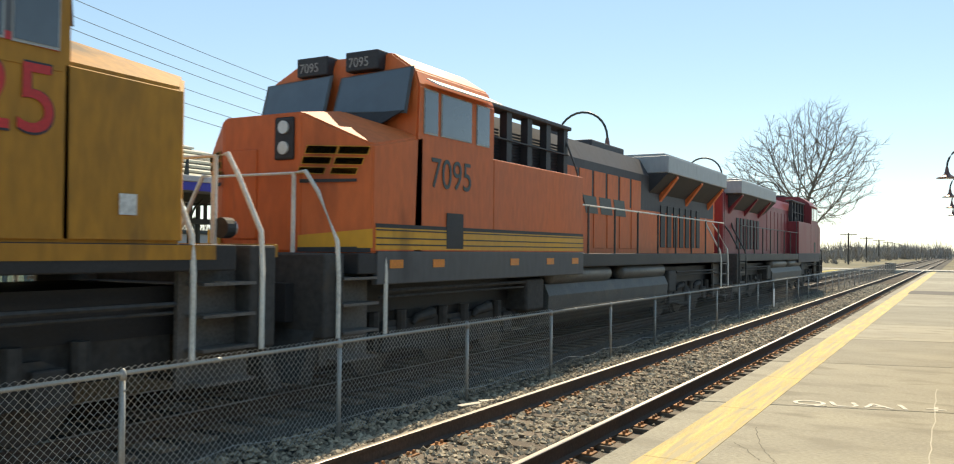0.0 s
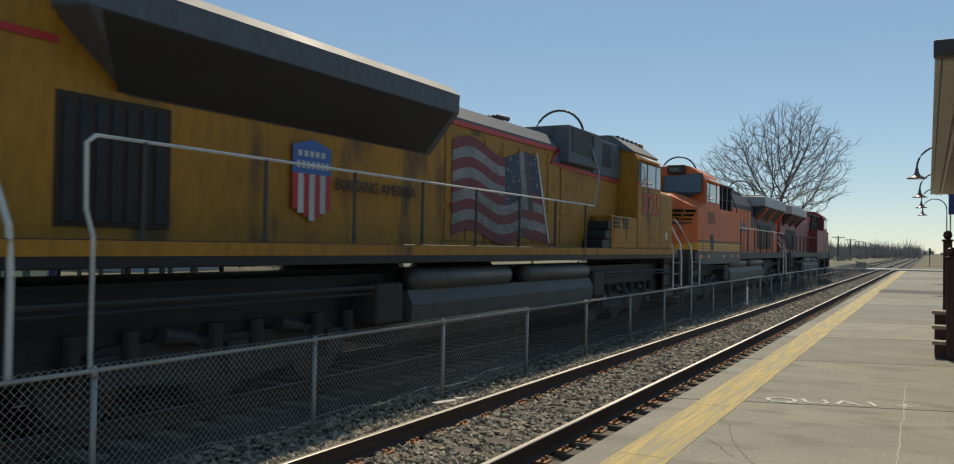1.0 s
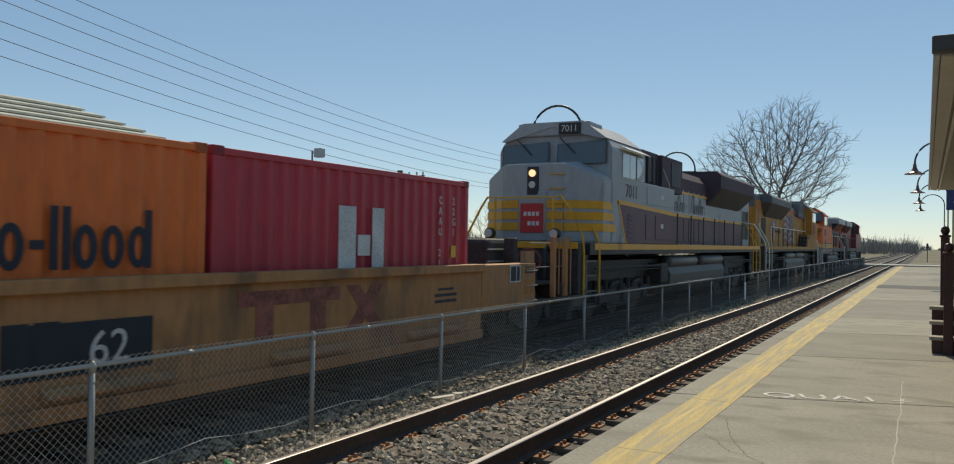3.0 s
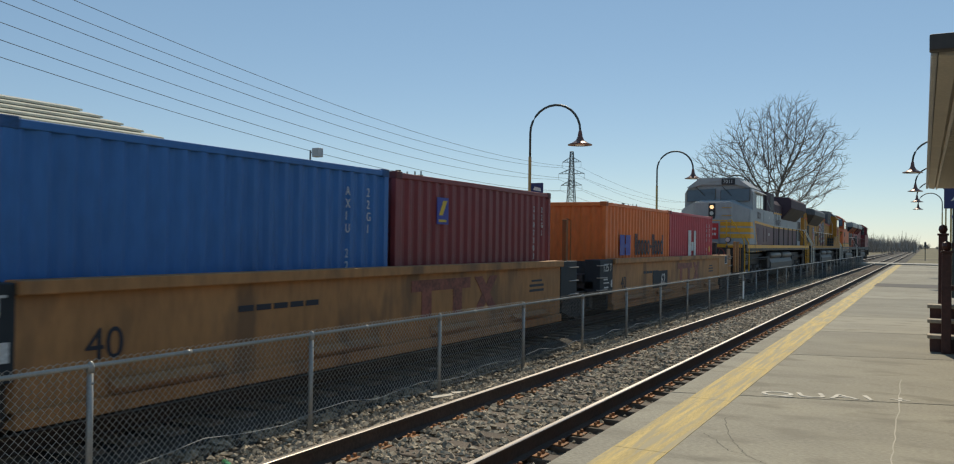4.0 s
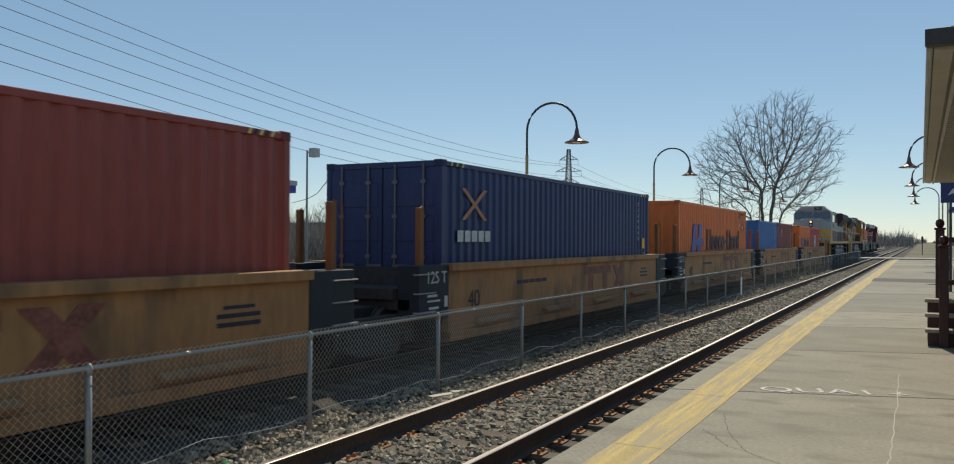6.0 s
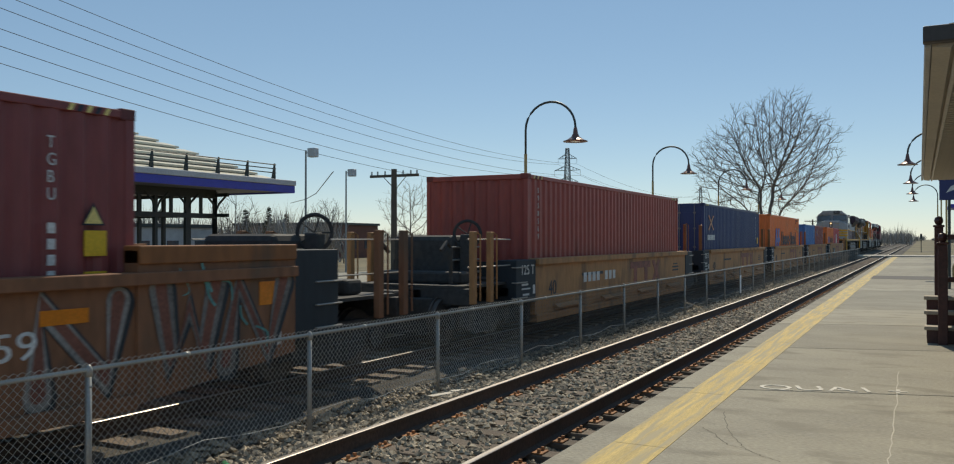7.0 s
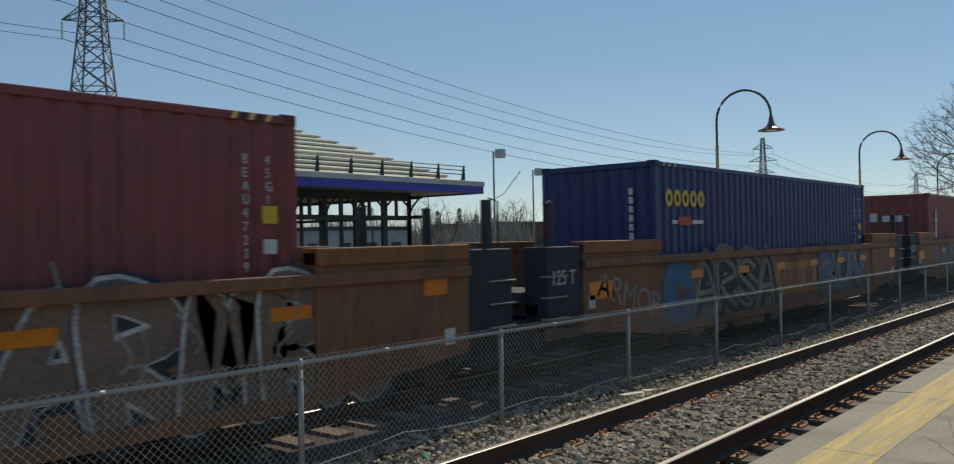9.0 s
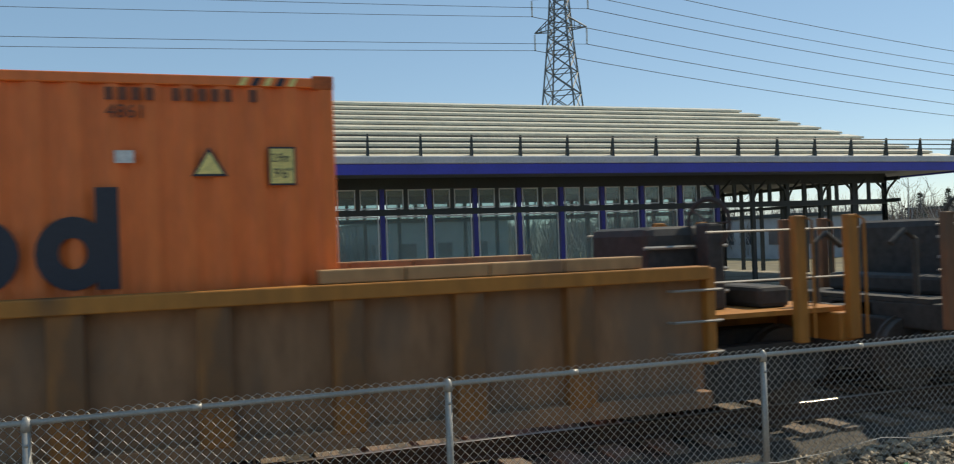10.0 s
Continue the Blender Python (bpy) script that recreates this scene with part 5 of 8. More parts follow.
def loco_under(t, front, rear, trucks, tank, sill_mat, stripe, sill=(1.42, 1.83)):
    bm = B()
    box(bm, -1.0, 1.0, rear + 0.4, front - 0.4, 0.95, sill[0] + 0.02)
    box(bm, -1.53, 1.53, rear + 0.9, front - 1.2, sill[1] - 0.28, sill[1], 0.015)
    fr = part("underframe", bm, sill_mat, t)
    if stripe:
        bm = B()
        for side in (-1, 1):
            box(bm, *sorted((side * 1.531, side * 1.538)), rear + 0.9, front - 1.5, sill[1] - 0.16, sill[1] - 0.01)
        part("sill_stripe", bm, stripe, fr)
    bm = B()
    y0, y1 = tank
    prism(bm, [(-1.35, 1.22), (1.35, 1.22), (1.45, 1.0), (1.42, 0.62), (1.05, 0.36), (-1.05, 0.36), (-1.42, 0.62), (-1.45, 1.0)], y0, y1)
    part("fuel_tank", bm, TANK, t, "grey fuel tank")
    for side in (-1, 1):
        for k, (ya, yb) in enumerate(((y1 + 0.15, y1 + 0.9), (y0 - 0.9, y0 - 0.2))):
            bm = B()
            box(bm, *sorted((side * 0.9, side * 1.42)), ya, yb, 0.75, 1.35, 0.05)
            part("battery_box", bm, DARK, t)
        half_way = (y0 + y1) / 2
        for ya, yb in ((y0 + 0.15, half_way - 0.35), (half_way + 0.35, y1 - 0.15)):
            bm = B()
            lathe(bm, [(0.001, 0.0), (0.15, 0.03), (0.19, 0.10), (0.19, yb - ya - 0.10), (0.15, yb - ya - 0.03), (0.001, yb - ya)], sides=16)
            rs = part("air_reservoir", bm, RESERVOIR, t, "grey air reservoir", smooth=True)
            rs.matrix_local = pose(side * 1.26, ya, 1.38, -90, 0, 0)
        # plain sheet added below the frame to keep light from showing through
        bm = B()
        box(bm, *sorted((side * 0.9, side * 0.98)), rear + 1.2, front - 1.6, 0.55, sill[0], 0.01)
        part("side_sill", bm, DARK, t)
        for ya, yb, zz in ((rear + 1.9, y0 - 0.95, 1.30), (y1 + 0.95, front - 1.9, 1.30)):
            bm = B()
            tube(bm, [(side * 1.40, ya, zz), (side * 1.40, yb, zz)], 0.03, 6)
            tube(bm, [(side * 1.36, ya, zz - 0.09), (side * 1.36, yb, zz - 0.09)], 0.02, 6)
            part("pipe", bm, DARK, t)
    for y in trucks:
        bogie(t, y, (-1.85, 0, 1.85), 0.53)
    for e, yy in ((1, front), (-1, rear)):
        bm = B()
        box(bm, -1.5, 1.5, *sorted((yy - e * 0.55, yy - e * 0.95)), 0.75, sill[1], 0.03)
        prism(bm, [(yy - e * 0.5, 0.18), (yy - e * 0.25, 0.22), (yy - e * 0.55, 0.85), (yy - e * 0.7, 0.85)], -1.35, 1.35, "x")
        box(bm, -0.45, 0.45, *sorted((yy - e * 0.2, yy - e * 0.6)), 0.72, 1.1, 0.04)
        pl = part("pilot", bm, DARK, t, "dark pilot plate with plough")
        bm = B()
        box(bm, -0.11, 0.11, *sorted((yy + e * 0.1, yy - e * 0.4)), 0.78, 1.02, 0.03)
        box(bm, -0.2, 0.2, *sorted((yy + e * 0.25, yy + e * 0.02)), 0.74, 1.06, 0.05)
        part("coupler", bm, DARK, pl)
        bm = B()
        for side in (-1, 1):
            for x in (0.35, 0.5):
                tube(bm, [(side * x, yy - e * 0.5, 1.15), (side * (x + 0.05), yy - e * 0.25, 0.75), (side * (x + 0.1), yy - e * 0.1, 0.55), (side * (x + 0.1), yy + e * 0.05, 0.6)], 0.022, 6)
        part("air_hose", bm, DARK, pl)
        for side in (-1, 1):
            bm = B()
            ya, yb = sorted((yy - e * 0.75, yy - e * 1.75))
            for z in (0.42, 0.78, 1.14, 1.48):
                box(bm, *sorted((side * 1.22, side * 1.54)), ya + 0.1, yb - 0.15, z, z + 0.035)
            box(bm, *sorted((side * 1.2, side * 1.26)), ya, yb, 0.38, sill[1] - 0.1)
            part("steps", bm, mat("step_steel", (0.14, 0.13, 0.12), 0.6, 0.3, vary=0.3), t)
    return fr


def end_rails(t, m, front, rear, sill, nose_y, hood_y):
    """Hand rails that slope from the end platforms down beside the steps."""
    for e, yy, inner in ((1, front, nose_y), (-1, rear, hood_y)):
        for side in (-1, 1):
            bm = B()
            a, b = yy - e * 0.80, yy - e * 1.80
            tube(bm, [(side * 0.75, a, sill), (side * 0.75, a, sill + 1.05), (side * 0.95, a, sill + 1.07), (side * 1.15, a - e * 0.02, sill + 0.8), (side * 1.5, a, sill + 0.15), (side * 1.53, a, sill - 0.3), (side * 1.53, a, 0.75)], 0.030, 8)
            part("end_rail", bm, m, t)
            bm = B()
            tube(bm, [(side * 1.0, b, sill + 1.15), (side * 1.05, b, sill + 0.95), (side * 1.5, b, sill + 0.10), (side * 1.54, b, sill - 0.3), (side * 1.54, b, 0.7)], 0.030, 8)
            part("step_rail", bm, m, t)
        bm = B()
        tube(bm, [(-0.75, yy - e * 0.80, sill + 1.05), (0.75, yy - e * 0.80, sill + 1.05)], 0.02, 6)
        part("end_rail", bm, m, t)


def ditch_lights(t, yy, e, lit, z):
    for side in (-1, 1):
        bm = B()
        disc(bm, (side * 0.84, yy - e * 0.72, z), 0.125, 0.14, "y", 16)
        d = part("ditch_light", bm, DARK, t)
        bm = B()
        disc(bm, (side * 0.84, yy - e * 0.66 + (0.02 * e), z), 0.10, 0.06, "y", 16)
        part("lens", bm, LAMP_ON if lit else LAMP_OFF, d)


def emd(s, turned, label, upper, lower, roof, split, stripe, sill_mat, rail_mat, lit, nose_upper, number, low_cab=False, cab_top=None, D=0.0):
    """Six-axle locomotive with a wide nose, flared radiators at the tail; nose towards +y. D lengthens the cab."""
    t = ride(thing("locomotive", label, "locomotive", "locomotives"), s, turned)
    F, R, SILL = 12.3, -12.25, 1.92
    loco_under(t, F, R, (7.35, -7.35), (-4.0, 3.85), sill_mat, stripe, (1.45, 1.92))
    # nose
    bm = B()
    ring = [(-1.54, 9.0 + D), (-1.54, 10.33), (-0.80, 10.98), (0.80, 10.98), (1.54, 10.33), (1.54, 9.0 + D)]
    tops = [3.52, 3.50, 3.80, 3.80, 3.50, 3.52]
    lo = [bm.verts.new((x, y, SILL)) for x, y in ring]
    hi = [bm.verts.new((x, y, z)) for (x, y), z in zip(ring, tops)]
    mid = [bm.verts.new((-0.75, 9.35 + D * 0.85, 3.95)), bm.verts.new((0.75, 9.35 + D * 0.85, 3.95))]
    for i in range(5):
        bm.faces.new((lo[i], lo[i + 1], hi[i + 1], hi[i]))
    bm.faces.new((hi[2], hi[3], mid[1], mid[0]))
    bm.faces.new((hi[1], hi[2], mid[0], hi[0]))
    bm.faces.new((hi[4], mid[1], hi[3]))
    bm.faces.new((hi[4], hi[5], mid[1]))
    bm.faces.new((hi[5], hi[0], mid[0], mid[1]))
    bm.faces.new((lo[5], lo[0], hi[0], hi[5]))
    bm.faces.new(lo)
    bmesh.ops.bevel(bm, geom=bm.edges[:], offset=0.035, segments=2, affect="EDGES")
    nose = part("nose", bm, nose_upper, t)
    # nose door, grab irons, headlights
    bm = B()
    box(bm, -0.36, 0.36, 10.97, 11.01, 1.95, 3.15, 0.02)
    door = part("nose_door", bm, nose_upper, nose)
    bm = B()
    box(bm, -0.15, 0.15, 10.95, 11.02, 3.05, 3.74, 0.03)
    hl = part("headlight_box", bm, GRILLE, nose)
    for k, z in enumerate((3.58, 3.30)):
        bm = B()
        disc(bm, (0, 11.035, z), 0.085, 0.03, "y", 18)
        part("headlight", bm, LAMP_ON if lit and k == 0 else LAMP_OFF, hl)
    bm = B()
    for z in (2.85, 3.2, 3.55):
        tube(bm, [(-0.45, 11.0, z), (-0.45, 11.06, z), (-0.85, 11.0, z), (-0.85, 10.95, z)], 0.014, 5)
    part("grab_iron", bm, rail_mat, nose)
    # cab
    bm = B()
    prism(bm, [(-1.54, SILL), (1.54, SILL), (1.54, 4.28), (1.42, 4.50), (0.80, 4.95), (-0.80, 4.95), (-1.42, 4.50), (-1.54, 4.28)], 6.9, 9.12 + D)
    for v in bm.verts:
        if v.co.y > 9.0 + D and v.co.z > 4.0:
            v.co.y -= (v.co.z - 4.0) * 0.10
    bmesh.ops.bevel(bm, geom=[e for e in bm.edges], offset=0.03, segments=2, affect="EDGES")
    cab = part("cab", bm, upper, t)
    bm = B()
    prism(bm, [(-1.43, 4.52), (-0.82, 4.97), (0.82, 4.97), (1.43, 4.52), (1.33, 4.50), (0, 4.85), (-1.33, 4.50)], 6.85, 9.22 + D)
    box(bm, -0.6, 0.6, 7.2, 8.4, 4.96, 5.04, 0.03)
    for k in range(5):
        box(bm, 0.5, 0.9, 7.1 + k * 0.4, 7.25 + k * 0.4, 4.90, 4.99)
    part("cab_roof", bm, cab_top or roof, cab)
    for a, b in ((0.14, 1.40), (-1.40, -0.14)):
        pane(cab, "windshield", [(b, 9.165 + D, 3.89), (a, 9.165 + D, 3.91), (a, 9.125 + D, 4.47), (b, 9.125 + D, 4.40)], frame=HANDRAIL_D, grow=0.03)
    bm = B()
    for a in (0.1, -1.1):
        tube(bm, [(a + 0.9, 9.20 + D, 4.58), (a + 0.5, 9.22 + D, 4.16)], 0.018, 5)
    part("wiper", bm, HANDRAIL_D, cab)
    nb = []
    bm = B()
    box(bm, -0.98, 0.98, 8.85, 9.18 + D, 4.63, 4.97, 0.04)
    part("brow", bm, cab_top or upper, cab)
    for x0 in (-0.78,):
        bm = B()
        box(bm, x0, x0 + 0.62, 9.05, 9.235 + D, 4.65, 4.94, 0.03)
        b_ = part("number_board", bm, GRILLE, cab, "black number board")
        lettering("digits", number, 0.17, WHITETEXT, b_, pose(x0 + 0.54, 9.238 + D, 4.715, 90, 0, 180), 0.95)
    for side in (-1, 1):
        w0 = 1.542
        for ya, yb in ((8.55, 8.95), (7.75, 8.45), (7.15, 7.62)) if D == 0 else ((8.35, 8.90), (7.85, 8.31), (7.15, 7.70)):
            pane(cab, "side_window", mirror([(w0, ya, 3.62), (w0, yb, 3.62), (w0, yb, 4.22), (w0, ya, 4.22)], side), frame=STEEL, grow=0.03)
        bm = B()
        slab(bm, mirror([(1.50, 7.05, 4.40), (1.72, 7.05, 4.29), (1.72, 9.0, 4.29), (1.50, 9.0, 4.40)], side), 0.02)
        part("sun_shade", bm, mat("bright_awning", (0.62, 0.62, 0.60), 0.35, 0.4), cab, "pale sheet-metal awning over the side windows")
        bm = B()
        box(bm, *sorted((side * 1.54, side * 1.548)), 7.0, 9.0, 3.42, 3.46)
        part("belt_strip", bm, upper, cab)
    # side cabinet behind the cab
    cy, ct = (4.9, 2.73) if low_cab else (3.8, split)
    bm = B()
    box(bm, -1.53, 1.53, cy, 6.9, SILL, ct, 0.02)
    cl = part("side_cabinet", bm, lower, t)
    if low_cab:
        for side in (-1, 1):
            for k in range(3):
                bm = B()
                box(bm, *sorted((side * 1.0, side * 1.5)), 4.30 + 0.2 * k, 4.895, SILL + 0.23 * k, SILL + 0.20 + 0.23 * k)
                part("walkway_step", bm, GRILLE, cl)
    else:
        bm = B()
        box(bm, -1.53, 1.53, 3.8, 6.9, split + 0.002, 3.60, 0.02)
        part("side_cabinet", bm, upper, t)
    for side in (-1, 1):
        for y0, y1, z0, z1 in ((cy + 0.12, 5.85, 2.05, ct - 0.12), (5.98, 6.78, 2.05, ct - 0.12), (4.0, 6.7, split + 0.16, 3.5))[:2 if low_cab else 3]:
            bm = B()
            box(bm, *sorted((side * 1.531, side * 1.545)), y0, y1, z0, z1, 0.006)
            part("access_door", bm, lower if z0 < split else upper, cl)
        for k in range(6):
            bm = B()
            prism(bm, [(side * 1.544, 2.1 + k * 0.11), (side * 1.575, 2.1 + k * 0.11), (side * 1.544, 2.16 + k * 0.11)], 8.0, 8.4)
            part("louvre", bm, lower, cl)
    # engine hood, two bands of paint
    bm = B()
    prism(bm, [(-0.98, SILL), (0.98, SILL), (0.98, split), (-0.98, split)], -10.9, 6.85 if low_cab else 3.8)
    part("hood", bm, lower, t)
    bm = B()
    prism(bm, [(-0.98, split + 0.001), (0.98, split + 0.001), (0.98, 4.20), (0.75, 4.46), (-0.75, 4.46), (-0.98, 4.20)], -10.9, 6.85)
    hood = part("hood", bm, upper, t)
    bm = B()
    prism(bm, [(-0.987, 4.195), (0.987, 4.195), (0.757, 4.468), (-0.757, 4.468)], -2.8, 6.84)
    part("hood_roof", bm, roof, hood)
    me = B()
    box(me, 0.981, 1.0, -0.33, 0.33, SILL + 0.08, split - 0.05, 0.008)
    low_door = mesh_of(me, lower)
    me = B()
    box(me, 0.981, 1.0, -0.33, 0.33, split + 0.06, 3.95, 0.008)
    box(me, 1.0, 1.012, -0.03, 0.03, 3.2, 3.34)
    for z in (split + 0.2, 3.7):
        box(me, 1.0, 1.01, 0.25, 0.33, z, z + 0.1)
    high_door = mesh_of(me, upper)
    for k in range(8):
        y = 3.2 - k * 0.74
        for r_ in (0, 180):
            shared("hood_door", low_door, hood, pose(0, y if r_ == 0 else y, 0, 0, 0, r_) if r_ == 0 else pose(0, y, 0, 0, 0, 180))
            shared("hood_door", high_door, hood, pose(0, y, 0, 0, 0, r_))
    # blower and inverter housing high behind the cab
    bm = B()
    if low_cab:
        box(bm, -1.22, 1.22, 2.78, 4.8, 3.84, 4.70, 0.03)
        box(bm, -1.05, 1.05, 4.8, 6.9, 3.76, 4.68, 0.03)
    else:
        box(bm, -1.28, 1.28, 1.9, 4.3, 3.55, 4.64, 0.03)
        box(bm, -1.15, 1.15, 4.3, 6.9, 3.62, 4.66, 0.03)
    bl = part("blower_housing", bm, roof, t)
    for side in (-1, 1):
        for q in ((1.052, 1.06, 5.5, 6.1, 4.0, 4.6), (1.222, 1.235, 2.98, 4.2, 4.1, 4.66), (1.222, 1.25, 4.3, 4.76, 4.0, 4.62)) if low_cab else ((1.152, 1.175, 4.75, 5.55, 3.75, 4.5), (1.152, 1.175, 5.75, 6.6, 3.75, 4.5), (1.282, 1.30, 2.2, 3.3, 3.75, 4.5)):
            bm = B()
            box(bm, *sorted((side * q[0], side * q[1])), *q[2:])
            part("intake", bm, roof if q[3] == 4.76 else GRILLE, bl)
        for k in range(0 if low_cab else 5):
            bm = B()
            tube(bm, [(side * 1.19, 4.5 + k * 0.5, 3.6), (side * 1.19, 4.5 + k * 0.5, 4.5)], 0.025, 5)
            part("bar", bm, HANDRAIL_D, bl)
    # radiators
    E = 0.0 if low_cab else 0.17
    bm = B()
    prism(bm, [(-0.97, 3.42), (0.97, 3.42), (1.53, 4.10), (1.54, 4.40 + E), (1.36, 4.55 + E), (-1.36, 4.55 + E), (-1.54, 4.40 + E), (-1.53, 4.10)], -9.75, -2.8)
    for v in bm.verts:
        if v.co.y < -9 and v.co.z < 3.6:
            v.co.y += 0.9
    rad = part("radiator", bm, roof, t, "flared radiator housing with sloping mesh underside")
    for side in (-1, 1):
        bm = B()
        slab(bm, mirror([(1.005, -9.0, 3.45), (1.005, -3.0, 3.45), (1.535, -3.0, 4.08), (1.535, -9.6, 4.08)], side), 0.006)
        part("radiator_mesh", bm, GRILLE, rad)
    bm = B()
    for y in (-8.6, -6.9, -5.2, -3.7):
        disc(bm, (0, y, 4.57 + E), 0.62, 0.08, "z", 24)
    part("radiator_fan", bm, GRILLE, rad)
    bm = B()
    box(bm, -0.45, 0.45, -1.9, 0.2, 4.38, 4.52, 0.03)
    box(bm, -0.3, 0.3, 0.5, 1.6, 4.38, 4.5, 0.03)
    part("exhaust", bm, GRILLE, t)
    # tail
    bm = B()
    prism(bm, [(-1.0, SILL), (1.0, SILL), (1.0, 4.1 + E), (0.7, 4.45 + E), (-0.7, 4.45 + E), (-1.0, 4.1 + E)], -11.25 - E, -9.7)
    tail = part("hood_end", bm, upper, t)
    bm = B()
    box(bm, -0.95 - E * 0.5, 0.95 + E * 0.5, -11.27 - E, -9.72, 3.85 + E, 4.46 + E, 0.04)
    part("hood_end_top", bm, roof, tail)
    for side in (-1, 1):
        bm = B()
        disc(bm, (side * 0.35, -11.29 - E, 3.75), 0.11, 0.05, "y", 16)
        part("tail_lamp", bm, LAMP_ON if low_cab else LAMP_OFF, tail)
        for k in range(7 if low_cab else 0):
            bm = B()
            box(bm, *sorted((side * 1.001, side * 1.02)), -9.62 + k * 0.185, -9.50 + k * 0.185, 2.1, 3.30)
            part("louvre", bm, GRILLE, tail)
        bm = B()
        if low_cab:
            box(bm, *sorted((side * 1.0005, side * 1.006)), -9.70, -8.30, 2.05, 3.36)
        else:
            box(bm, *sorted((side * 1.0005, side * 1.012)), -10.62, -9.92, 2.2, 3.48)
        if not low_cab:
            part("louvre_recess", bm, GRILLE, tail)
            bm = B()
            box(bm, *sorted((side * 1.0005, side * 1.012)), -11.2, -10.68, 2.2, 3.48)
        part("louvre_recess", bm, mat("dark_recess", (0.05, 0.032, 0.02), 0.8), tail)
    bm = B()
    disc(bm, (0, -0.9, 4.7), 0.05, 0.3, "y", 8)
    for k in range(3):
        tube(bm, [(0.3 + k * 0.1, 0.6, 4.62), (0.3 + k * 0.1, 1.0 + k * 0.05, 4.62)], 0.03, 8, 0.06)
    part("horn", bm, HANDRAIL_D, t)
    for side in (-1, 1):
        fence_rail(t, HANDRAIL_W if rail_mat is HANDRAIL_W else STEEL, side * 1.48, [3.75] + [3.2 - k * 1.75 for k in range(8)] + [-9.62], 2.90, SILL)
        bm = B()
        tube(bm, [(side * 1.48, -9.60, 2.90), (side * 1.5, -9.72, 2.82), (side * 1.5, -9.71, 2.2), (side * 1.54, -9.66, 1.95), (side * 1.54, -9.66, 0.7)], 0.022, 6)
        part("corner_rail", bm, rail_mat, t)
        bm = B()
        tube(bm, [(side * 1.2, 4.2, 4.4), (side * 1.45, 4.15, 3.75), (side * 1.48, 3.75, 2.86)], 0.018, 6)
        part("hand_rail", bm, STEEL, t)
    end_rails(t, rail_mat, F, R, SILL, 11.0, -11.2)
    if stripe:
        bm = B()
        box(bm, -1.48, 1.48, F - 0.56, F - 0.50, SILL - 0.14, SILL + 0.015, 0.01)
        part("end_sill_stripe", bm, stripe, t, "painted front sill")
    ditch_lights(t, F, 1, False, 2.12)
    return t


def side_paint(t, name, material, side, x, quads, label=""):
    """Painted shapes on a side: lists of (y, z) corners."""
    bm = B()
    for q in quads:
        slab(bm, mirror([(x, y, z) for y, z in q], side), 0.004)
    return part(name, bm, material, t, label)


# grey, maroon and yellow locomotive, cab towards the camera
CPGREY = paint("loco_grey", (0.34, 0.355, 0.365), 0.6, 0.14)
CPMAROON = paint("loco_maroon", (0.125, 0.055, 0.070), 0.6, 0.2)
CPROOF = paint("loco_dark_maroon", (0.062, 0.036, 0.048), 0.75, 0.2)
SCRIPT = mat("faded_script_paint", (0.13, 0.115, 0.12), 0.6, vary=0.4, stain=4)
CPYELLOW = paint("loco_yellow", (0.70, 0.33, 0.02), 0.5, 0.15)
cp = emd(-29.3, True, "grey, maroon and yellow diesel locomotive with lit headlight", CPGREY, CPMAROON, CPROOF, 2.86, CPYELLOW,
         mat("loco_black_frame", (0.02, 0.02, 0.022), 0.6, vary=0.3), HANDRAIL_Y, True, CPGREY, "7011", cab_top=CPGREY, D=0.62)
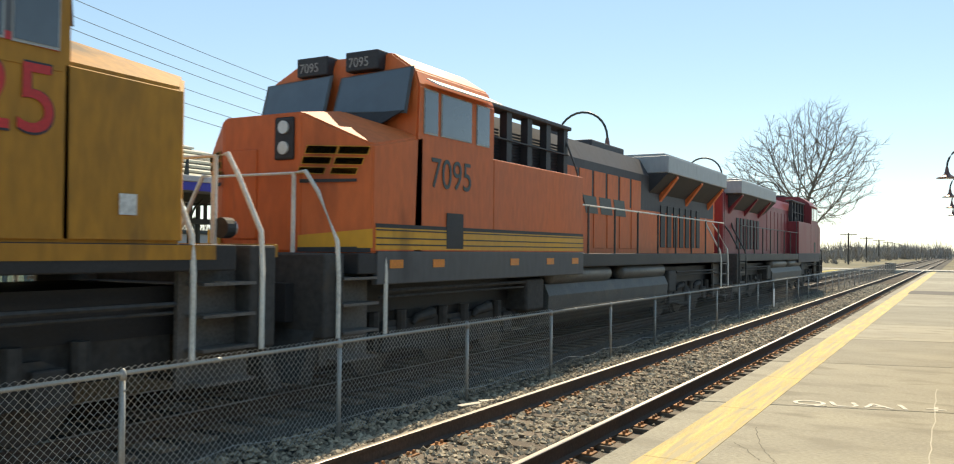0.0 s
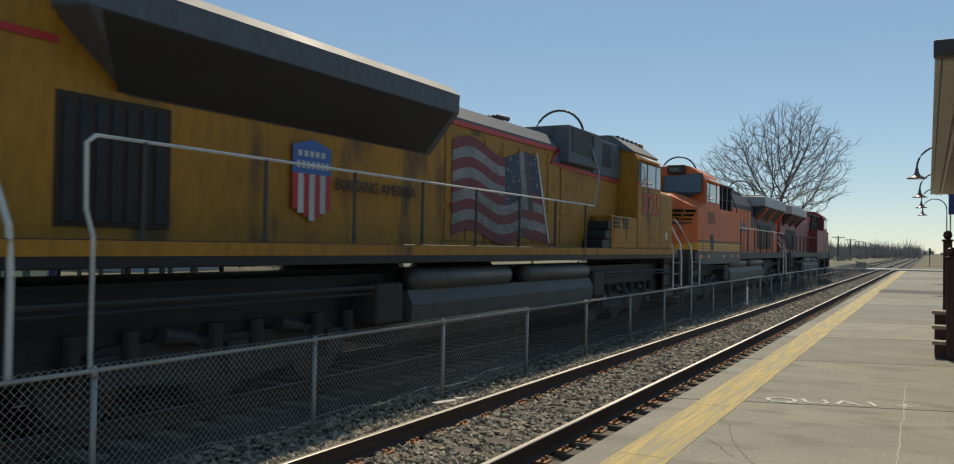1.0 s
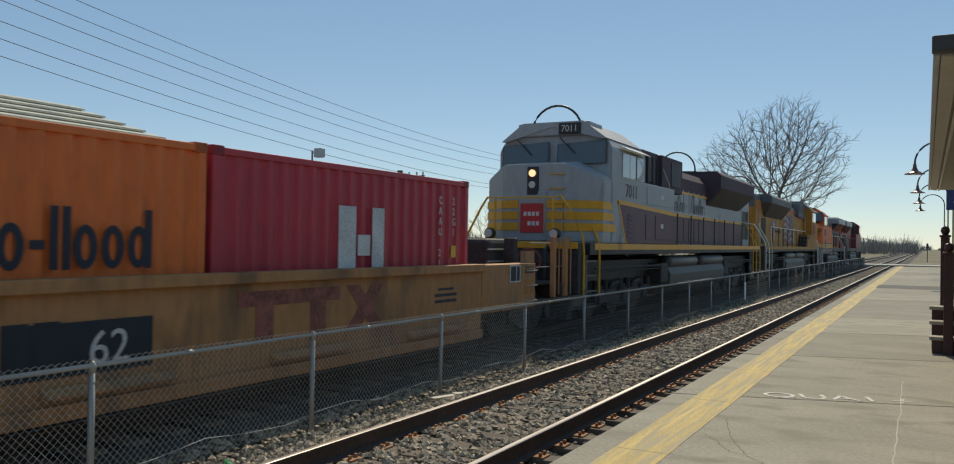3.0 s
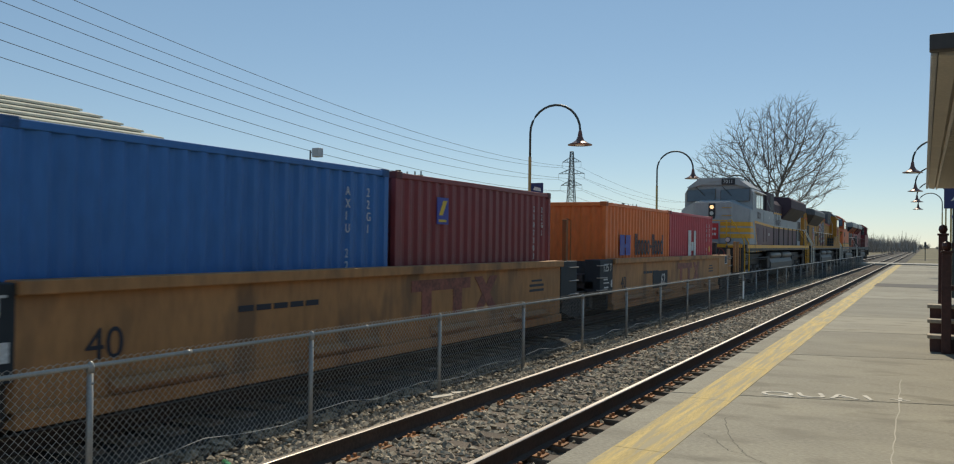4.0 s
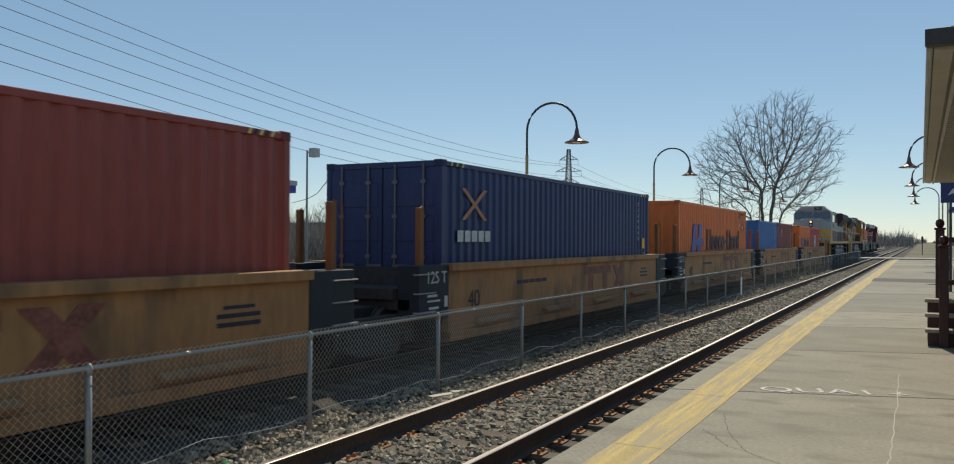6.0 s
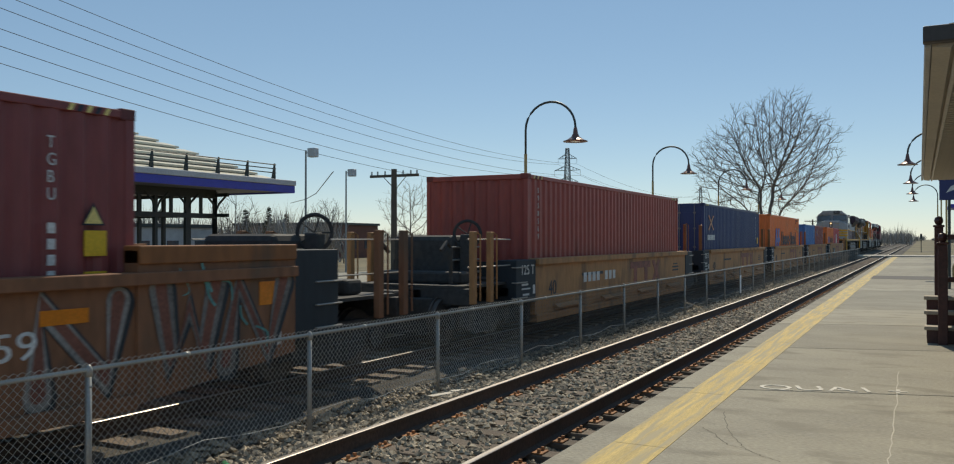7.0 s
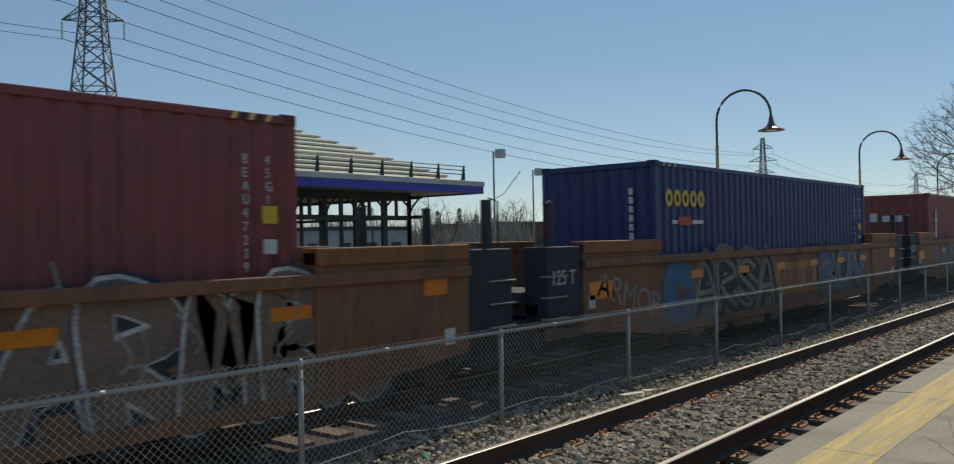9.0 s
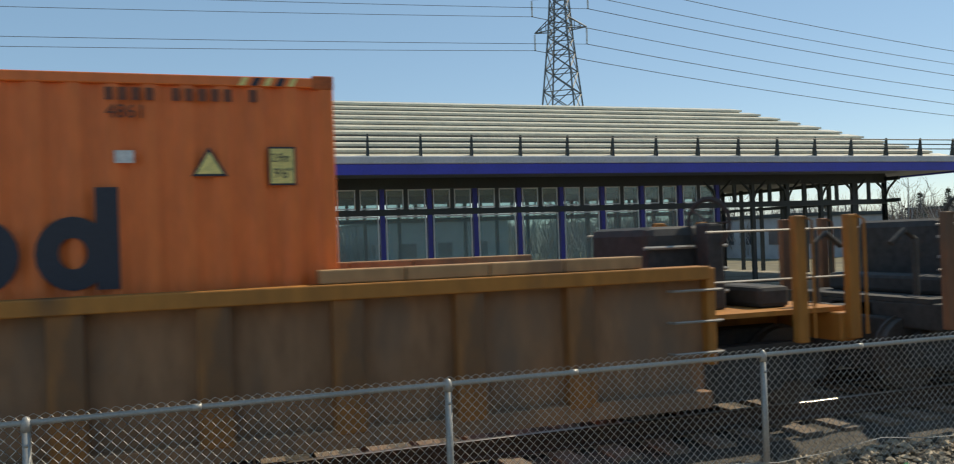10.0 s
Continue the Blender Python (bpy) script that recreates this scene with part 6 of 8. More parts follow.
for side in (-1, 1):
    side_paint(cp, "stripe", CPYELLOW, side, 1.545, [[(3.8, 2.78), (9.25, 2.92), (9.25, 3.03), (3.8, 2.89)], [(8.50, 1.93), (8.60, 1.93), (9.25, 2.98), (9.13, 2.98)]], "yellow stripe")
    side_paint(cp, "maroon_panel", CPMAROON, side, 1.543, [[(6.9, 1.93), (8.52, 1.93), (9.13, 2.92), (6.9, 2.86)]], "maroon lower panel")
    side_paint(cp, "hood_stripe", CPYELLOW, side, 1.003, [[(-9.85, 2.86), (3.8, 2.86), (3.8, 2.97), (-9.85, 2.97)]], "yellow stripe")
    side_paint(cp, "nose_stripe", CPYELLOW, side, 1.545, [[(9.60 - k * 0.14, 2.74 - k * 0.27), (10.31, 2.74 - k * 0.27), (10.31, 2.93 - k * 0.27), (9.71 - k * 0.14, 2.93 - k * 0.27)] for k in range(3)], "yellow stripes")
    bm = B()
    for k in range(3):
        z = 2.74 - k * 0.27
        slab(bm, mirror([(1.56, 10.33, z), (0.82, 10.99, z), (0.82, 10.99, z + 0.19), (1.56, 10.33, z + 0.19)], side), 0.004)
        slab(bm, mirror([(0.80, 11.0, z), (0.37, 11.0, z), (0.37, 11.0, z + 0.19), (0.80, 11.0, z + 0.19)], side), 0.004)
    part("nose_stripe", bm, CPYELLOW, cp, "yellow nose stripes")
    side_paint(cp, "upper_band", CPROOF, side, 1.004, [[(-2.8, 3.74), (6.84, 3.74), (6.84, 4.19), (-2.8, 4.19)]], "dark maroon upper band")
    side_paint(cp, "hood_stripe", CPYELLOW, side, 1.010, [[(-2.8, 3.66), (6.84, 3.66), (6.84, 3.74), (-2.8, 3.74)]], "yellow stripe")
    # script on the hood as plain running loops
    for first, last, tall in ((2.85, 0.55, 0.62), (-0.35, -2.35, 0.62)):
        n = 90
        for j, (p0, p1) in enumerate(((0.0, 0.2), (0.16, 1.0))):
            bm = B()
            path = []
            for k in range(n + 1):
                f = p0 + (p1 - p0) * k / n
                lift = tall * (1.0 if j == 0 else 0.46 + (0.35 if 0.62 < f < 0.76 else 0.0))
                a = f * (math.tau * 7 if j else math.tau * 5.5)
                lean = 0.28 * lift * (0.5 - 0.5 * math.cos(a))
                along = first + (last - first) * f + (0.10 * math.sin(a) - lean) * (1 if side < 0 else -1)
                path.append((along if side < 0 else first + last - along, 3.05 + lift * (0.5 - 0.5 * math.cos(a))))
            stroke(bm, path, 0.075 if j == 0 else 0.06, side * (1.0205 + 0.002 * j))
            part("script_mark", bm, SCRIPT, cp, "dark running script stroke")
for z in (2.38, 3.22):
    bm = B()
    slab(bm, mirror([(1.549, 5.08, z), (1.549, 5.34, z), (1.549, 5.34, z + 0.12), (1.549, 5.08, z + 0.12)], -1), 0.004)
    part("placard", bm, WHITETEXT, cp, "small white placard")
lettering("road_number", "7011", 0.36, mat("maroon_digits", (0.08, 0.03, 0.035), 0.5), cp, side_text(-1.549, 8.62, 3.12, True), 1.05, "dark road number")
bm = B()
box(bm, -0.30, 0.30, 11.03, 11.045, 2.15, 2.85, 0.004)
pl = part("nose_plate", bm, mat("red_plate", (0.55, 0.03, 0.03), 0.5), cp, "red shield plate on the nose door")
bm = B()
for z, n in ((2.55, 4), (2.32, 3)):
    for k in range(n):
        box(bm, -0.2 + k * 0.11, -0.12 + k * 0.11, 11.046, 11.05, z, z + 0.1)
part("plate_blocks", bm, WHITETEXT, pl)

# yellow and grey locomotive, cab away from the camera
UPYEL = paint("armour_yellow", (0.42, 0.185, 0.018), 0.65, 0.35, dirt=(0.085, 0.05, 0.02), dirt_at=0.55)
UPGREY = paint("harbour_grey", (0.105, 0.112, 0.125), 0.65, 0.25)
UPRED = mat("loco_red_line", (0.55, 0.03, 0.03), 0.5)
up = emd(-4.75, False, "yellow and grey diesel locomotive with flag and shield", UPYEL, UPYEL, UPGREY, 2.60, UPYEL,
         mat("loco_black_frame", (0.02, 0.02, 0.022)), HANDRAIL_W, False, UPYEL, "8725", True)
for side in (-1, 1):
    side_paint(up, "grey_band", UPGREY, side, 1.546, [[(6.92, 3.70), (8.96, 3.66), (8.96, 4.26), (6.92, 4.26)]])
    side_paint(up, "red_line", UPRED, side, 1.549, [[(6.92, 3.63), (8.96, 3.59), (8.96, 3.66), (6.92, 3.70)]], "red dividing line")
    side_paint(up, "grey_band", UPGREY, side, 1.003, [[(2.30, 3.83), (6.84, 3.74), (6.84, 3.80), (2.80, 4.19), (2.70, 4.19)], [(-2.7, 4.14), (2.66, 4.14), (2.72, 4.195), (-2.7, 4.195)]], "grey upper band")
    side_paint(up, "red_line", UPRED, side, 1.0075, [[(-2.7, 4.06), (2.62, 4.06), (2.74, 4.15), (-2.7, 4.15)], [(2.20, 3.76), (2.34, 3.80), (2.78, 4.14), (2.60, 4.12)], [(2.20, 3.75), (6.84, 3.66), (6.84, 3.74), (2.26, 3.83)]], "red dividing line")
    side_paint(up, "red_line", UPRED, side, 1.022, [[(-11.2, 3.80), (-9.7, 3.80), (-9.7, 3.87), (-11.2, 3.87)]])
lettering("number_outline", "8725", 0.66, BLACKTEXT, up, side_text(1.5478, 7.29, 2.84), 0.93)
lettering("road_number", "8725", 0.62, UPRED, up, side_text(1.5505, 7.31, 2.86), 0.97, "red road number")
plates("placard", [(9.60, 9.79, 2.19, 2.39)], WHITETEXT, up, 1.546, "white placard")
# waving flag on the hood
def flag_at(j, k):
    """A corner of the flag's cloth: columns along the hood, rows upward, drawn in towards the pole."""
    f = max(0.0, (j - 7) / 8)
    y = -2.1 + j * 0.262 - f * 0.62 * (k / 9 - 0.45)
    return (1.014, y, 2.08 + k * 0.19 + 0.13 * math.sin(j * 0.62) * (1 - 0.4 * f) - (0.10 * (9 - k) / 9 if j > 11 else 0))


bands = {}
for k in range(9):
    for j in range(15):
        tone = "red" if k % 2 == 0 else "white"
        if (j in (8, 9, 10) and k >= 4) or (j in (13, 14) and k >= 5):
            tone = "blue"
        elif j == 11 and k >= 3:
            tone = "white"
        elif j == 12 and k >= 3 or (j == 10 and k < 4 and k % 2 == 0):
            tone = "fold"
        key = (tone, k if tone in ("red", "white") and j < 11 else 20 + (j > 11))
        slab(bands.setdefault(key, B()), [flag_at(j, k), flag_at(j + 1, k), flag_at(j + 1, k + 1), flag_at(j, k + 1)], 0.004)
FLAGTONES = {"red": mat("flag_red", (0.20, 0.028, 0.032), 0.6, vary=0.4), "white": mat("flag_white", (0.25, 0.235, 0.225), 0.6, vary=0.5),
             "blue": mat("flag_blue", (0.025, 0.035, 0.07), 0.6, vary=0.3), "fold": mat("flag_shade", (0.075, 0.06, 0.06), 0.6, vary=0.4)}
fl = None
for (tone, k), bs in sorted(bands.items(), key=lambda it: it[0]):
    bmesh.ops.remove_doubles(bs, verts=bs.verts[:], dist=0.002)
    if fl is None:
        fl = part("flag_decal", bs, FLAGTONES[tone], up, "large waving striped flag")
    else:
        part("flag_stripe", bs, FLAGTONES[tone], fl)
rnd = random.Random(31)
for k in range(26):
    bs = B()
    j, q = (rnd.uniform(8.1, 10.8), rnd.uniform(4.2, 8.8)) if k < 16 else (rnd.uniform(13.1, 14.8), rnd.uniform(5.2, 8.8))
    p0 = Vector(flag_at(j, q))
    slab(bs, [(1.02, p0.y - 0.035, p0.z), (1.02, p0.y, p0.z - 0.035), (1.02, p0.y + 0.035, p0.z), (1.02, p0.y, p0.z + 0.035)], 0.002)
    part("star", bs, FLAGTONES["white"], fl)
bs = B()
slab(bs, [(1.014, 2.16, 2.0), (1.014, 2.24, 2.0), (1.014, 1.52, 3.92), (1.014, 1.45, 3.92)], 0.005)
part("flag_pole", bs, WHITETEXT, fl)
bm = B()
slab(bm, [(1.019, -6.3, 2.85), (1.019, -5.5, 2.85), (1.019, -5.5, 3.22), (1.019, -5.9, 3.32), (1.019, -6.3, 3.22)], 0.004)
sh = part("shield_decal", bm, mat("shield_blue", (0.05, 0.15, 0.42), 0.5), up, "blue, red and white shield")
bm, bw = B(), B()
for k in range(7):
    y = -6.3 + k * 0.114
    lo = 2.22 + abs(k - 3) * 0.05
    slab(bm if k % 2 == 0 else bw, [(1.019, y, lo), (1.019, y + 0.114, lo), (1.019, y + 0.114, 2.85), (1.019, y, 2.85)], 0.004)
part("shield_red", bm, UPRED, sh)
part("shield_white", bw, WHITETEXT, sh)
plates("shield_blocks", [(-6.2 + k * 0.12, -6.12 + k * 0.12, 3.08, 3.16) for k in range(5)] + [(-6.22 + k * 0.1, -6.16 + k * 0.1, 2.92, 3.02) for k in range(7)], WHITETEXT, sh, 1.024)
lettering("slogan", "BUILDING AMERICA", 0.17, BLACKTEXT, up, side_text(1.022, -5.4, 2.68), 1.0)
for k in range(2):
    for j in range(3):
        bm = B()
        box(bm, 1.546, 1.56, 5.0 + k * 0.7, 5.4 + k * 0.7, 2.42 + j * 0.1, 2.48 + j * 0.1)
        part("vent_slot", bm, GRILLE, up)


def ge(s, turned, label, body, low_band, band, roof, wing, rail_mat, number, number_mat, sill_mat, sill_low):
    """Six-axle locomotive with a tapered nose, tall cab and wide winged radiator; nose towards +y."""
    t = ride(thing("locomotive", label, "locomotive", "locomotives"), s, turned)
    F, R, SILL = 11.2, -11.15, 1.83
    loco_under(t, F, R, (6.9, -6.9), (-3.8, 3.9), sill_mat, None)
    bm = B()
    for side in (-1, 1):
        box(bm, *sorted((side * 1.44, side * 1.545)), 2.4, 9.6, 1.40, 1.86, 0.015)
    part("skirt", bm, sill_low, t, "grey side skirt")
    bm = B()
    ring = [(-1.54, 8.5), (-1.54, 9.72), (-0.72, 10.25), (0.72, 10.25), (1.54, 9.72), (1.54, 8.5)]
    lo = [bm.verts.new((x, y, SILL)) for x, y in ring]
    tops = [3.55, 3.30, 3.72, 3.72, 3.30, 3.55]
    hi = [bm.verts.new((x, y, z)) for (x, y), z in zip(ring, tops)]
    m0, m1 = bm.verts.new((-0.55, 9.15, 3.90)), bm.verts.new((0.55, 9.15, 3.90))
    for i in range(5):
        bm.faces.new((lo[i], lo[i + 1], hi[i + 1], hi[i]))
    bm.faces.new((hi[2], hi[3], m1, m0))
    bm.faces.new((hi[0], hi[1], m0))
    bm.faces.new((hi[1], hi[2], m0))
    bm.faces.new((hi[4], hi[5], m1))
    bm.faces.new((hi[3], hi[4], m1))
    bm.faces.new((hi[5], hi[0], m0, m1))
    bm.faces.new((lo[5], lo[0], hi[0], hi[5]))
    bm.faces.new(lo)
    bmesh.ops.bevel(bm, geom=bm.edges[:], offset=0.03, segments=2, affect="EDGES")
    nose = part("nose", bm, body, t)
    bm = B()
    box(bm, -0.62, -0.28, 10.24, 10.28, 3.08, 3.66, 0.03)
    hb = part("headlight_box", bm, GRILLE, nose)
    for z in (3.52, 3.24):
        bm = B()
        disc(bm, (-0.45, 10.29, z), 0.09, 0.03, "y", 16)
        part("headlight", bm, LAMP_OFF, hb)
    bm = B()
    box(bm, 0.05, 0.5, 10.24, 10.27, 2.0, 3.25, 0.02)
    part("nose_door", bm, body, nose)
    bm = B()
    prism(bm, [(-1.54, SILL), (1.54, SILL), (1.54, 4.30), (1.40, 4.56), (0.9, 4.88), (-0.9, 4.88), (-1.40, 4.56), (-1.54, 4.30)], 6.33, 8.75)
    for v in bm.verts:
        if v.co.y > 8.5 and v.co.z > 4.0:
            v.co.y -= (v.co.z - 4.0) * 0.35
    bmesh.ops.bevel(bm, geom=bm.edges[:], offset=0.03, segments=2, affect="EDGES")
    cab = part("cab", bm, body, t)
    for a, b in ((0.12, 1.40), (-1.40, -0.12)):
        lo_a, lo_b = (3.96, 3.88) if a > 0 else (3.88, 3.96)
        pane(cab, "windshield", [(b, 8.80, lo_b), (a, 8.80, lo_a), (a, 8.625, 4.56), (b, 8.625, 4.50)], frame=HANDRAIL_D, grow=0.05)
        bm = B()
        tip = 0.5 * (a + b)
        slab(bm, [(b, 8.80, 3.90), (tip, 8.86, 3.60), (a, 8.80, 3.90)], 0.03)
        part("cowl_patch", bm, GRILLE, cab, "black anti-glare patch under the windshield")
    for x0 in (-0.80, 0.18):
        bm = B()
        box(bm, x0, x0 + 0.62, 8.35, 8.66, 4.60, 4.90, 0.02)
        b_ = part("number_board", bm, GRILLE, cab, "black number board")
        lettering("digits", number, 0.15, mat("dim_digits", (0.3, 0.3, 0.28), 0.6), b_, pose(x0 + 0.56, 8.665, 4.66, 90, 0, 180), 0.95)
    bm = B()
    box(bm, -0.5, 0.1, 6.8, 7.6, 4.87, 5.02, 0.05)
    box(bm, 0.3, 0.6, 7.7, 8.2, 4.87, 4.95, 0.03)
    part("roof_unit", bm, roof, cab)
    for side in (-1, 1):
        w0 = 1.543
        for ya, yb in ((8.15, 8.50), (7.15, 8.02), (6.55, 6.95)):
            pane(cab, "side_window", mirror([(w0, ya, 3.62), (w0, yb, 3.62), (w0, yb, 4.24), (w0, ya, 4.24)], side), frame=STEEL, grow=0.03)
        bm = B()
        slab(bm, mirror([(1.50, 6.45, 4.42), (1.74, 6.45, 4.30), (1.74, 8.4, 4.30), (1.50, 8.4, 4.42)], side), 0.02)
        part("sun_shade", bm, mat("bright_awning", (0.62, 0.62, 0.60)), cab)
        bm = B()
        box(bm, *sorted((side * 1.541, side * 1.552)), 7.35, 7.85, 1.90, 2.45)
        part("step_recess", bm, GRILLE, t)
    # cabinet behind the cab
    bm = B()
    box(bm, -1.535, 1.535, 2.44, 6.33, SILL, 3.43, 0.02)
    part("side_cabinet", bm, body, t)
    if band:
        bm = B()
        for side in (-1, 1):
            box(bm, *sorted((side * 1.541, side * 1.549)), 2.45, 9.65, 1.88, 2.18)
        lb = part("band", bm, band, t, "yellow band with thin dark lines")
        for side in (-1, 1):
            for z, tall, x in ((1.94, 0.018, 1.55), (2.03, 0.018, 1.55), (2.14, 0.018, 1.55), (2.18, 0.055, 1.542)):
                bm = B()
                box(bm, *sorted((side * x, side * (x + 0.007))), 2.45, 9.65, z, z + tall)
                part("band_line", bm, GRILLE, lb)
            bm = B()
            slab(bm, mirror([(1.56, 9.74, 1.9), (0.72, 10.27, 1.9), (0.72, 10.27, 2.06), (1.56, 9.74, 2.16)], side), 0.004)
            part("nose_band", bm, band, lb)
            for y in (9.0, 7.9, 5.4, 3.9, 2.7):
                bm = B()
                box(bm, *sorted((side * 1.547, side * 1.552)), y, y + 0.32, 1.62, 1.74)
                part("reflector", bm, REFLECT, t)
    # hood
    bm = B()
    prism(bm, [(-1.0, SILL), (1.0, SILL), (1.0, 3.0), (-1.0, 3.0)], -10.4, 2.44)
    part("hood", bm, body, t)
    bm = B()
    prism(bm, [(-1.0, 3.001), (1.0, 3.001), (1.0, 3.95), (0.72, 4.42), (-0.72, 4.42), (-1.0, 3.95)], -10.4, 6.33)
    hood = part("hood_top", bm, low_band, t)
    me = B()
    box(me, 1.001, 1.018, -0.36, 0.36, 1.95, 3.75, 0.008)
    dm = mesh_of(me, body)
    for k in range(6):
        for r_ in (0, 180):
            shared("hood_door", dm, hood, pose(0, 1.9 - k * 0.86, 0, 0, 0, r_))
    me = B()
    for z in range(9):
        box(me, 1.001, 1.03, -0.35, 0.35, 3.35 + z * 0.06, 3.38 + z * 0.06)
    lm = mesh_of(me, GRILLE)
    for k in range(4):
        for r_ in (0, 180):
            shared("louvre", lm, hood, pose(0, 5.6 - k * 0.9, 0.25, 0, 0, r_))
    for side in (-1, 1):
        bm = B()
        for k in range(5):
            box(bm, *sorted((side * 1.05, side * 1.20)), 2.5 + k * 0.85, 2.7 + k * 0.85, 3.43, 4.45)
        tube(bm, [(side * 1.22, 2.5, 3.9), (side * 1.22, 6.2, 3.9)], 0.02, 5)
        part("equipment_bar", bm, GRILLE, hood)
        bm = B()
        box(bm, *sorted((side * 0.9, side * 1.25)), 2.4, 6.33, 4.42, 4.50, 0.02)
        part("roof_edge", bm, roof, hood)
        bm = B()
        for k in range(7):
            box(bm, *sorted((side * 1.002, side * 1.03)), -8.6 + k * 0.62, -8.2 + k * 0.62, 2.0, 3.2, 0.01)
        part("tall_vent", bm, GRILLE, hood)
    bm = B()
    prism(bm, [(-1.0, 3.5), (1.0, 3.5), (1.52, 4.02), (1.52, 4.0), (-1.52, 4.0), (-1.52, 4.02)][:3] + [(-1.52, 4.02)], -9.9, -3.5)
    wd = part("radiator_underside", bm, GRILLE, t)
    bm = B()
    box(bm, -1.54, 1.54, -10.1, -3.5, 4.03, 4.50, 0.03)
    box(bm, -1.4, 1.4, -10.0, -3.6, 4.50, 4.58, 0.02)
    rw = part("radiator_wing", bm, wing, t, "pale grey radiator wing")
    bm = B()
    for k in range(3):
        for side in (-1, 1):
            prism(bm, [(side * 1.0, 3.3), (side * 1.5, 3.95), (side * 1.5, 4.03), (side * 1.0, 4.03)], -9.8 + k * 2.6, -9.6 + k * 2.6)
    part("bracket", bm, body, rw)
    bm = B()
    box(bm, -0.6, 0.6, -2.6, -0.3, 4.40, 4.62, 0.04)
    disc(bm, (0, 1.2, 4.5), 0.45, 0.25, "z", 16)
    part("exhaust", bm, roof, t)
    bm = B()
    box(bm, -1.0, 1.0, -10.62, -10.4, SILL, 4.05, 0.05)
    part("hood_end", bm, body, t)
    for side in (-1, 1):
        fence_rail(t, rail_mat, side * 1.48, [2.5] + [2.0 - k * 1.6 for k in range(8)] + [-9.9], 2.86, SILL)
        bm = B()
        tube(bm, [(side * 1.1, 2.6, 4.45), (side * 1.4, 2.5, 3.6), (side * 1.48, 2.2, 2.86)], 0.02, 6)
        part("hand_rail", bm, HANDRAIL_D, t)
        if number_mat:
            lettering("road_number", number, 0.47, number_mat, t, side_text(side * 1.549, 6.55 if side > 0 else 8.32, 2.82, side < 0), 0.95, "dark road number")
    end_rails(t, rail_mat, F, R, SILL, 10.2, -10.6)
    ditch_lights(t, F, 1, False, 1.65)
    return t


BNOR = paint("loco_orange", (0.66, 0.14, 0.035), 0.6, 0.2)
BNBLK = paint("loco_black", (0.055, 0.05, 0.055), 0.65, 0.25)
BNGREY = paint("skirt_grey", (0.085, 0.087, 0.09), 0.6, 0.2)
WINGG = paint("wing_grey", (0.33, 0.34, 0.35), 0.5, 0.15)
bn = ge(18.5, True, "orange and black diesel locomotive with yellow band and white hand rails", BNOR, BNBLK, CPYELLOW, BNBLK, WINGG, HANDRAIL_W, "7095",
        mat("green_digits", (0.03, 0.05, 0.05), 0.5), mat("loco_black_frame", (0.02, 0.02, 0.022)), BNGREY)
def nose_at(f, z, side):
    """A point on the slanting nose cheek: f from the front edge (0) to the side edge (1)."""
    return (side * (0.72 + 0.82 * f), 10.285 - 0.53 * f, z)


for side in (-1, 1):     # nose mark as plain swept blocks
    for k in range(2):
        f0, f1, sl = 0.04 + k * 0.44, 0.42 + k * 0.44, 0.10
        for name, m, e, off in (("mark_edge", CPYELLOW, 0.008, 0.0), ("nose_mark", GRILLE, 0.0, 0.005)):
            bm = B()
            for za, zb, ga, gb in ((3.16, 3.26, f0 + 0.05, f1 + 0.08), (3.02, 3.11, f0, f1), (2.89, 2.97, f0 - 0.05, f1 - 0.08)):
                q = [nose_at(ga - e, za - e, side), nose_at(gb + e, za - e, side), nose_at(gb + e + sl * 0.3, zb + e, side), nose_at(ga - e + sl * 0.3, zb + e, side)]
                slab(bm, q if side > 0 else q[::-1], 0.006 + off)
            part(name, bm, m, bn, "black swept block mark")
    bm = B()
    q = [nose_at(0.02, 2.76, side), nose_at(0.80, 2.79, side), nose_at(0.80, 2.83, side), nose_at(0.02, 2.81, side)]
    slab(bm, q if side > 0 else q[::-1], 0.006)
    part("nose_line", bm, GRILLE, bn)
    bm = B()
    q = [nose_at(0.0, 1.84, side), nose_at(1.0, 1.84, side), nose_at(1.0, 1.92, side), nose_at(0.0, 1.90, side)]
    slab(bm, q if side > 0 else q[::-1], 0.006)
    part("nose_base", bm, GRILLE, bn)
bm = B()
for k in range(4):
    slab(bm, mirror([(1.022, -1.6 + k * 0.95, 2.75), (1.022, -0.85 + k * 0.95, 2.75), (1.022, -0.7 + k * 0.95, 3.15), (1.022, -1.45 + k * 0.95, 3.15)], -1), 0.005)
part("side_mark", bm, mat("faded_mark", (0.09, 0.10, 0.09), 0.6), bn, "dark block mark")
CPRED = paint("loco_red", (0.22, 0.022, 0.03), 0.5, 0.2)
rd = ge(40.95, False, "dark red diesel locomotive leading the train", CPRED, CPRED, None, BNBLK, WINGG, HANDRAIL_D, "8824", None,
        mat("loco_black_frame", (0.02, 0.02, 0.022)), BNBLK)

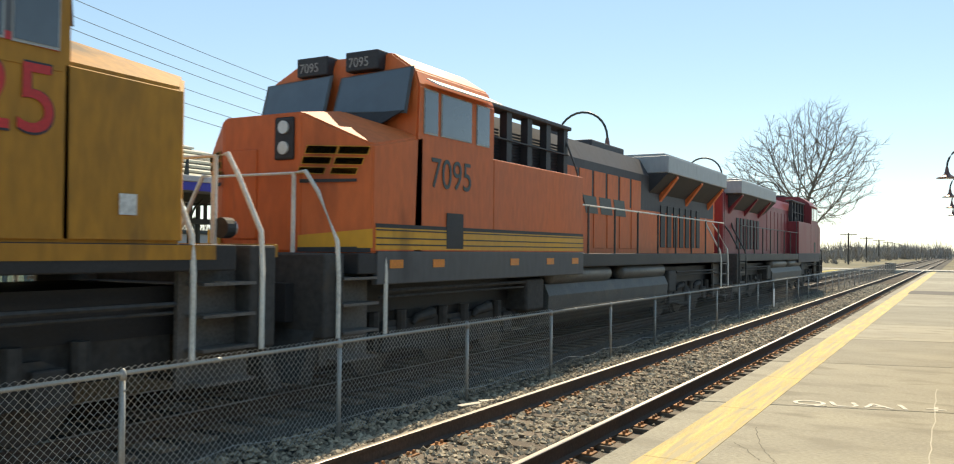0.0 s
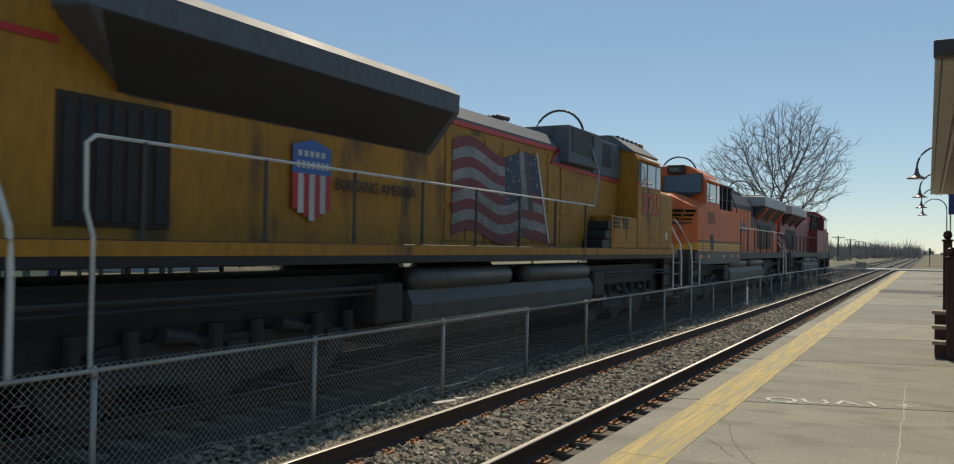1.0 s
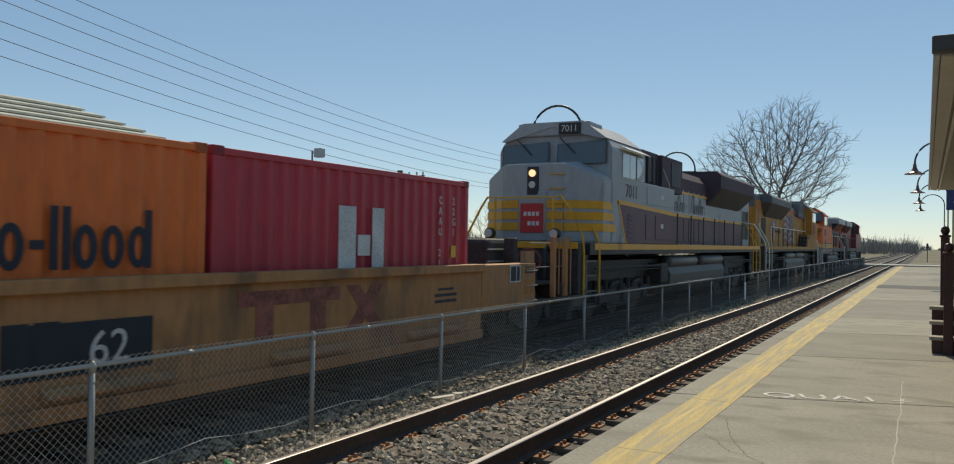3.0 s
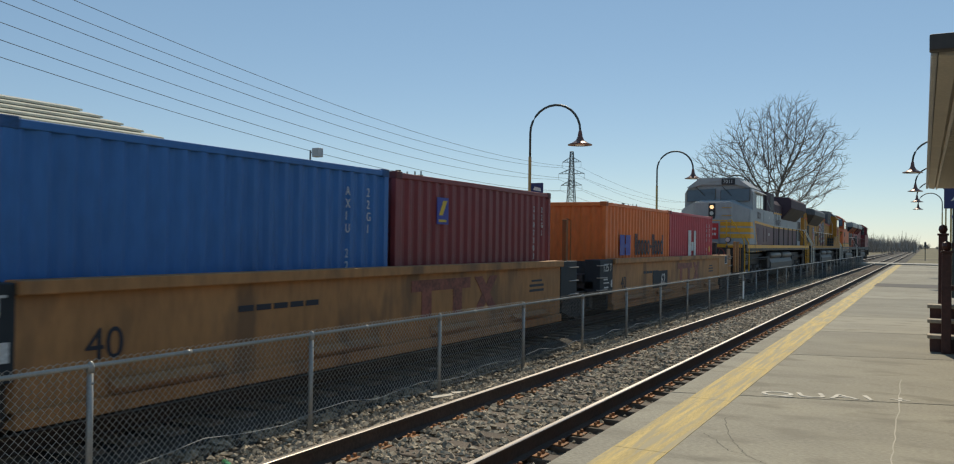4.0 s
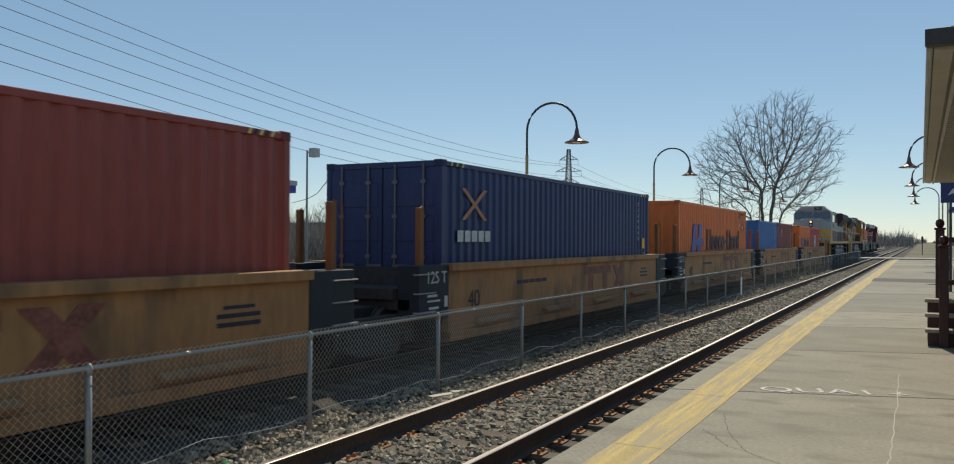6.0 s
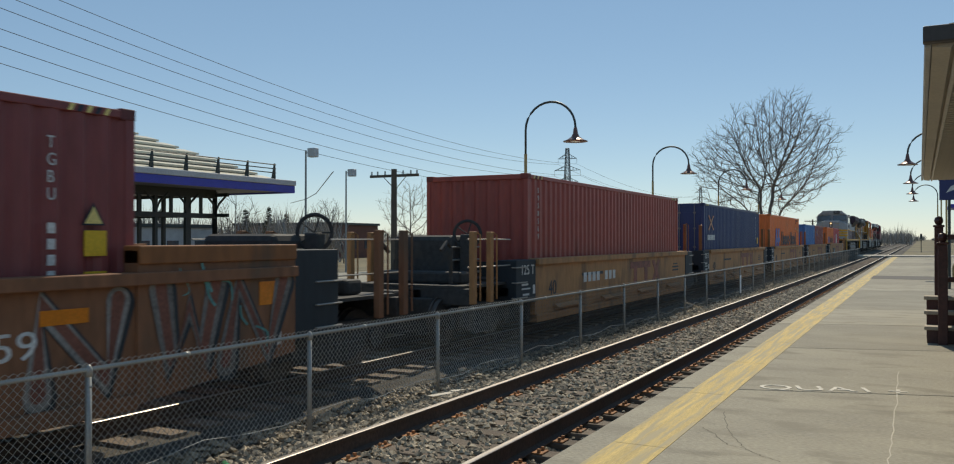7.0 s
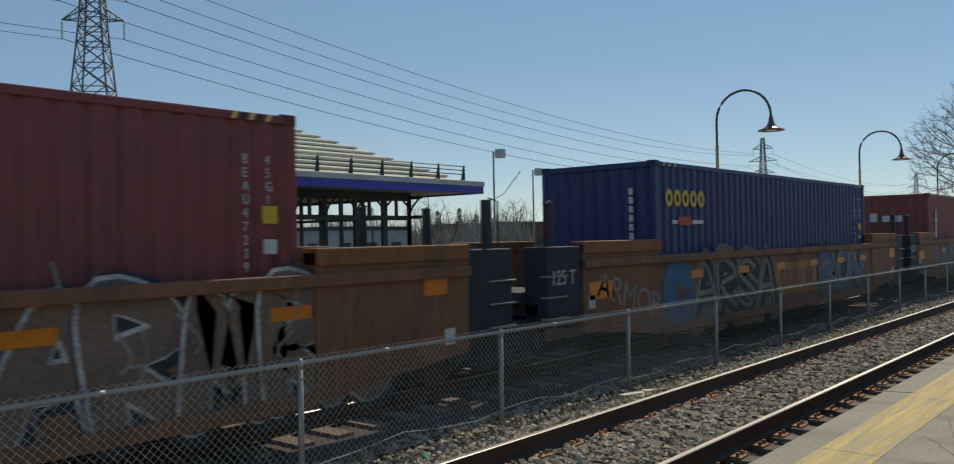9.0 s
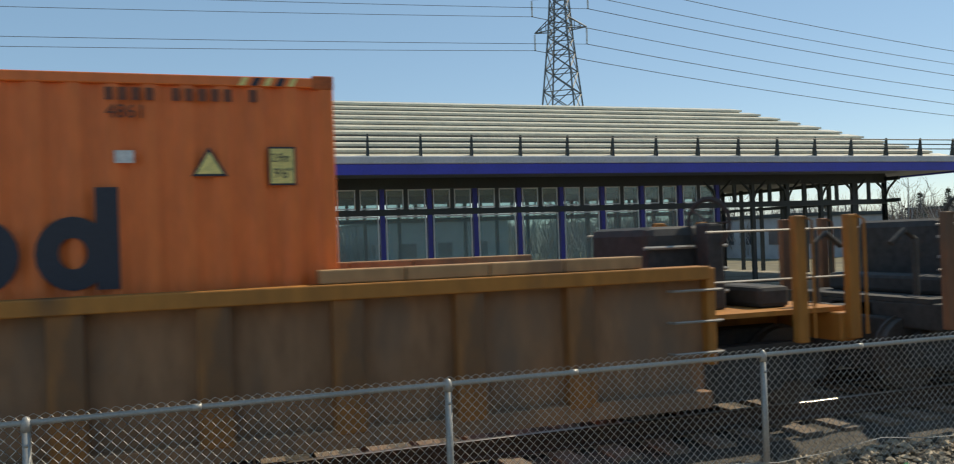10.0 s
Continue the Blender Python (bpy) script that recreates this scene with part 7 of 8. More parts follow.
# ---- the shelter across the tracks ----
SX = -18.5            # face of the glazed wall
SHELTER_END = 18.4
BLUEFR = mat("royal_blue_paint", (0.035, 0.045, 0.36), 0.45, vary=0.15)
DKFRAME = mat("dark_green_frame", (0.025, 0.035, 0.035), 0.5, vary=0.2)
ALU = mat("pale_frame", (0.55, 0.58, 0.58), 0.4, 0.3, vary=0.1)
ROOFTIN = mat("cream_roof_sheet", (0.60, 0.565, 0.44), 0.45, vary=0.12, grain=8)
FASCIA = mat("grey_fascia", (0.42, 0.44, 0.46), 0.5, vary=0.15)
PANEGLASS = glass("shelter_glass", (0.78, 0.93, 0.92), 0.9, 0.17)


def shelter():
    t = thing("station_shelter", "long glazed station shelter with blue fascia and stepped cream metal roof", "building", at=(0, 0, -0.1))
    Y0, Y1 = -22.0, SHELTER_END
    open_from = 12.95     # glazed up to here, open frames beyond
    depth = 7.5
    EAVE = SX + 1.6
    bay = 1.1
    # floor kerb
    bm = B()
    box(bm, SX - depth, SX + 0.1, Y0, Y1, 0.0, 0.42, 0.02)
    part("plinth", bm, CONC, t)
    cm = B()
    box(cm, -0.055, 0.055, -0.05, 0.05, 0.42, 3.0)
    col_blue = mesh_of(cm, mat("dark_blue_column", (0.028, 0.035, 0.25), 0.5, vary=0.2))
    cm = B()
    box(cm, -0.05, 0.05, -0.05, 0.05, 0.42, 3.1)
    col_dark = mesh_of(cm, DKFRAME)
    fm = B()
    w = bay / 2 - 0.085
    for a, b, c_, d in ((-w, -w + 0.025, 0.5, 2.40), (w - 0.025, w, 0.5, 2.40), (-w, w, 0.5, 0.53), (-w, w, 2.37, 2.40)):
        box(fm, -0.02, 0.02, a, b, c_, d)
    frame_lo = mesh_of(fm, ALU)
    fm = B()
    for k in (-1, 1):
        c0 = k * (w / 2 + 0.02)
        h = w / 2 - 0.03
        for a, b, c_, d in ((-h, -h + 0.022, 2.56, 3.0), (h - 0.022, h, 2.56, 3.0), (-h, h, 2.56, 2.585), (-h, h, 2.975, 3.0)):
            box(fm, -0.02, 0.02, c0 + a, c0 + b, c_, d)
    frame_hi = mesh_of(fm, ALU)
    gm = B()
    box(gm, -0.004, 0.004, -w + 0.02, w - 0.02, 0.52, 2.38)
    glass_lo = mesh_of(gm, PANEGLASS)
    gm = B()
    box(gm, -0.004, 0.004, -w + 0.02, w - 0.02, 2.57, 2.99)
    glass_hi = mesh_of(gm, PANEGLASS)
    dm = B()
    box(dm, -0.03, 0.03, -0.045, 0.045, 2.5, 3.05)
    mull = mesh_of(dm, DKFRAME)
    n = int((Y1 - Y0) / bay)
    for k in range(n + 1):
        y = Y1 - k * bay
        front = y < open_from
        shared("column", col_blue if front else col_dark, t, pose(SX, y, 0))
        shared("column", col_dark, t, pose(SX - depth, y, 0))
        if front:
            wf = shared("window_frame", frame_lo, t, pose(SX, y - bay / 2, 0))
            p1 = shared("pane", glass_lo, wf, pose(0, 0, 0))
            p1.visible_shadow = False
            wf = shared("transom_frame", frame_hi, t, pose(SX, y - bay / 2, 0))
            p2 = shared("pane", glass_hi, wf, pose(0, 0, 0))
            p2.visible_shadow = False
        shared("mullion", mull, t, pose(SX, y - bay / 2, 0))
        shared("mullion", mull, t, pose(SX - depth, y - bay / 2, 0))
    bm = B()
    for x in (SX, SX - depth):
        box(bm, x - 0.06, x + 0.06, Y0, Y1, 2.41, 2.55)
        box(bm, x - 0.06, x + 0.06, Y0, Y1, 3.0, 3.25)
        box(bm, x - 0.04, x + 0.04, Y0, Y1, 0.42, 0.50)
    for k in range(8):
        x = SX - k * depth / 7
        box(bm, x - 0.05, x + 0.05, Y1 - 0.05, Y1 + 0.05, 0.42, 3.2)
        for z in (2.45, 3.05):
            box(bm, x - depth / 14, x + depth / 14, Y1 - 0.04, Y1 + 0.04, z, z + 0.1)
    for y in (open_from,):
        for k in range(8):
            x = SX - k * depth / 7
            box(bm, x - 0.04, x + 0.04, y - 0.05, y + 0.05, 0.42, 3.2)
    part("frame_beam", bm, DKFRAME, t)
    # curved brackets of the open bays
    for k in range(6):
        y = Y1 - k * bay
        for d in (-1, 1):
            bm = B()
            tube(bm, [(SX, y, 2.5), (SX + 0.05, y + d * 0.12, 2.85), (SX + 0.05, y + d * 0.4, 3.1)], 0.035, 5)
            part("bracket", bm, DKFRAME, t)
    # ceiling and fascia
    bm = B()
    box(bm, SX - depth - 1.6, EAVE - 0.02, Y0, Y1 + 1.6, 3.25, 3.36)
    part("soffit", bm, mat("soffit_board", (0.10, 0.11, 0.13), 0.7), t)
    bm = B()
    box(bm, EAVE - 0.02, EAVE + 0.05, Y0, Y1 + 1.65, 3.20, 3.42, 0.01)
    box(bm, SX - depth - 1.65, EAVE, Y1 + 1.6, Y1 + 1.67, 3.20, 3.42, 0.01)
    part("fascia", bm, BLUEFR, t, "royal blue fascia")
    bm = B()
    box(bm, EAVE - 0.03, EAVE + 0.08, Y0, Y1 + 1.68, 3.425, 3.58, 0.02)
    part("gutter", bm, FASCIA, t)
    # stepped roof sheets, hipped at the end
    for k in range(11):
        x1 = EAVE - 0.05 - k * 0.44
        z = 3.55 + k * 0.185
        bm = B()
        prism(bm, [(x1 - 0.55, z + 0.11), (x1, z - 0.02), (x1, z + 0.035), (x1 - 0.55, z + 0.165)], Y0, Y1 + 0.95 - k * 0.345)
        part("roof_sheet", bm, ROOFTIN, t)
        bm = B()
        prism(bm, [(x1 - 0.55, z - 0.16), (x1 - 0.02, z - 0.17), (x1 - 0.04, z), (x1 - 0.55, z + 0.1)], Y0, Y1 + 0.88 - k * 0.345)
        part("roof_riser", bm, mat("roof_riser_grey", (0.24, 0.24, 0.22), 0.6), t)
    bm = B()
    prism(bm, [(EAVE - 0.3, 3.45), (EAVE - 5.2, 5.5), (SX - depth - 1.3, 3.45)], Y0, Y1 - 3.2)
    part("roof_core", bm, FASCIA, t)
    # snow guard
    bm = B()
    for z in (3.78, 3.90, 4.02):
        tube(bm, [(EAVE - 0.12, Y0, z), (EAVE - 0.12, Y1 + 0.98, z)], 0.016, 5)
    sg_ = part("snow_guard", bm, DKFRAME, t, "low snow guard rails along the eave")
    pm = B()
    prism(pm, [(-0.14, 3.55), (0.02, 3.55), (0.0, 4.06), (-0.03, 4.06)], -0.02, 0.02)
    pm = mesh_of(pm, DKFRAME)
    for k in range(36):
        shared("guard_post", pm, sg_, pose(EAVE - 0.12, Y1 + 0.94 - k * 1.13, 0))


shelter()

# ---- lamps, poles, pylons and lines ----
BRONZE = mat("bronze_lamp_paint", (0.16, 0.075, 0.06), 0.35, 0.4, vary=0.2)
POLEYEL = mat("ochre_pole", (0.42, 0.30, 0.12), 0.5, vary=0.2)


def arch_lamp(x, y, toward=1, bell_z=5.10, sign=False):
    t = thing("platform_lamp", "tall arched platform lamp with a bell-shaped bronze shade", "lamp", "arched platform lamps", at=(x, y, 0))
    bm = B()
    tube(bm, [(0, 0, 0), (0, 0, 4.75)], 0.055, 10)
    lathe(bm, [(0.14, 0), (0.14, 0.5), (0.08, 0.62)], sides=12)
    part("pole", bm, POLEYEL, t)
    bm = B()
    R = 0.95
    pts = [(0, 0, 4.7), (0, 0, 5.60)] + [(toward * (R - R * math.cos(a)), 0, 5.60 + R * math.sin(a)) for a in [math.pi * k / 14 for k in range(1, 15)]] + [(toward * 2 * R, 0, bell_z + 0.45)]
    tube(bm, pts, 0.042, 8)
    part("arm", bm, DKFRAME, t, smooth=True)
    bm = B()
    lathe(bm, [(0.05, 0.50), (0.07, 0.42), (0.09, 0.28), (0.15, 0.16), (0.30, 0.06), (0.42, 0.02), (0.43, -0.01), (0.38, 0.0), (0.25, 0.07), (0.05, 0.1)], (toward * 2 * R, 0, bell_z), 20)
    part("shade", bm, BRONZE, t, smooth=True)
    bm = B()
    lathe(bm, [(0.001, -0.02), (0.16, -0.01), (0.18, 0.03), (0.1, 0.08)], (toward * 2 * R, 0, bell_z), 14)
    part("lens", bm, LAMP_OFF, t)
    if sign:
        bm = B()
        box(bm, 0.06, 0.53, -0.02, 0.02, 3.34, 3.81, 0.01)
        sg_ = part("sign", bm, mat("sign_navy", (0.02, 0.03, 0.12), 0.5), t, "small navy sign with a white emblem")
        bm = B()
        slab(bm, [(0.46, -0.026, 3.50), (0.15, -0.026, 3.56), (0.21, -0.026, 3.68), (0.44, -0.026, 3.62)][::-1], 0.004)
        part("emblem", bm, WHITETEXT, sg_)
    return t


for k, y in enumerate((27.4, 43.6, 60.0, 76.5)):
    arch_lamp(-12.48, y, 1, sign=(k == 0))
for y in (43.0, 57.5, 71.0, 85.0):
    arch_lamp(1.42, y, -1)


def lattice(bm, base, top, z0, z1, panels, r):
    """Four tapering legs with crossed braces."""
    def leg(i, z):
        w = base + (top - base) * (z - z0) / (z1 - z0)
        sx, sy = ((-1, -1), (1, -1), (1, 1), (-1, 1))[i % 4]
        return (sx * w / 2, sy * w / 2, z)
    for i in range(4):
        tube(bm, [leg(i, z0), leg(i, z1)], r * 1.5, 4)
    zs = [z0 + (z1 - z0) * (1 - (1 - k / panels) ** 1.25) for k in range(panels + 1)]
    for a, b in zip(zs, zs[1:]):
        for i in range(4):
            tube(bm, [leg(i, a), leg(i + 1, b)], r, 3)
            tube(bm, [leg(i + 1, a), leg(i, b)], r, 3)
            tube(bm, [leg(i, b), leg(i + 1, b)], r, 3)


ARMS = ((32.2, 3.9), (37.2, 4.2), (41.8, 3.4))
FAR_ARMS = ((28.6, 5.0), (33.9, 6.1), (39.2, 4.4))


def pylon(x, y, turn, size, thick=0.07, foot=8.4, waist=2.9, arms=ARMS):
    t = thing("power_pylon", "grey steel lattice power pylon with three cross arms", "pylon", "power pylons", at=(x, y, -0.75))
    t.rotation_euler = (0, 0, radians(turn))
    t.scale = (size, size, size)
    bm = B()
    lattice(bm, foot, waist, 0, 31.0, 9 if foot > 7 else 12, thick)
    lattice(bm, waist, 1.3, 31.0, 44.0, 8 if foot > 7 else 6, thick)
    steel = mat("pylon_steel", (0.16, 0.17, 0.17), 0.5, 0.4)
    part("tower", bm, steel, t)
    for z, w in arms:
        for side in (-1, 1):
            bm = B()
            tip = (side * w, 0, z)
            for sy in (-0.9, 0.9):
                tube(bm, [(side * 1.0, sy, z), tip], thick, 4)
                tube(bm, [(side * 0.9, sy, z + 2.0), tip], thick, 4)
                for k in (0.33, 0.66):
                    tube(bm, [(side * (1.0 + (w - 1.0) * k), sy * (1 - k), z), (side * (1.0 + (w - 1.0) * k), sy * (1 - k), z + 2.0 * (1 - k))], thick * 0.7, 3)
            arm = part("cross_arm", bm, steel, t)
            bm = B()
            for k in range(12):
                disc(bm, (side * w, 0, z - 0.3 - k * 0.19), 0.15, 0.08, "z", 8)
            part("insulator", bm, mat("glass_insulator", (0.45, 0.5, 0.5), 0.3), arm)
    return t


# line of pylons roughly along the railway: place, turn, size
PYL = [((-120.0, -230.0), 10, 0.95), ((-110.0, 51.4), 48, 1.0), ((-135.0, 340.0), 5, 0.95), ((-140.0, 612.0), 3, 0.92), ((-146.0, 900.0), 2, 0.92)]
for (x, y), turn, size in PYL:
    pylon(x, y, turn, size, *((0.085,) if y < 100 else (0.10, 5.6, 2.3, FAR_ARMS)))


CABLE = mat("dull_conductor", (0.09, 0.10, 0.115), 0.95, vary=0.1)


def power_lines():
    t = thing("power_line", "thin sagging overhead conductors strung from pylon to pylon", "cable")
    for ((xa, ya), ta, sa), ((xb, yb), tb, sb) in zip(PYL, PYL[1:]):
        for (z, w), (zf, wf) in zip(FAR_ARMS if ya > 100 else ARMS, FAR_ARMS if yb > 100 else ARMS):
            for side in (-1, 1):
                bm = B()
                a = Vector((xa + side * w * sa * math.cos(radians(ta)), ya + side * w * sa * math.sin(radians(ta)), (z - 2.5) * sa - 0.75))
                b = Vector((xb + side * wf * sb * math.cos(radians(tb)), yb + side * wf * sb * math.sin(radians(tb)), (zf - 2.5) * sb - 0.75))
                sag = (b - a).length * (0.006 if ya < 0 else 0.022)
                tube(bm, [a + (b - a) * (k / 24) - Vector((0, 0, 4 * k / 24 * (1 - k / 24) * sag)) for k in range(25)], 0.036 if yb < 100 else 0.052, 4)
                part("conductor", bm, CABLE, t)


power_lines()


def wood_pole(x, y, tall=8.5):
    t = thing("utility_pole", "dark wooden utility pole with crossarm and insulators", "pole", "wooden line poles", at=(x, y, -0.75))
    bm = B()
    tube(bm, [(0, 0, 0), (0, 0, tall)], 0.19, 10, 0.16)
    wd = mat("pole_wood", (0.09, 0.075, 0.06), 0.9, vary=0.3)
    part("pole", bm, wd, t)
    bm = B()
    box(bm, -1.6, 1.6, -0.06, 0.06, tall - 0.45, tall - 0.3, 0.01)
    for k in (-1, 1):
        tube(bm, [(k * 0.75, 0.07, tall - 0.42), (k * 0.10, 0.12, tall - 1.05)], 0.022, 4)
    arm = part("crossarm", bm, wd, t)
    bm = B()
    for k in (-1.5, -1.1, -0.6, 0.6, 1.1, 1.5):
        disc(bm, (k, 0, tall - 0.2), 0.05, 0.2, "z", 8)
    part("insulator", bm, mat("glass_insulator", (0.45, 0.5, 0.5)), arm)


for x, y, h in ((-25.9, 39.2, 6.35), (-29.0, 88.3, 6.8)) + tuple((-20.0 - 0.6 * k, 190 + k * 46, 6.6) for k in range(7)):
    wood_pole(x, y, h)


def flood_pole(x, y, tall, box_z=0.45):
    t = thing("flood_light", "slim steel pole with a square flood light head", "lamp", "flood light poles", at=(x, y, 0))
    bm = B()
    tube(bm, [(0, 0, -0.7), (0, 0, tall)], 0.07, 8, 0.05)
    tube(bm, [(0, 0, tall - 0.15), (0.4, 0, tall - 0.1)], 0.03, 6)
    part("pole", bm, mat("pole_grey", (0.25, 0.26, 0.26), 0.5, 0.4), t)
    bm = B()
    box(bm, 0.25, 0.75, -0.2, 0.2, tall - 0.4, tall + 0.1, 0.04)
    part("lamp_head", bm, FASCIA, t)


flood_pole(-30.0, 36.6, 6.6)
flood_pole(-35.0, 47.0, 6.4)
bm = B()
tube(bm, [(-16.9, 22.0, 3.9), (-24.0, 30.0, 3.75), (-30.0, 36.6, 3.9), (-45, 53, 4.6)], 0.02, 4)
tagged(part("overhead_cable", bm, HANDRAIL_D), "thin overhead cable slung between poles", "cable")

# ---- trees ----
BARK = mat("grey_bark", (0.17, 0.15, 0.13), 0.9, vary=0.3, bump=0.5)
TWIG = mat("bare_twig", (0.13, 0.11, 0.095), 0.9, vary=0.3)


def bare_tree(x, y, seed, centre, radii, floor, stems, label, points=6400):
    """A leafless tree grown step by step towards scattered points of its crown."""
    rnd = np.random.default_rng(seed)
    t = thing("bare_tree", label, "tree", "leafless trees", at=(x, y, -0.75))
    goals = rnd.normal(size=(9000, 3))
    goals /= np.linalg.norm(goals, axis=1)[:, None]
    az, el = np.arctan2(goals[:, 1], goals[:, 0]), np.arcsin(goals[:, 2])
    lump = 1 + 0.10 * np.sin(3 * az + seed) * np.cos(el) + 0.09 * np.sin(5 * el + 2 * az)
    goals = np.array(centre) + goals * radii * lump[:, None] * (rnd.random((9000, 1)) ** 0.42)
    if points > 2000:
        tufts = rnd.normal(size=(90, 3))
        tufts /= np.linalg.norm(tufts, axis=1)[:, None]
        tufts = np.array(centre) + tufts * radii * rnd.uniform(0.86, 1.07, (90, 1))
        pick = rnd.integers(0, 90, 9000)
        rise = rnd.random((9000, 1)) ** 0.8
        spike = tufts[pick] + (tufts[pick] - np.array([0, 0, 3.0])) * (rise - 0.62) * 0.24 + rnd.normal(0, 0.24, goals.shape)
        goals = np.where(rnd.random((9000, 1)) < 0.5, spike, goals)
        high = (goals[:, 2] - centre[2]) / radii[2]
        goals[:, 0] += 0.85 * high - 0.9 * np.clip(-high, 0, 1) * (goals[:, 0] < 0) + 0.35
        goals[:, 2] += 1.0 * np.clip(goals[:, 0] / radii[0], -0.6, 0.6) * np.clip(high, 0, 1)
    goals += rnd.normal(0, 0.2, goals.shape)
    goals = goals[goals[:, 2] > floor][:points]
    pos, par = [], []
    for sx, sy, top in stems:
        n = int(top / 0.42)
        for k in range(n + 1):
            f = k / n
            par.append(-1 if k == 0 else len(pos) - 1)
            pos.append(np.array([sx * (0.22 + 0.78 * f ** 1.5) + 0.05 * math.sin(k * 1.3 + sx), sy * (0.22 + 0.78 * f), top * f]))
    step, near = (0.36, 0.60) if points > 2000 else (0.40, 0.75)
    for turn in range(70):
        P = np.array(pos)
        d2 = ((goals ** 2).sum(1)[:, None] + (P ** 2).sum(1)[None] - 2 * goals @ P.T)
        who, dist = d2.argmin(1), np.sqrt(np.maximum(d2.min(1), 0))
        goals, who, dist = goals[dist > near], who[dist > near], dist[dist > near]
        if len(goals) == 0:
            break
        pull = np.zeros_like(P)
        np.add.at(pull, who, (goals - P[who]) / dist[:, None])
        grown = False
        for i in np.unique(who):
            v = pull[i] / (np.linalg.norm(pull[i]) + 1e-9)
            if par[i] >= 0:
                back = P[i] - P[par[i]]
                v = v + (1.1 if points > 2000 else 0.75) * back / (np.linalg.norm(back) + 1e-9)
            v = v + rnd.normal(0, 0.05, 3)
            q = P[i] + step * v / np.linalg.norm(v)
            if np.min(((np.array(pos[-400:]) - q) ** 2).sum(1)) < 0.0025:
                continue
            pos.append(q)
            par.append(int(i))
            grown = True
        if not grown:
            break
    for i in range(len(pos)):                      # fine twigs on the outer wood
        if par[i] >= 0 and pos[i][2] > floor:
            for twig in range(2 if rnd.random() < 0.75 else 1):
                out = pos[i] - pos[par[i]]
                out = out / np.linalg.norm(out) + rnd.normal(0, 0.42, 3) + np.array([0, 0, 0.2])
                pos.append(pos[i] + out / np.linalg.norm(out) * rnd.uniform(0.3, 0.95))
                par.append(i)
    tips = np.zeros(len(pos))
    kids = np.bincount([p for p in par if p >= 0], minlength=len(pos))
    tips[kids == 0] = 1
    for i in range(len(pos) - 1, -1, -1):
        if par[i] >= 0:
            tips[par[i]] += tips[i]
    r = 0.0080 * np.maximum(tips, 1) ** 0.385
    for name, material, lo, hi, sides in (("trunk", BARK, 0.055, 9, 7), ("crown", TWIG, 0, 0.055, 4)):
        vs, fs = [], []
        for i, p in enumerate(par):
            if p < 0 or not (lo <= r[i] < hi):
                continue
            a, b = pos[p], pos[i]
            d = (b - a) / (np.linalg.norm(b - a) + 1e-9)
            s = np.cross(d, [0.31, 0.95, 0.08])
            s /= np.linalg.norm(s)
            w = np.cross(d, s)
            ra = min(r[p], r[i] * 1.5)
            k0 = len(vs)
            for c, rr in ((a, ra), (b + d * r[i] * 0.5, r[i])):
                for j in range(sides):
                    g = math.tau * j / sides
                    vs.append(tuple(c + rr * (math.cos(g) * s + math.sin(g) * w)))
            fs += [(k0 + j, k0 + (j + 1) % sides, k0 + sides + (j + 1) % sides, k0 + sides + j) for j in range(sides)]
        me = bpy.data.meshes.new(name)
        me.from_pydata(vs, [], fs)
        me.materials.append(material)
        ob = new(name, me)
        ob.parent = t
        if name == "crown":
            tagged(ob, kind="stuff")
    return t


bare_tree(-14.25, 90.0, 12, (0.0, 0, 10.5), (6.9, 6.2, 5.6), 3.2, ((-1.5, 0.3, 5.2), (-0.2, -0.4, 7.4), (1.0, 0.5, 7.8), (2.0, -0.2, 5.6)),
          "large leafless tree with a broad fan of bare branches")


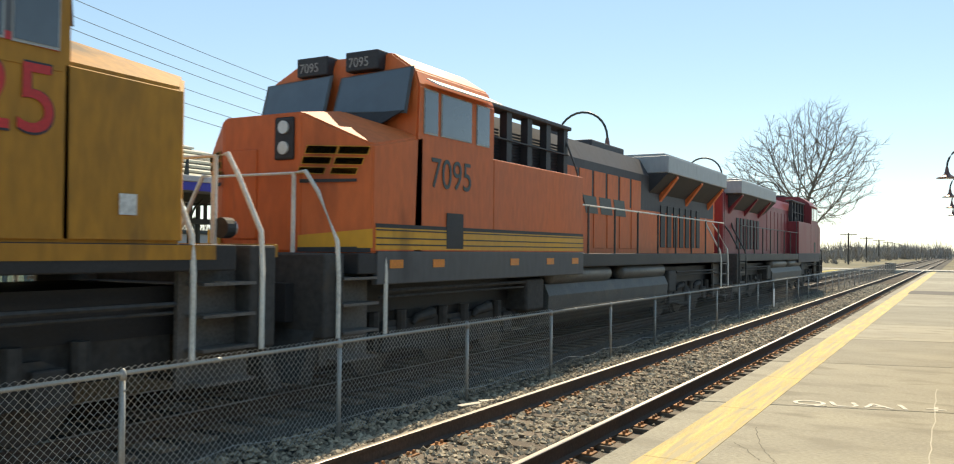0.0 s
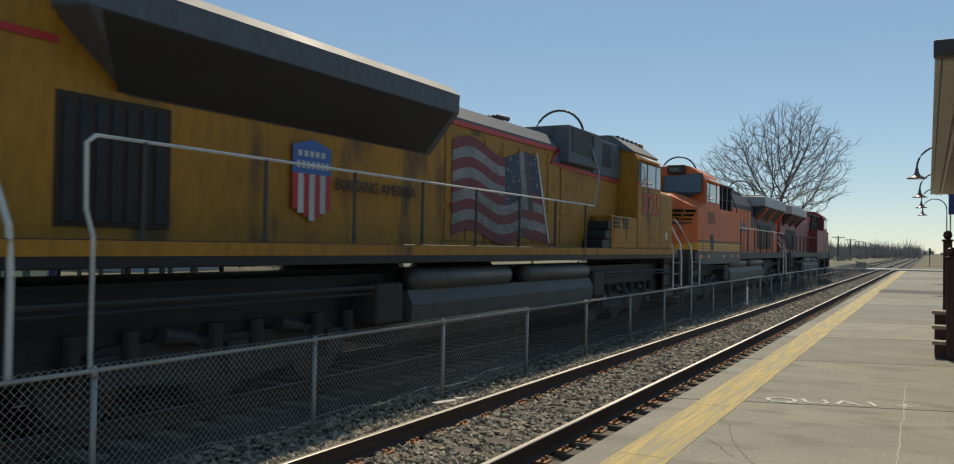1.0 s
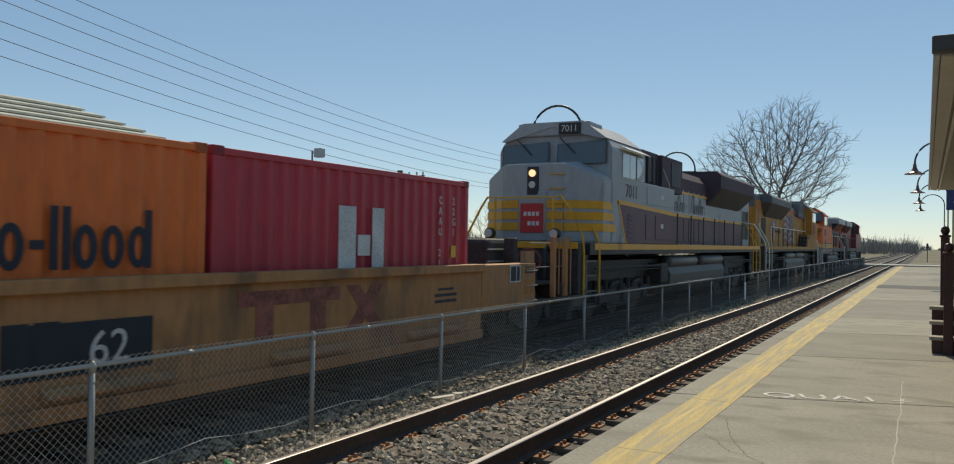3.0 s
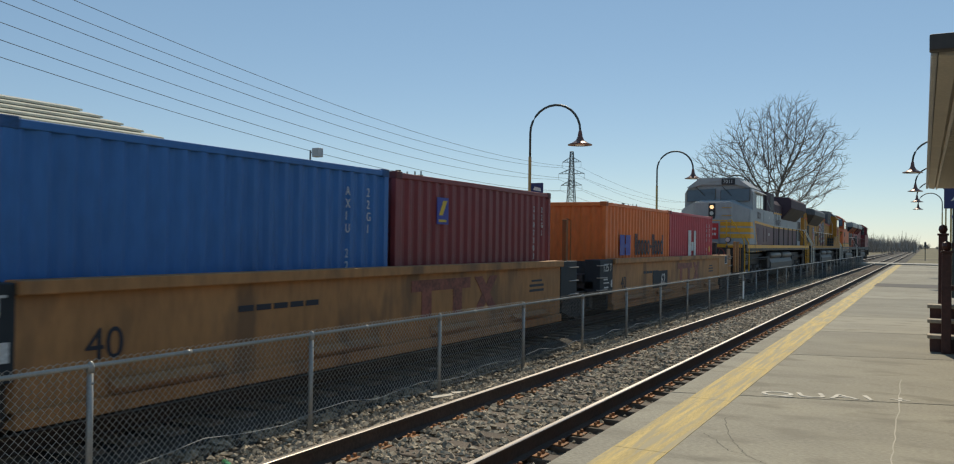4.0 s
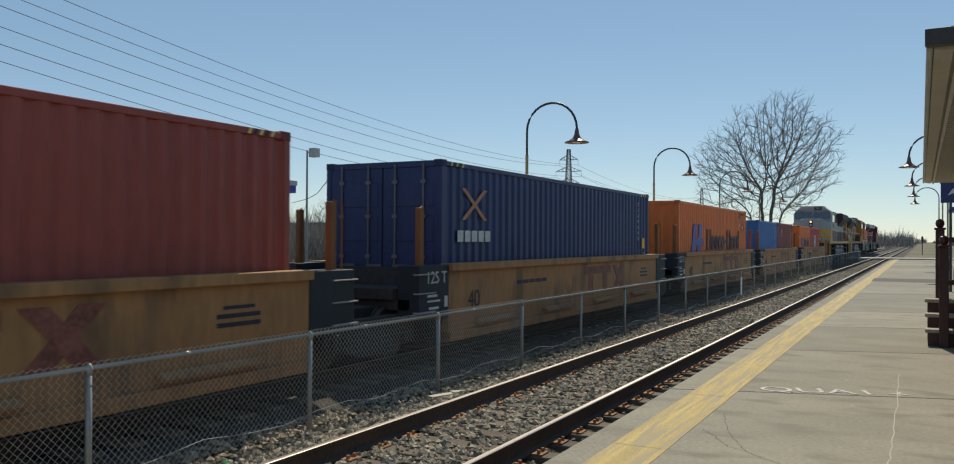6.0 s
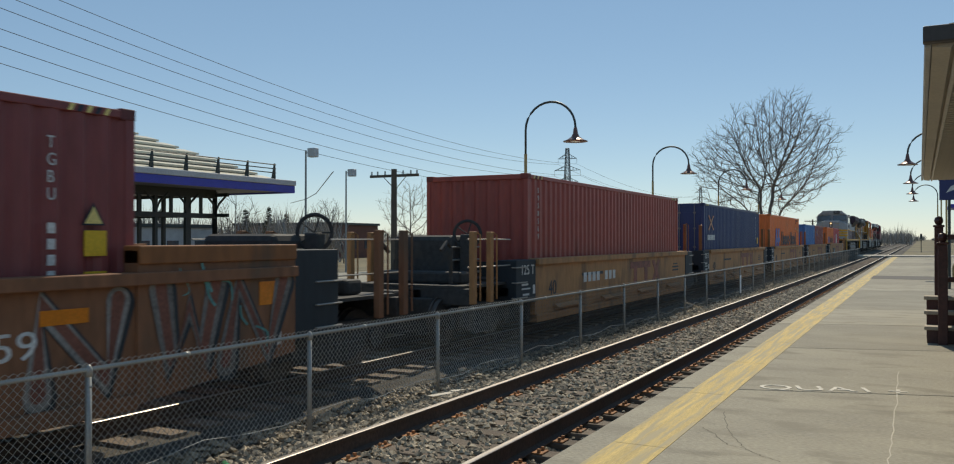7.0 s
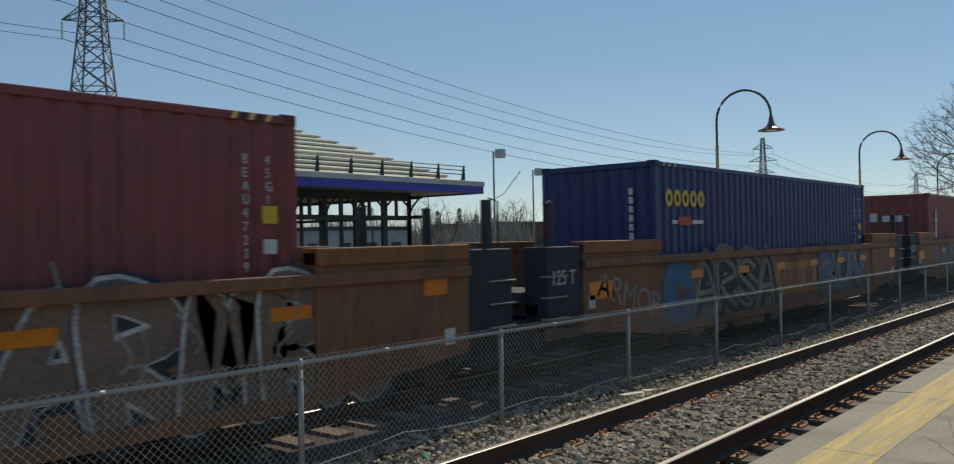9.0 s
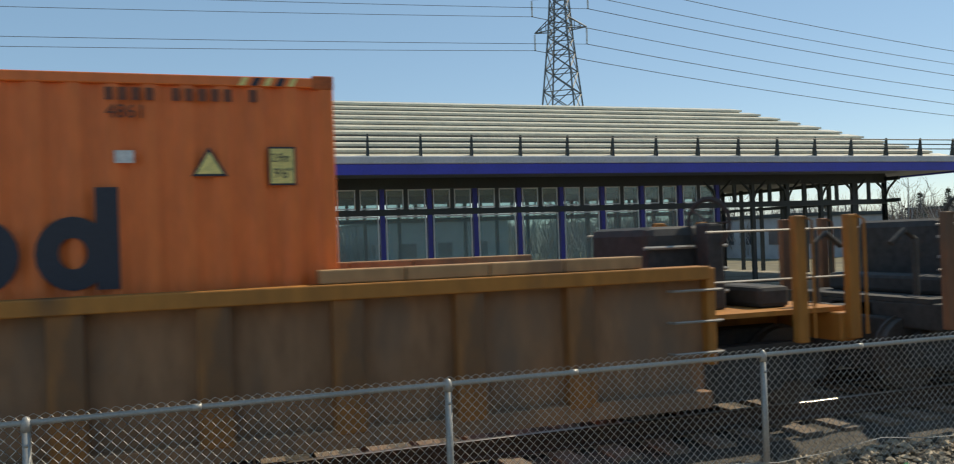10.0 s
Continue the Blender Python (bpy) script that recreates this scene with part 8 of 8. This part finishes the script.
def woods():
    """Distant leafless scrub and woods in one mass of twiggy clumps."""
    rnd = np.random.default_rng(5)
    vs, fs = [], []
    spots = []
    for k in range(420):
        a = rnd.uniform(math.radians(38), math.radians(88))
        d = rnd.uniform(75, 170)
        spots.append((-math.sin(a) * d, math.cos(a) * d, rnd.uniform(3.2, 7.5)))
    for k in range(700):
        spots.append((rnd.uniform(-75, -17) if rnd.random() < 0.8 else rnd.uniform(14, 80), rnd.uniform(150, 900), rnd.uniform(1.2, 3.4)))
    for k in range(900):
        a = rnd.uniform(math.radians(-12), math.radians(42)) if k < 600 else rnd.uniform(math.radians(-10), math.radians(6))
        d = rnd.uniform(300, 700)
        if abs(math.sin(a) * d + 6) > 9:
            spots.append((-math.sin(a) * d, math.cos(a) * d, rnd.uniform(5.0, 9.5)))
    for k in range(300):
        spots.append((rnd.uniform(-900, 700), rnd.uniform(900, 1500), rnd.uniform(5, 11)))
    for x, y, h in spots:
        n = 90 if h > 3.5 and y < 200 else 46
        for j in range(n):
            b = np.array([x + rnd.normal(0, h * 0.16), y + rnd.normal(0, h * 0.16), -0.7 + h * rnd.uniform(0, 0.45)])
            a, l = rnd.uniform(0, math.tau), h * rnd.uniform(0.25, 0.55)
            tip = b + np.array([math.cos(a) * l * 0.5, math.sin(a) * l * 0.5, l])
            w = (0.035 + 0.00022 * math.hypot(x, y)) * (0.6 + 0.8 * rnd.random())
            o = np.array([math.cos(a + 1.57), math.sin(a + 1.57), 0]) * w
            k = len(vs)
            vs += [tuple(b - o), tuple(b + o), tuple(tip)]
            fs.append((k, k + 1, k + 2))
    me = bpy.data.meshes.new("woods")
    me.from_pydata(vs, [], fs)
    # distance haze is put into the scrub's paler base colour
    me.materials.append(mat("hazed_brown_scrub", (0.29, 0.26, 0.23), 0.95, vary=0.4, stain=0.1, island=0.6))
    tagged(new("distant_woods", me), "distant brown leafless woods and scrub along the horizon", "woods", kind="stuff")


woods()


def conifer(x, y, tall, seed):
    rnd = random.Random(seed)
    t = thing("conifer", "small dark green conifer among bare trees", "tree", "conifers", at=(x, y, -0.75))
    bm = B()
    tube(bm, [(0, 0, 0), (0, 0, tall)], 0.16, 6, 0.03)
    part("trunk", bm, BARK, t)
    bm = B()
    for k in range(260):
        f = rnd.random() ** 0.8
        z = tall * (0.12 + 0.86 * f)
        r = tall * 0.22 * (1 - f) + 0.12
        a = rnd.uniform(0, math.tau)
        c = Vector((math.cos(a) * r * rnd.uniform(0.3, 1), math.sin(a) * r * rnd.uniform(0.3, 1), z))
        d = Vector((math.cos(a), math.sin(a), -0.35)) * (0.45 * (1 - f) + 0.2)
        s_ = Vector((-math.sin(a), math.cos(a), 0)) * 0.22
        bm.faces.new([bm.verts.new(c - s_), bm.verts.new(c + s_), bm.verts.new(c + d)])
    tagged(part("crown", bm, mat("dark_needles", (0.035, 0.05, 0.025), 0.9, vary=0.3, island=0.5), t), kind="stuff")


for k, (x, y, h) in enumerate(((-62, 66, 5.6), (-60, 70, 5.2), (-66, 74, 6.2), (-70, 62, 5.6))):
    conifer(x, y, h, k)
for k, (x, y, h) in enumerate(((-58, 60, 7.0), (-50, 64, 6.0), (-64, 82, 7.0), (-72, 52, 7.5), (-54, 85, 9.4), (-48, 92, 7.0), (-76, 36, 8), (-80, 22, 8.5))):
    bare_tree(x, y, 30 + k, (0, 0, h * 0.62), (h * 0.36, h * 0.36, h * 0.36), h * 0.24, ((-0.2, 0.1, h * 0.3), (0.3, -0.1, h * 0.36)), "bare leafless tree at the edge of the woods", 900)


def far_building(x, y, w, d, h, wall_mat, label):
    t = thing("far_building", label, "building", "far buildings", at=(x, y, -0.75))
    bm = B()
    box(bm, -w / 2, w / 2, -d / 2, d / 2, 0, h, 0.03)
    wl = part("wall", bm, wall_mat, t)
    bm = B()
    box(bm, -w / 2 - 0.2, w / 2 + 0.2, -d / 2 - 0.2, d / 2 + 0.2, h, h + 0.3, 0.02)
    part("roof", bm, DKFRAME, t)
    me = B()
    box(me, -0.6, 0.6, -0.03, 0.03, 0, 1.1)
    me = mesh_of(me, CABGLASS)
    for k in range(int(w / 3)):
        shared("window", me, wl, pose(-w / 2 + 1.5 + k * 3, -d / 2 - 0.02, 1.2))
    me2 = B()
    box(me2, -0.03, 0.03, -0.6, 0.6, 0, 1.1)
    me2 = mesh_of(me2, CABGLASS)
    for k in range(int(d / 3)):
        shared("window", me2, wl, pose(w / 2 + 0.02, -d / 2 + 1.5 + k * 3, 1.2))


far_building(-72, 88, 16, 10, 4.2, mat("brick_far", (0.16, 0.07, 0.05), 0.9), "low brick building beyond the far platform")
far_building(-66, 50, 22, 9, 3.4, mat("pale_far", (0.35, 0.36, 0.37), 0.8), "low pale commercial building beyond the station")
far_building(-78, 20, 26, 10, 4.0, mat("grey_far", (0.25, 0.27, 0.28), 0.8), "low grey commercial building beyond the station")


def signal_mast():
    t = thing("signal_mast", "short railway signal mast far down the line", "signal", at=(0.2, 150, -0.4))
    bm = B()
    tube(bm, [(0, 0, 0), (0, 0, 3.0)], 0.06, 8)
    box(bm, -0.16, 0.16, -0.12, 0.12, 2.2, 2.9, 0.03)
    part("mast", bm, DKFRAME, t)
    t = thing("track_cabinet", "small dark trackside relay cabinet at the fence end", "cabinet", at=(-7.2, 112, -0.5))
    bm = B()
    box(bm, -0.5, 0.5, -0.4, 0.4, 0, 1.0, 0.04)
    box(bm, -0.55, 0.55, -0.45, 0.45, 1.0, 1.08, 0.02)
    part("body", bm, DKFRAME, t)


signal_mast()

# ---- the near station building with canopy, stair rail and sign ----
REDWOOD = mat("oxblood_timber", (0.085, 0.028, 0.022), 0.5, vary=0.25, grain=20, bump=0.2)
CREAM = mat("cream_soffit", (0.50, 0.45, 0.38), 0.7, vary=0.12)


def near_station():
    t = thing("station_canopy", "cream station canopy with dark gutter edge over the platform", "canopy")
    X0, X1, Y0, Y1, Z = 0.035, 4.2, 6.94, 22.6, 3.10
    bm = B()
    prism(bm, [(X0 + 0.05, Z + 0.01), (X0 + 0.17, Z - 0.01), (X0 + 0.20, Z + 0.03), (X1, Z + 0.03), (X1, Z + 0.11), (X0 + 0.05, Z + 0.11)], Y0, Y1)
    part("eave", bm, CREAM, t)
    bm = B()
    box(bm, X0 + 0.20, X0 + 0.235, Y0 + 0.02, Y1, Z - 0.02, Z + 0.028, 0.004)
    part("trim_strip", bm, mat("trim_white", (0.6, 0.56, 0.5), 0.6), t)
    me = B()
    box(me, X0 + 0.24, X1, -0.045, 0.045, Z + 0.0, Z + 0.028)
    me = mesh_of(me, CREAM)
    for k in range(84):
        shared("soffit_slat", me, t, pose(0, Y0 + 0.2 + k * 0.185, 0))
    bm = B()
    box(bm, X0, X0 + 0.045, Y0 - 0.02, Y1, Z + 0.0, Z + 0.135, 0.012)
    part("gutter", bm, mat("gutter_pale", (0.42, 0.41, 0.40), 0.5, vary=0.2), t)
    bm = B()
    box(bm, X0 - 0.01, X1, Y0 - 0.12, Y0 - 0.025, Z + 0.02, Z + 0.14, 0.01)
    part("end_board", bm, mat("gutter_brown", (0.05, 0.04, 0.035), 0.5), t)
    bm = B()
    prism(bm, [(X0 + 0.11, Z + 0.112), (X0 + 0.16, Z + 0.19), (X1, Z + 0.6), (X1, Z + 0.112)], Y0 + 0.1, Y1)
    part("roof", bm, mat("shingle_brown", (0.06, 0.055, 0.05), 0.8, bump=0.6), t)
    for y in (9.0, 13.0, 17.5):
        bm = B()
        box(bm, 3.4, 3.56, y - 0.08, y + 0.08, 0, Z, 0.01)
        part("post", bm, REDWOOD, t)
    bm = B()
    box(bm, 4.2, 7.2, 2, 19, 0, 4.6, 0.02)
    tagged(part("station_wall", bm, mat("station_siding", (0.35, 0.30, 0.24), 0.8, grain=12)), "plain sided wall of the near station building", "building", kind="structure")
    # stair with oxblood rail posts
    st = thing("platform_steps", "small timber steps with oxblood railings beside the platform", "stairs")
    for k in range(3):
        bm = B()
        box(bm, 0.06, 1.9, 15.6 + k * 0.45, 15.95 + k * 0.45, 0.22 + 0.22 * k, 0.28 + 0.22 * k, 0.01)
        part("tread", bm, mat("pale_tread", (0.42, 0.36, 0.28), 0.8, vary=0.2), st)
        bm = B()
        box(bm, 0.10, 1.86, 15.66 + k * 0.45, 15.72 + k * 0.45, 0.0, 0.22 + 0.22 * k)
        part("riser", bm, REDWOOD, st)
    for y, x, h in ((15.55, 0.33, 1.62), (17.0, 0.30, 1.92), (15.55, 1.9, 1.62), (17.0, 1.9, 1.92)):
        bm = B()
        box(bm, x - 0.07, x + 0.07, y - 0.07, y + 0.07, 0.0, h, 0.01)
        p_ = part("newel_post", bm, REDWOOD, st)
        bm = B()
        box(bm, x - 0.09, x + 0.09, y - 0.09, y + 0.09, h, h + 0.04, 0.01)
        lathe(bm, [(0.001, 0.20), (0.06, 0.17), (0.075, 0.11), (0.05, 0.05), (0.03, 0.04)], (x, y, h), 12)
        part("finial", bm, REDWOOD, p_)
    for z0, z1 in ((0.85, 1.15), (1.35, 1.65)):
        for x in (0.33, 1.9):
            bm = B()
            slab(bm, [(x - 0.03, 15.6, z0), (x - 0.03, 17.0, z1), (x - 0.03, 17.0, z1 + 0.1), (x - 0.03, 15.6, z0 + 0.1)], 0.06)
            part("hand_rail", bm, REDWOOD, st)
    for z in (0.95, 1.7):
        bm = B()
        box(bm, 0.33, 1.9, 16.97, 17.03, z, z + 0.09)
        part("cross_rail", bm, REDWOOD, st)
    # blue station sign on two posts
    sg_ = thing("station_sign", "navy station sign with a white emblem on slim posts", "sign", at=(0.95, 33.0, 0))
    for x in (-0.05, 0.45):
        bm = B()
        tube(bm, [(x, 0, 0), (x, 0, 3.6)], 0.045, 8)
        part("post", bm, DKFRAME, sg_)
    bm = B()
    box(bm, -0.35, 1.0, -0.05, 0.0, 3.05, 3.85, 0.01)
    bd = part("board", bm, mat("sign_navy", (0.02, 0.03, 0.12)), sg_)
    bm = B()
    slab(bm, [(-0.15, -0.055, 3.30), (0.05, -0.055, 3.38), (0.30, -0.055, 3.42), (0.22, -0.055, 3.62), (0.0, -0.055, 3.52)], 0.004)
    part("emblem", bm, WHITETEXT, bd)
    sh_ = thing("blue_shelter", "small royal-blue framed platform shelter", "shelter", at=(2.0, 37.0, 0))
    for x in (-0.7, 0.3, 1.4):
        bm = B()
        box(bm, x - 0.12, x + 0.12, -0.06, 0.06, 0, 2.9, 0.01)
        part("panel", bm, BLUEFR, sh_)
    bm = B()
    box(bm, -1.0, 1.8, -0.3, 2.5, 2.9, 3.05, 0.02)
    part("roof", bm, BLUEFR, sh_)


near_station()


def litter():
    bm = B()
    lathe(bm, [(0.001, 0), (0.033, 0.005), (0.033, 0.15), (0.014, 0.2), (0.013, 0.23), (0.001, 0.23)], sides=12)
    o = tagged(part("plastic_bottle", bm, mat("green_bottle", (0.12, 0.42, 0.22), 0.2, coat=0.5), smooth=True), "crushed green plastic bottle lying on the ballast", "bottle")
    o.matrix_world = pose(-6.05, 6.15, -0.50, 90, 0, 60)
    for x, y, a, l in ((-6.0, 10.3, 80, 0.5), (-5.9, 10.7, 60, 0.35)):
        bm = B()
        box(bm, -l / 2, l / 2, -0.05, 0.05, 0, 0.015, 0.004)
        o = tagged(part("wood_scrap", bm, mat("pale_scrap", (0.55, 0.5, 0.42), 0.7)), "pale splintered board scrap on the ballast", "debris")
        o.matrix_world = pose(x, y, -0.50, 3, 2, a)


litter()


WAY = ((0.0, 0.30), (0.4, 7.84), (5.0, 97.95), (8.7, 170.50), (10.0, 195.95))


def travel(s, turned, lift):
    """Rows of one vehicle's way along the far track."""
    times, far = zip(*WAY)
    return [(k / 5, pose(FAR_C, s + float(np.interp(k / 5, times, far)), RAIL_Z + lift, 0, 0, 180 if turned else 0)) for k in range(51)]


def motions():
    facing = {}
    for ob, s, turned, lift in TRAIN:
        walk(ob, travel(s, turned, lift))
        facing[ob.name] = 1 if turned else -1
    # wheels roll without slipping: one row each thirtieth of a second
    for w, ay, r, car in WHEELS:
        turn = facing[car.name] * math.degrees(19.58 / FPS / r)
        walk(w, [(k / FPS, pose(0, ay, r, (k * turn) % 360, 0, 0)) for k in range(301)])


motions()
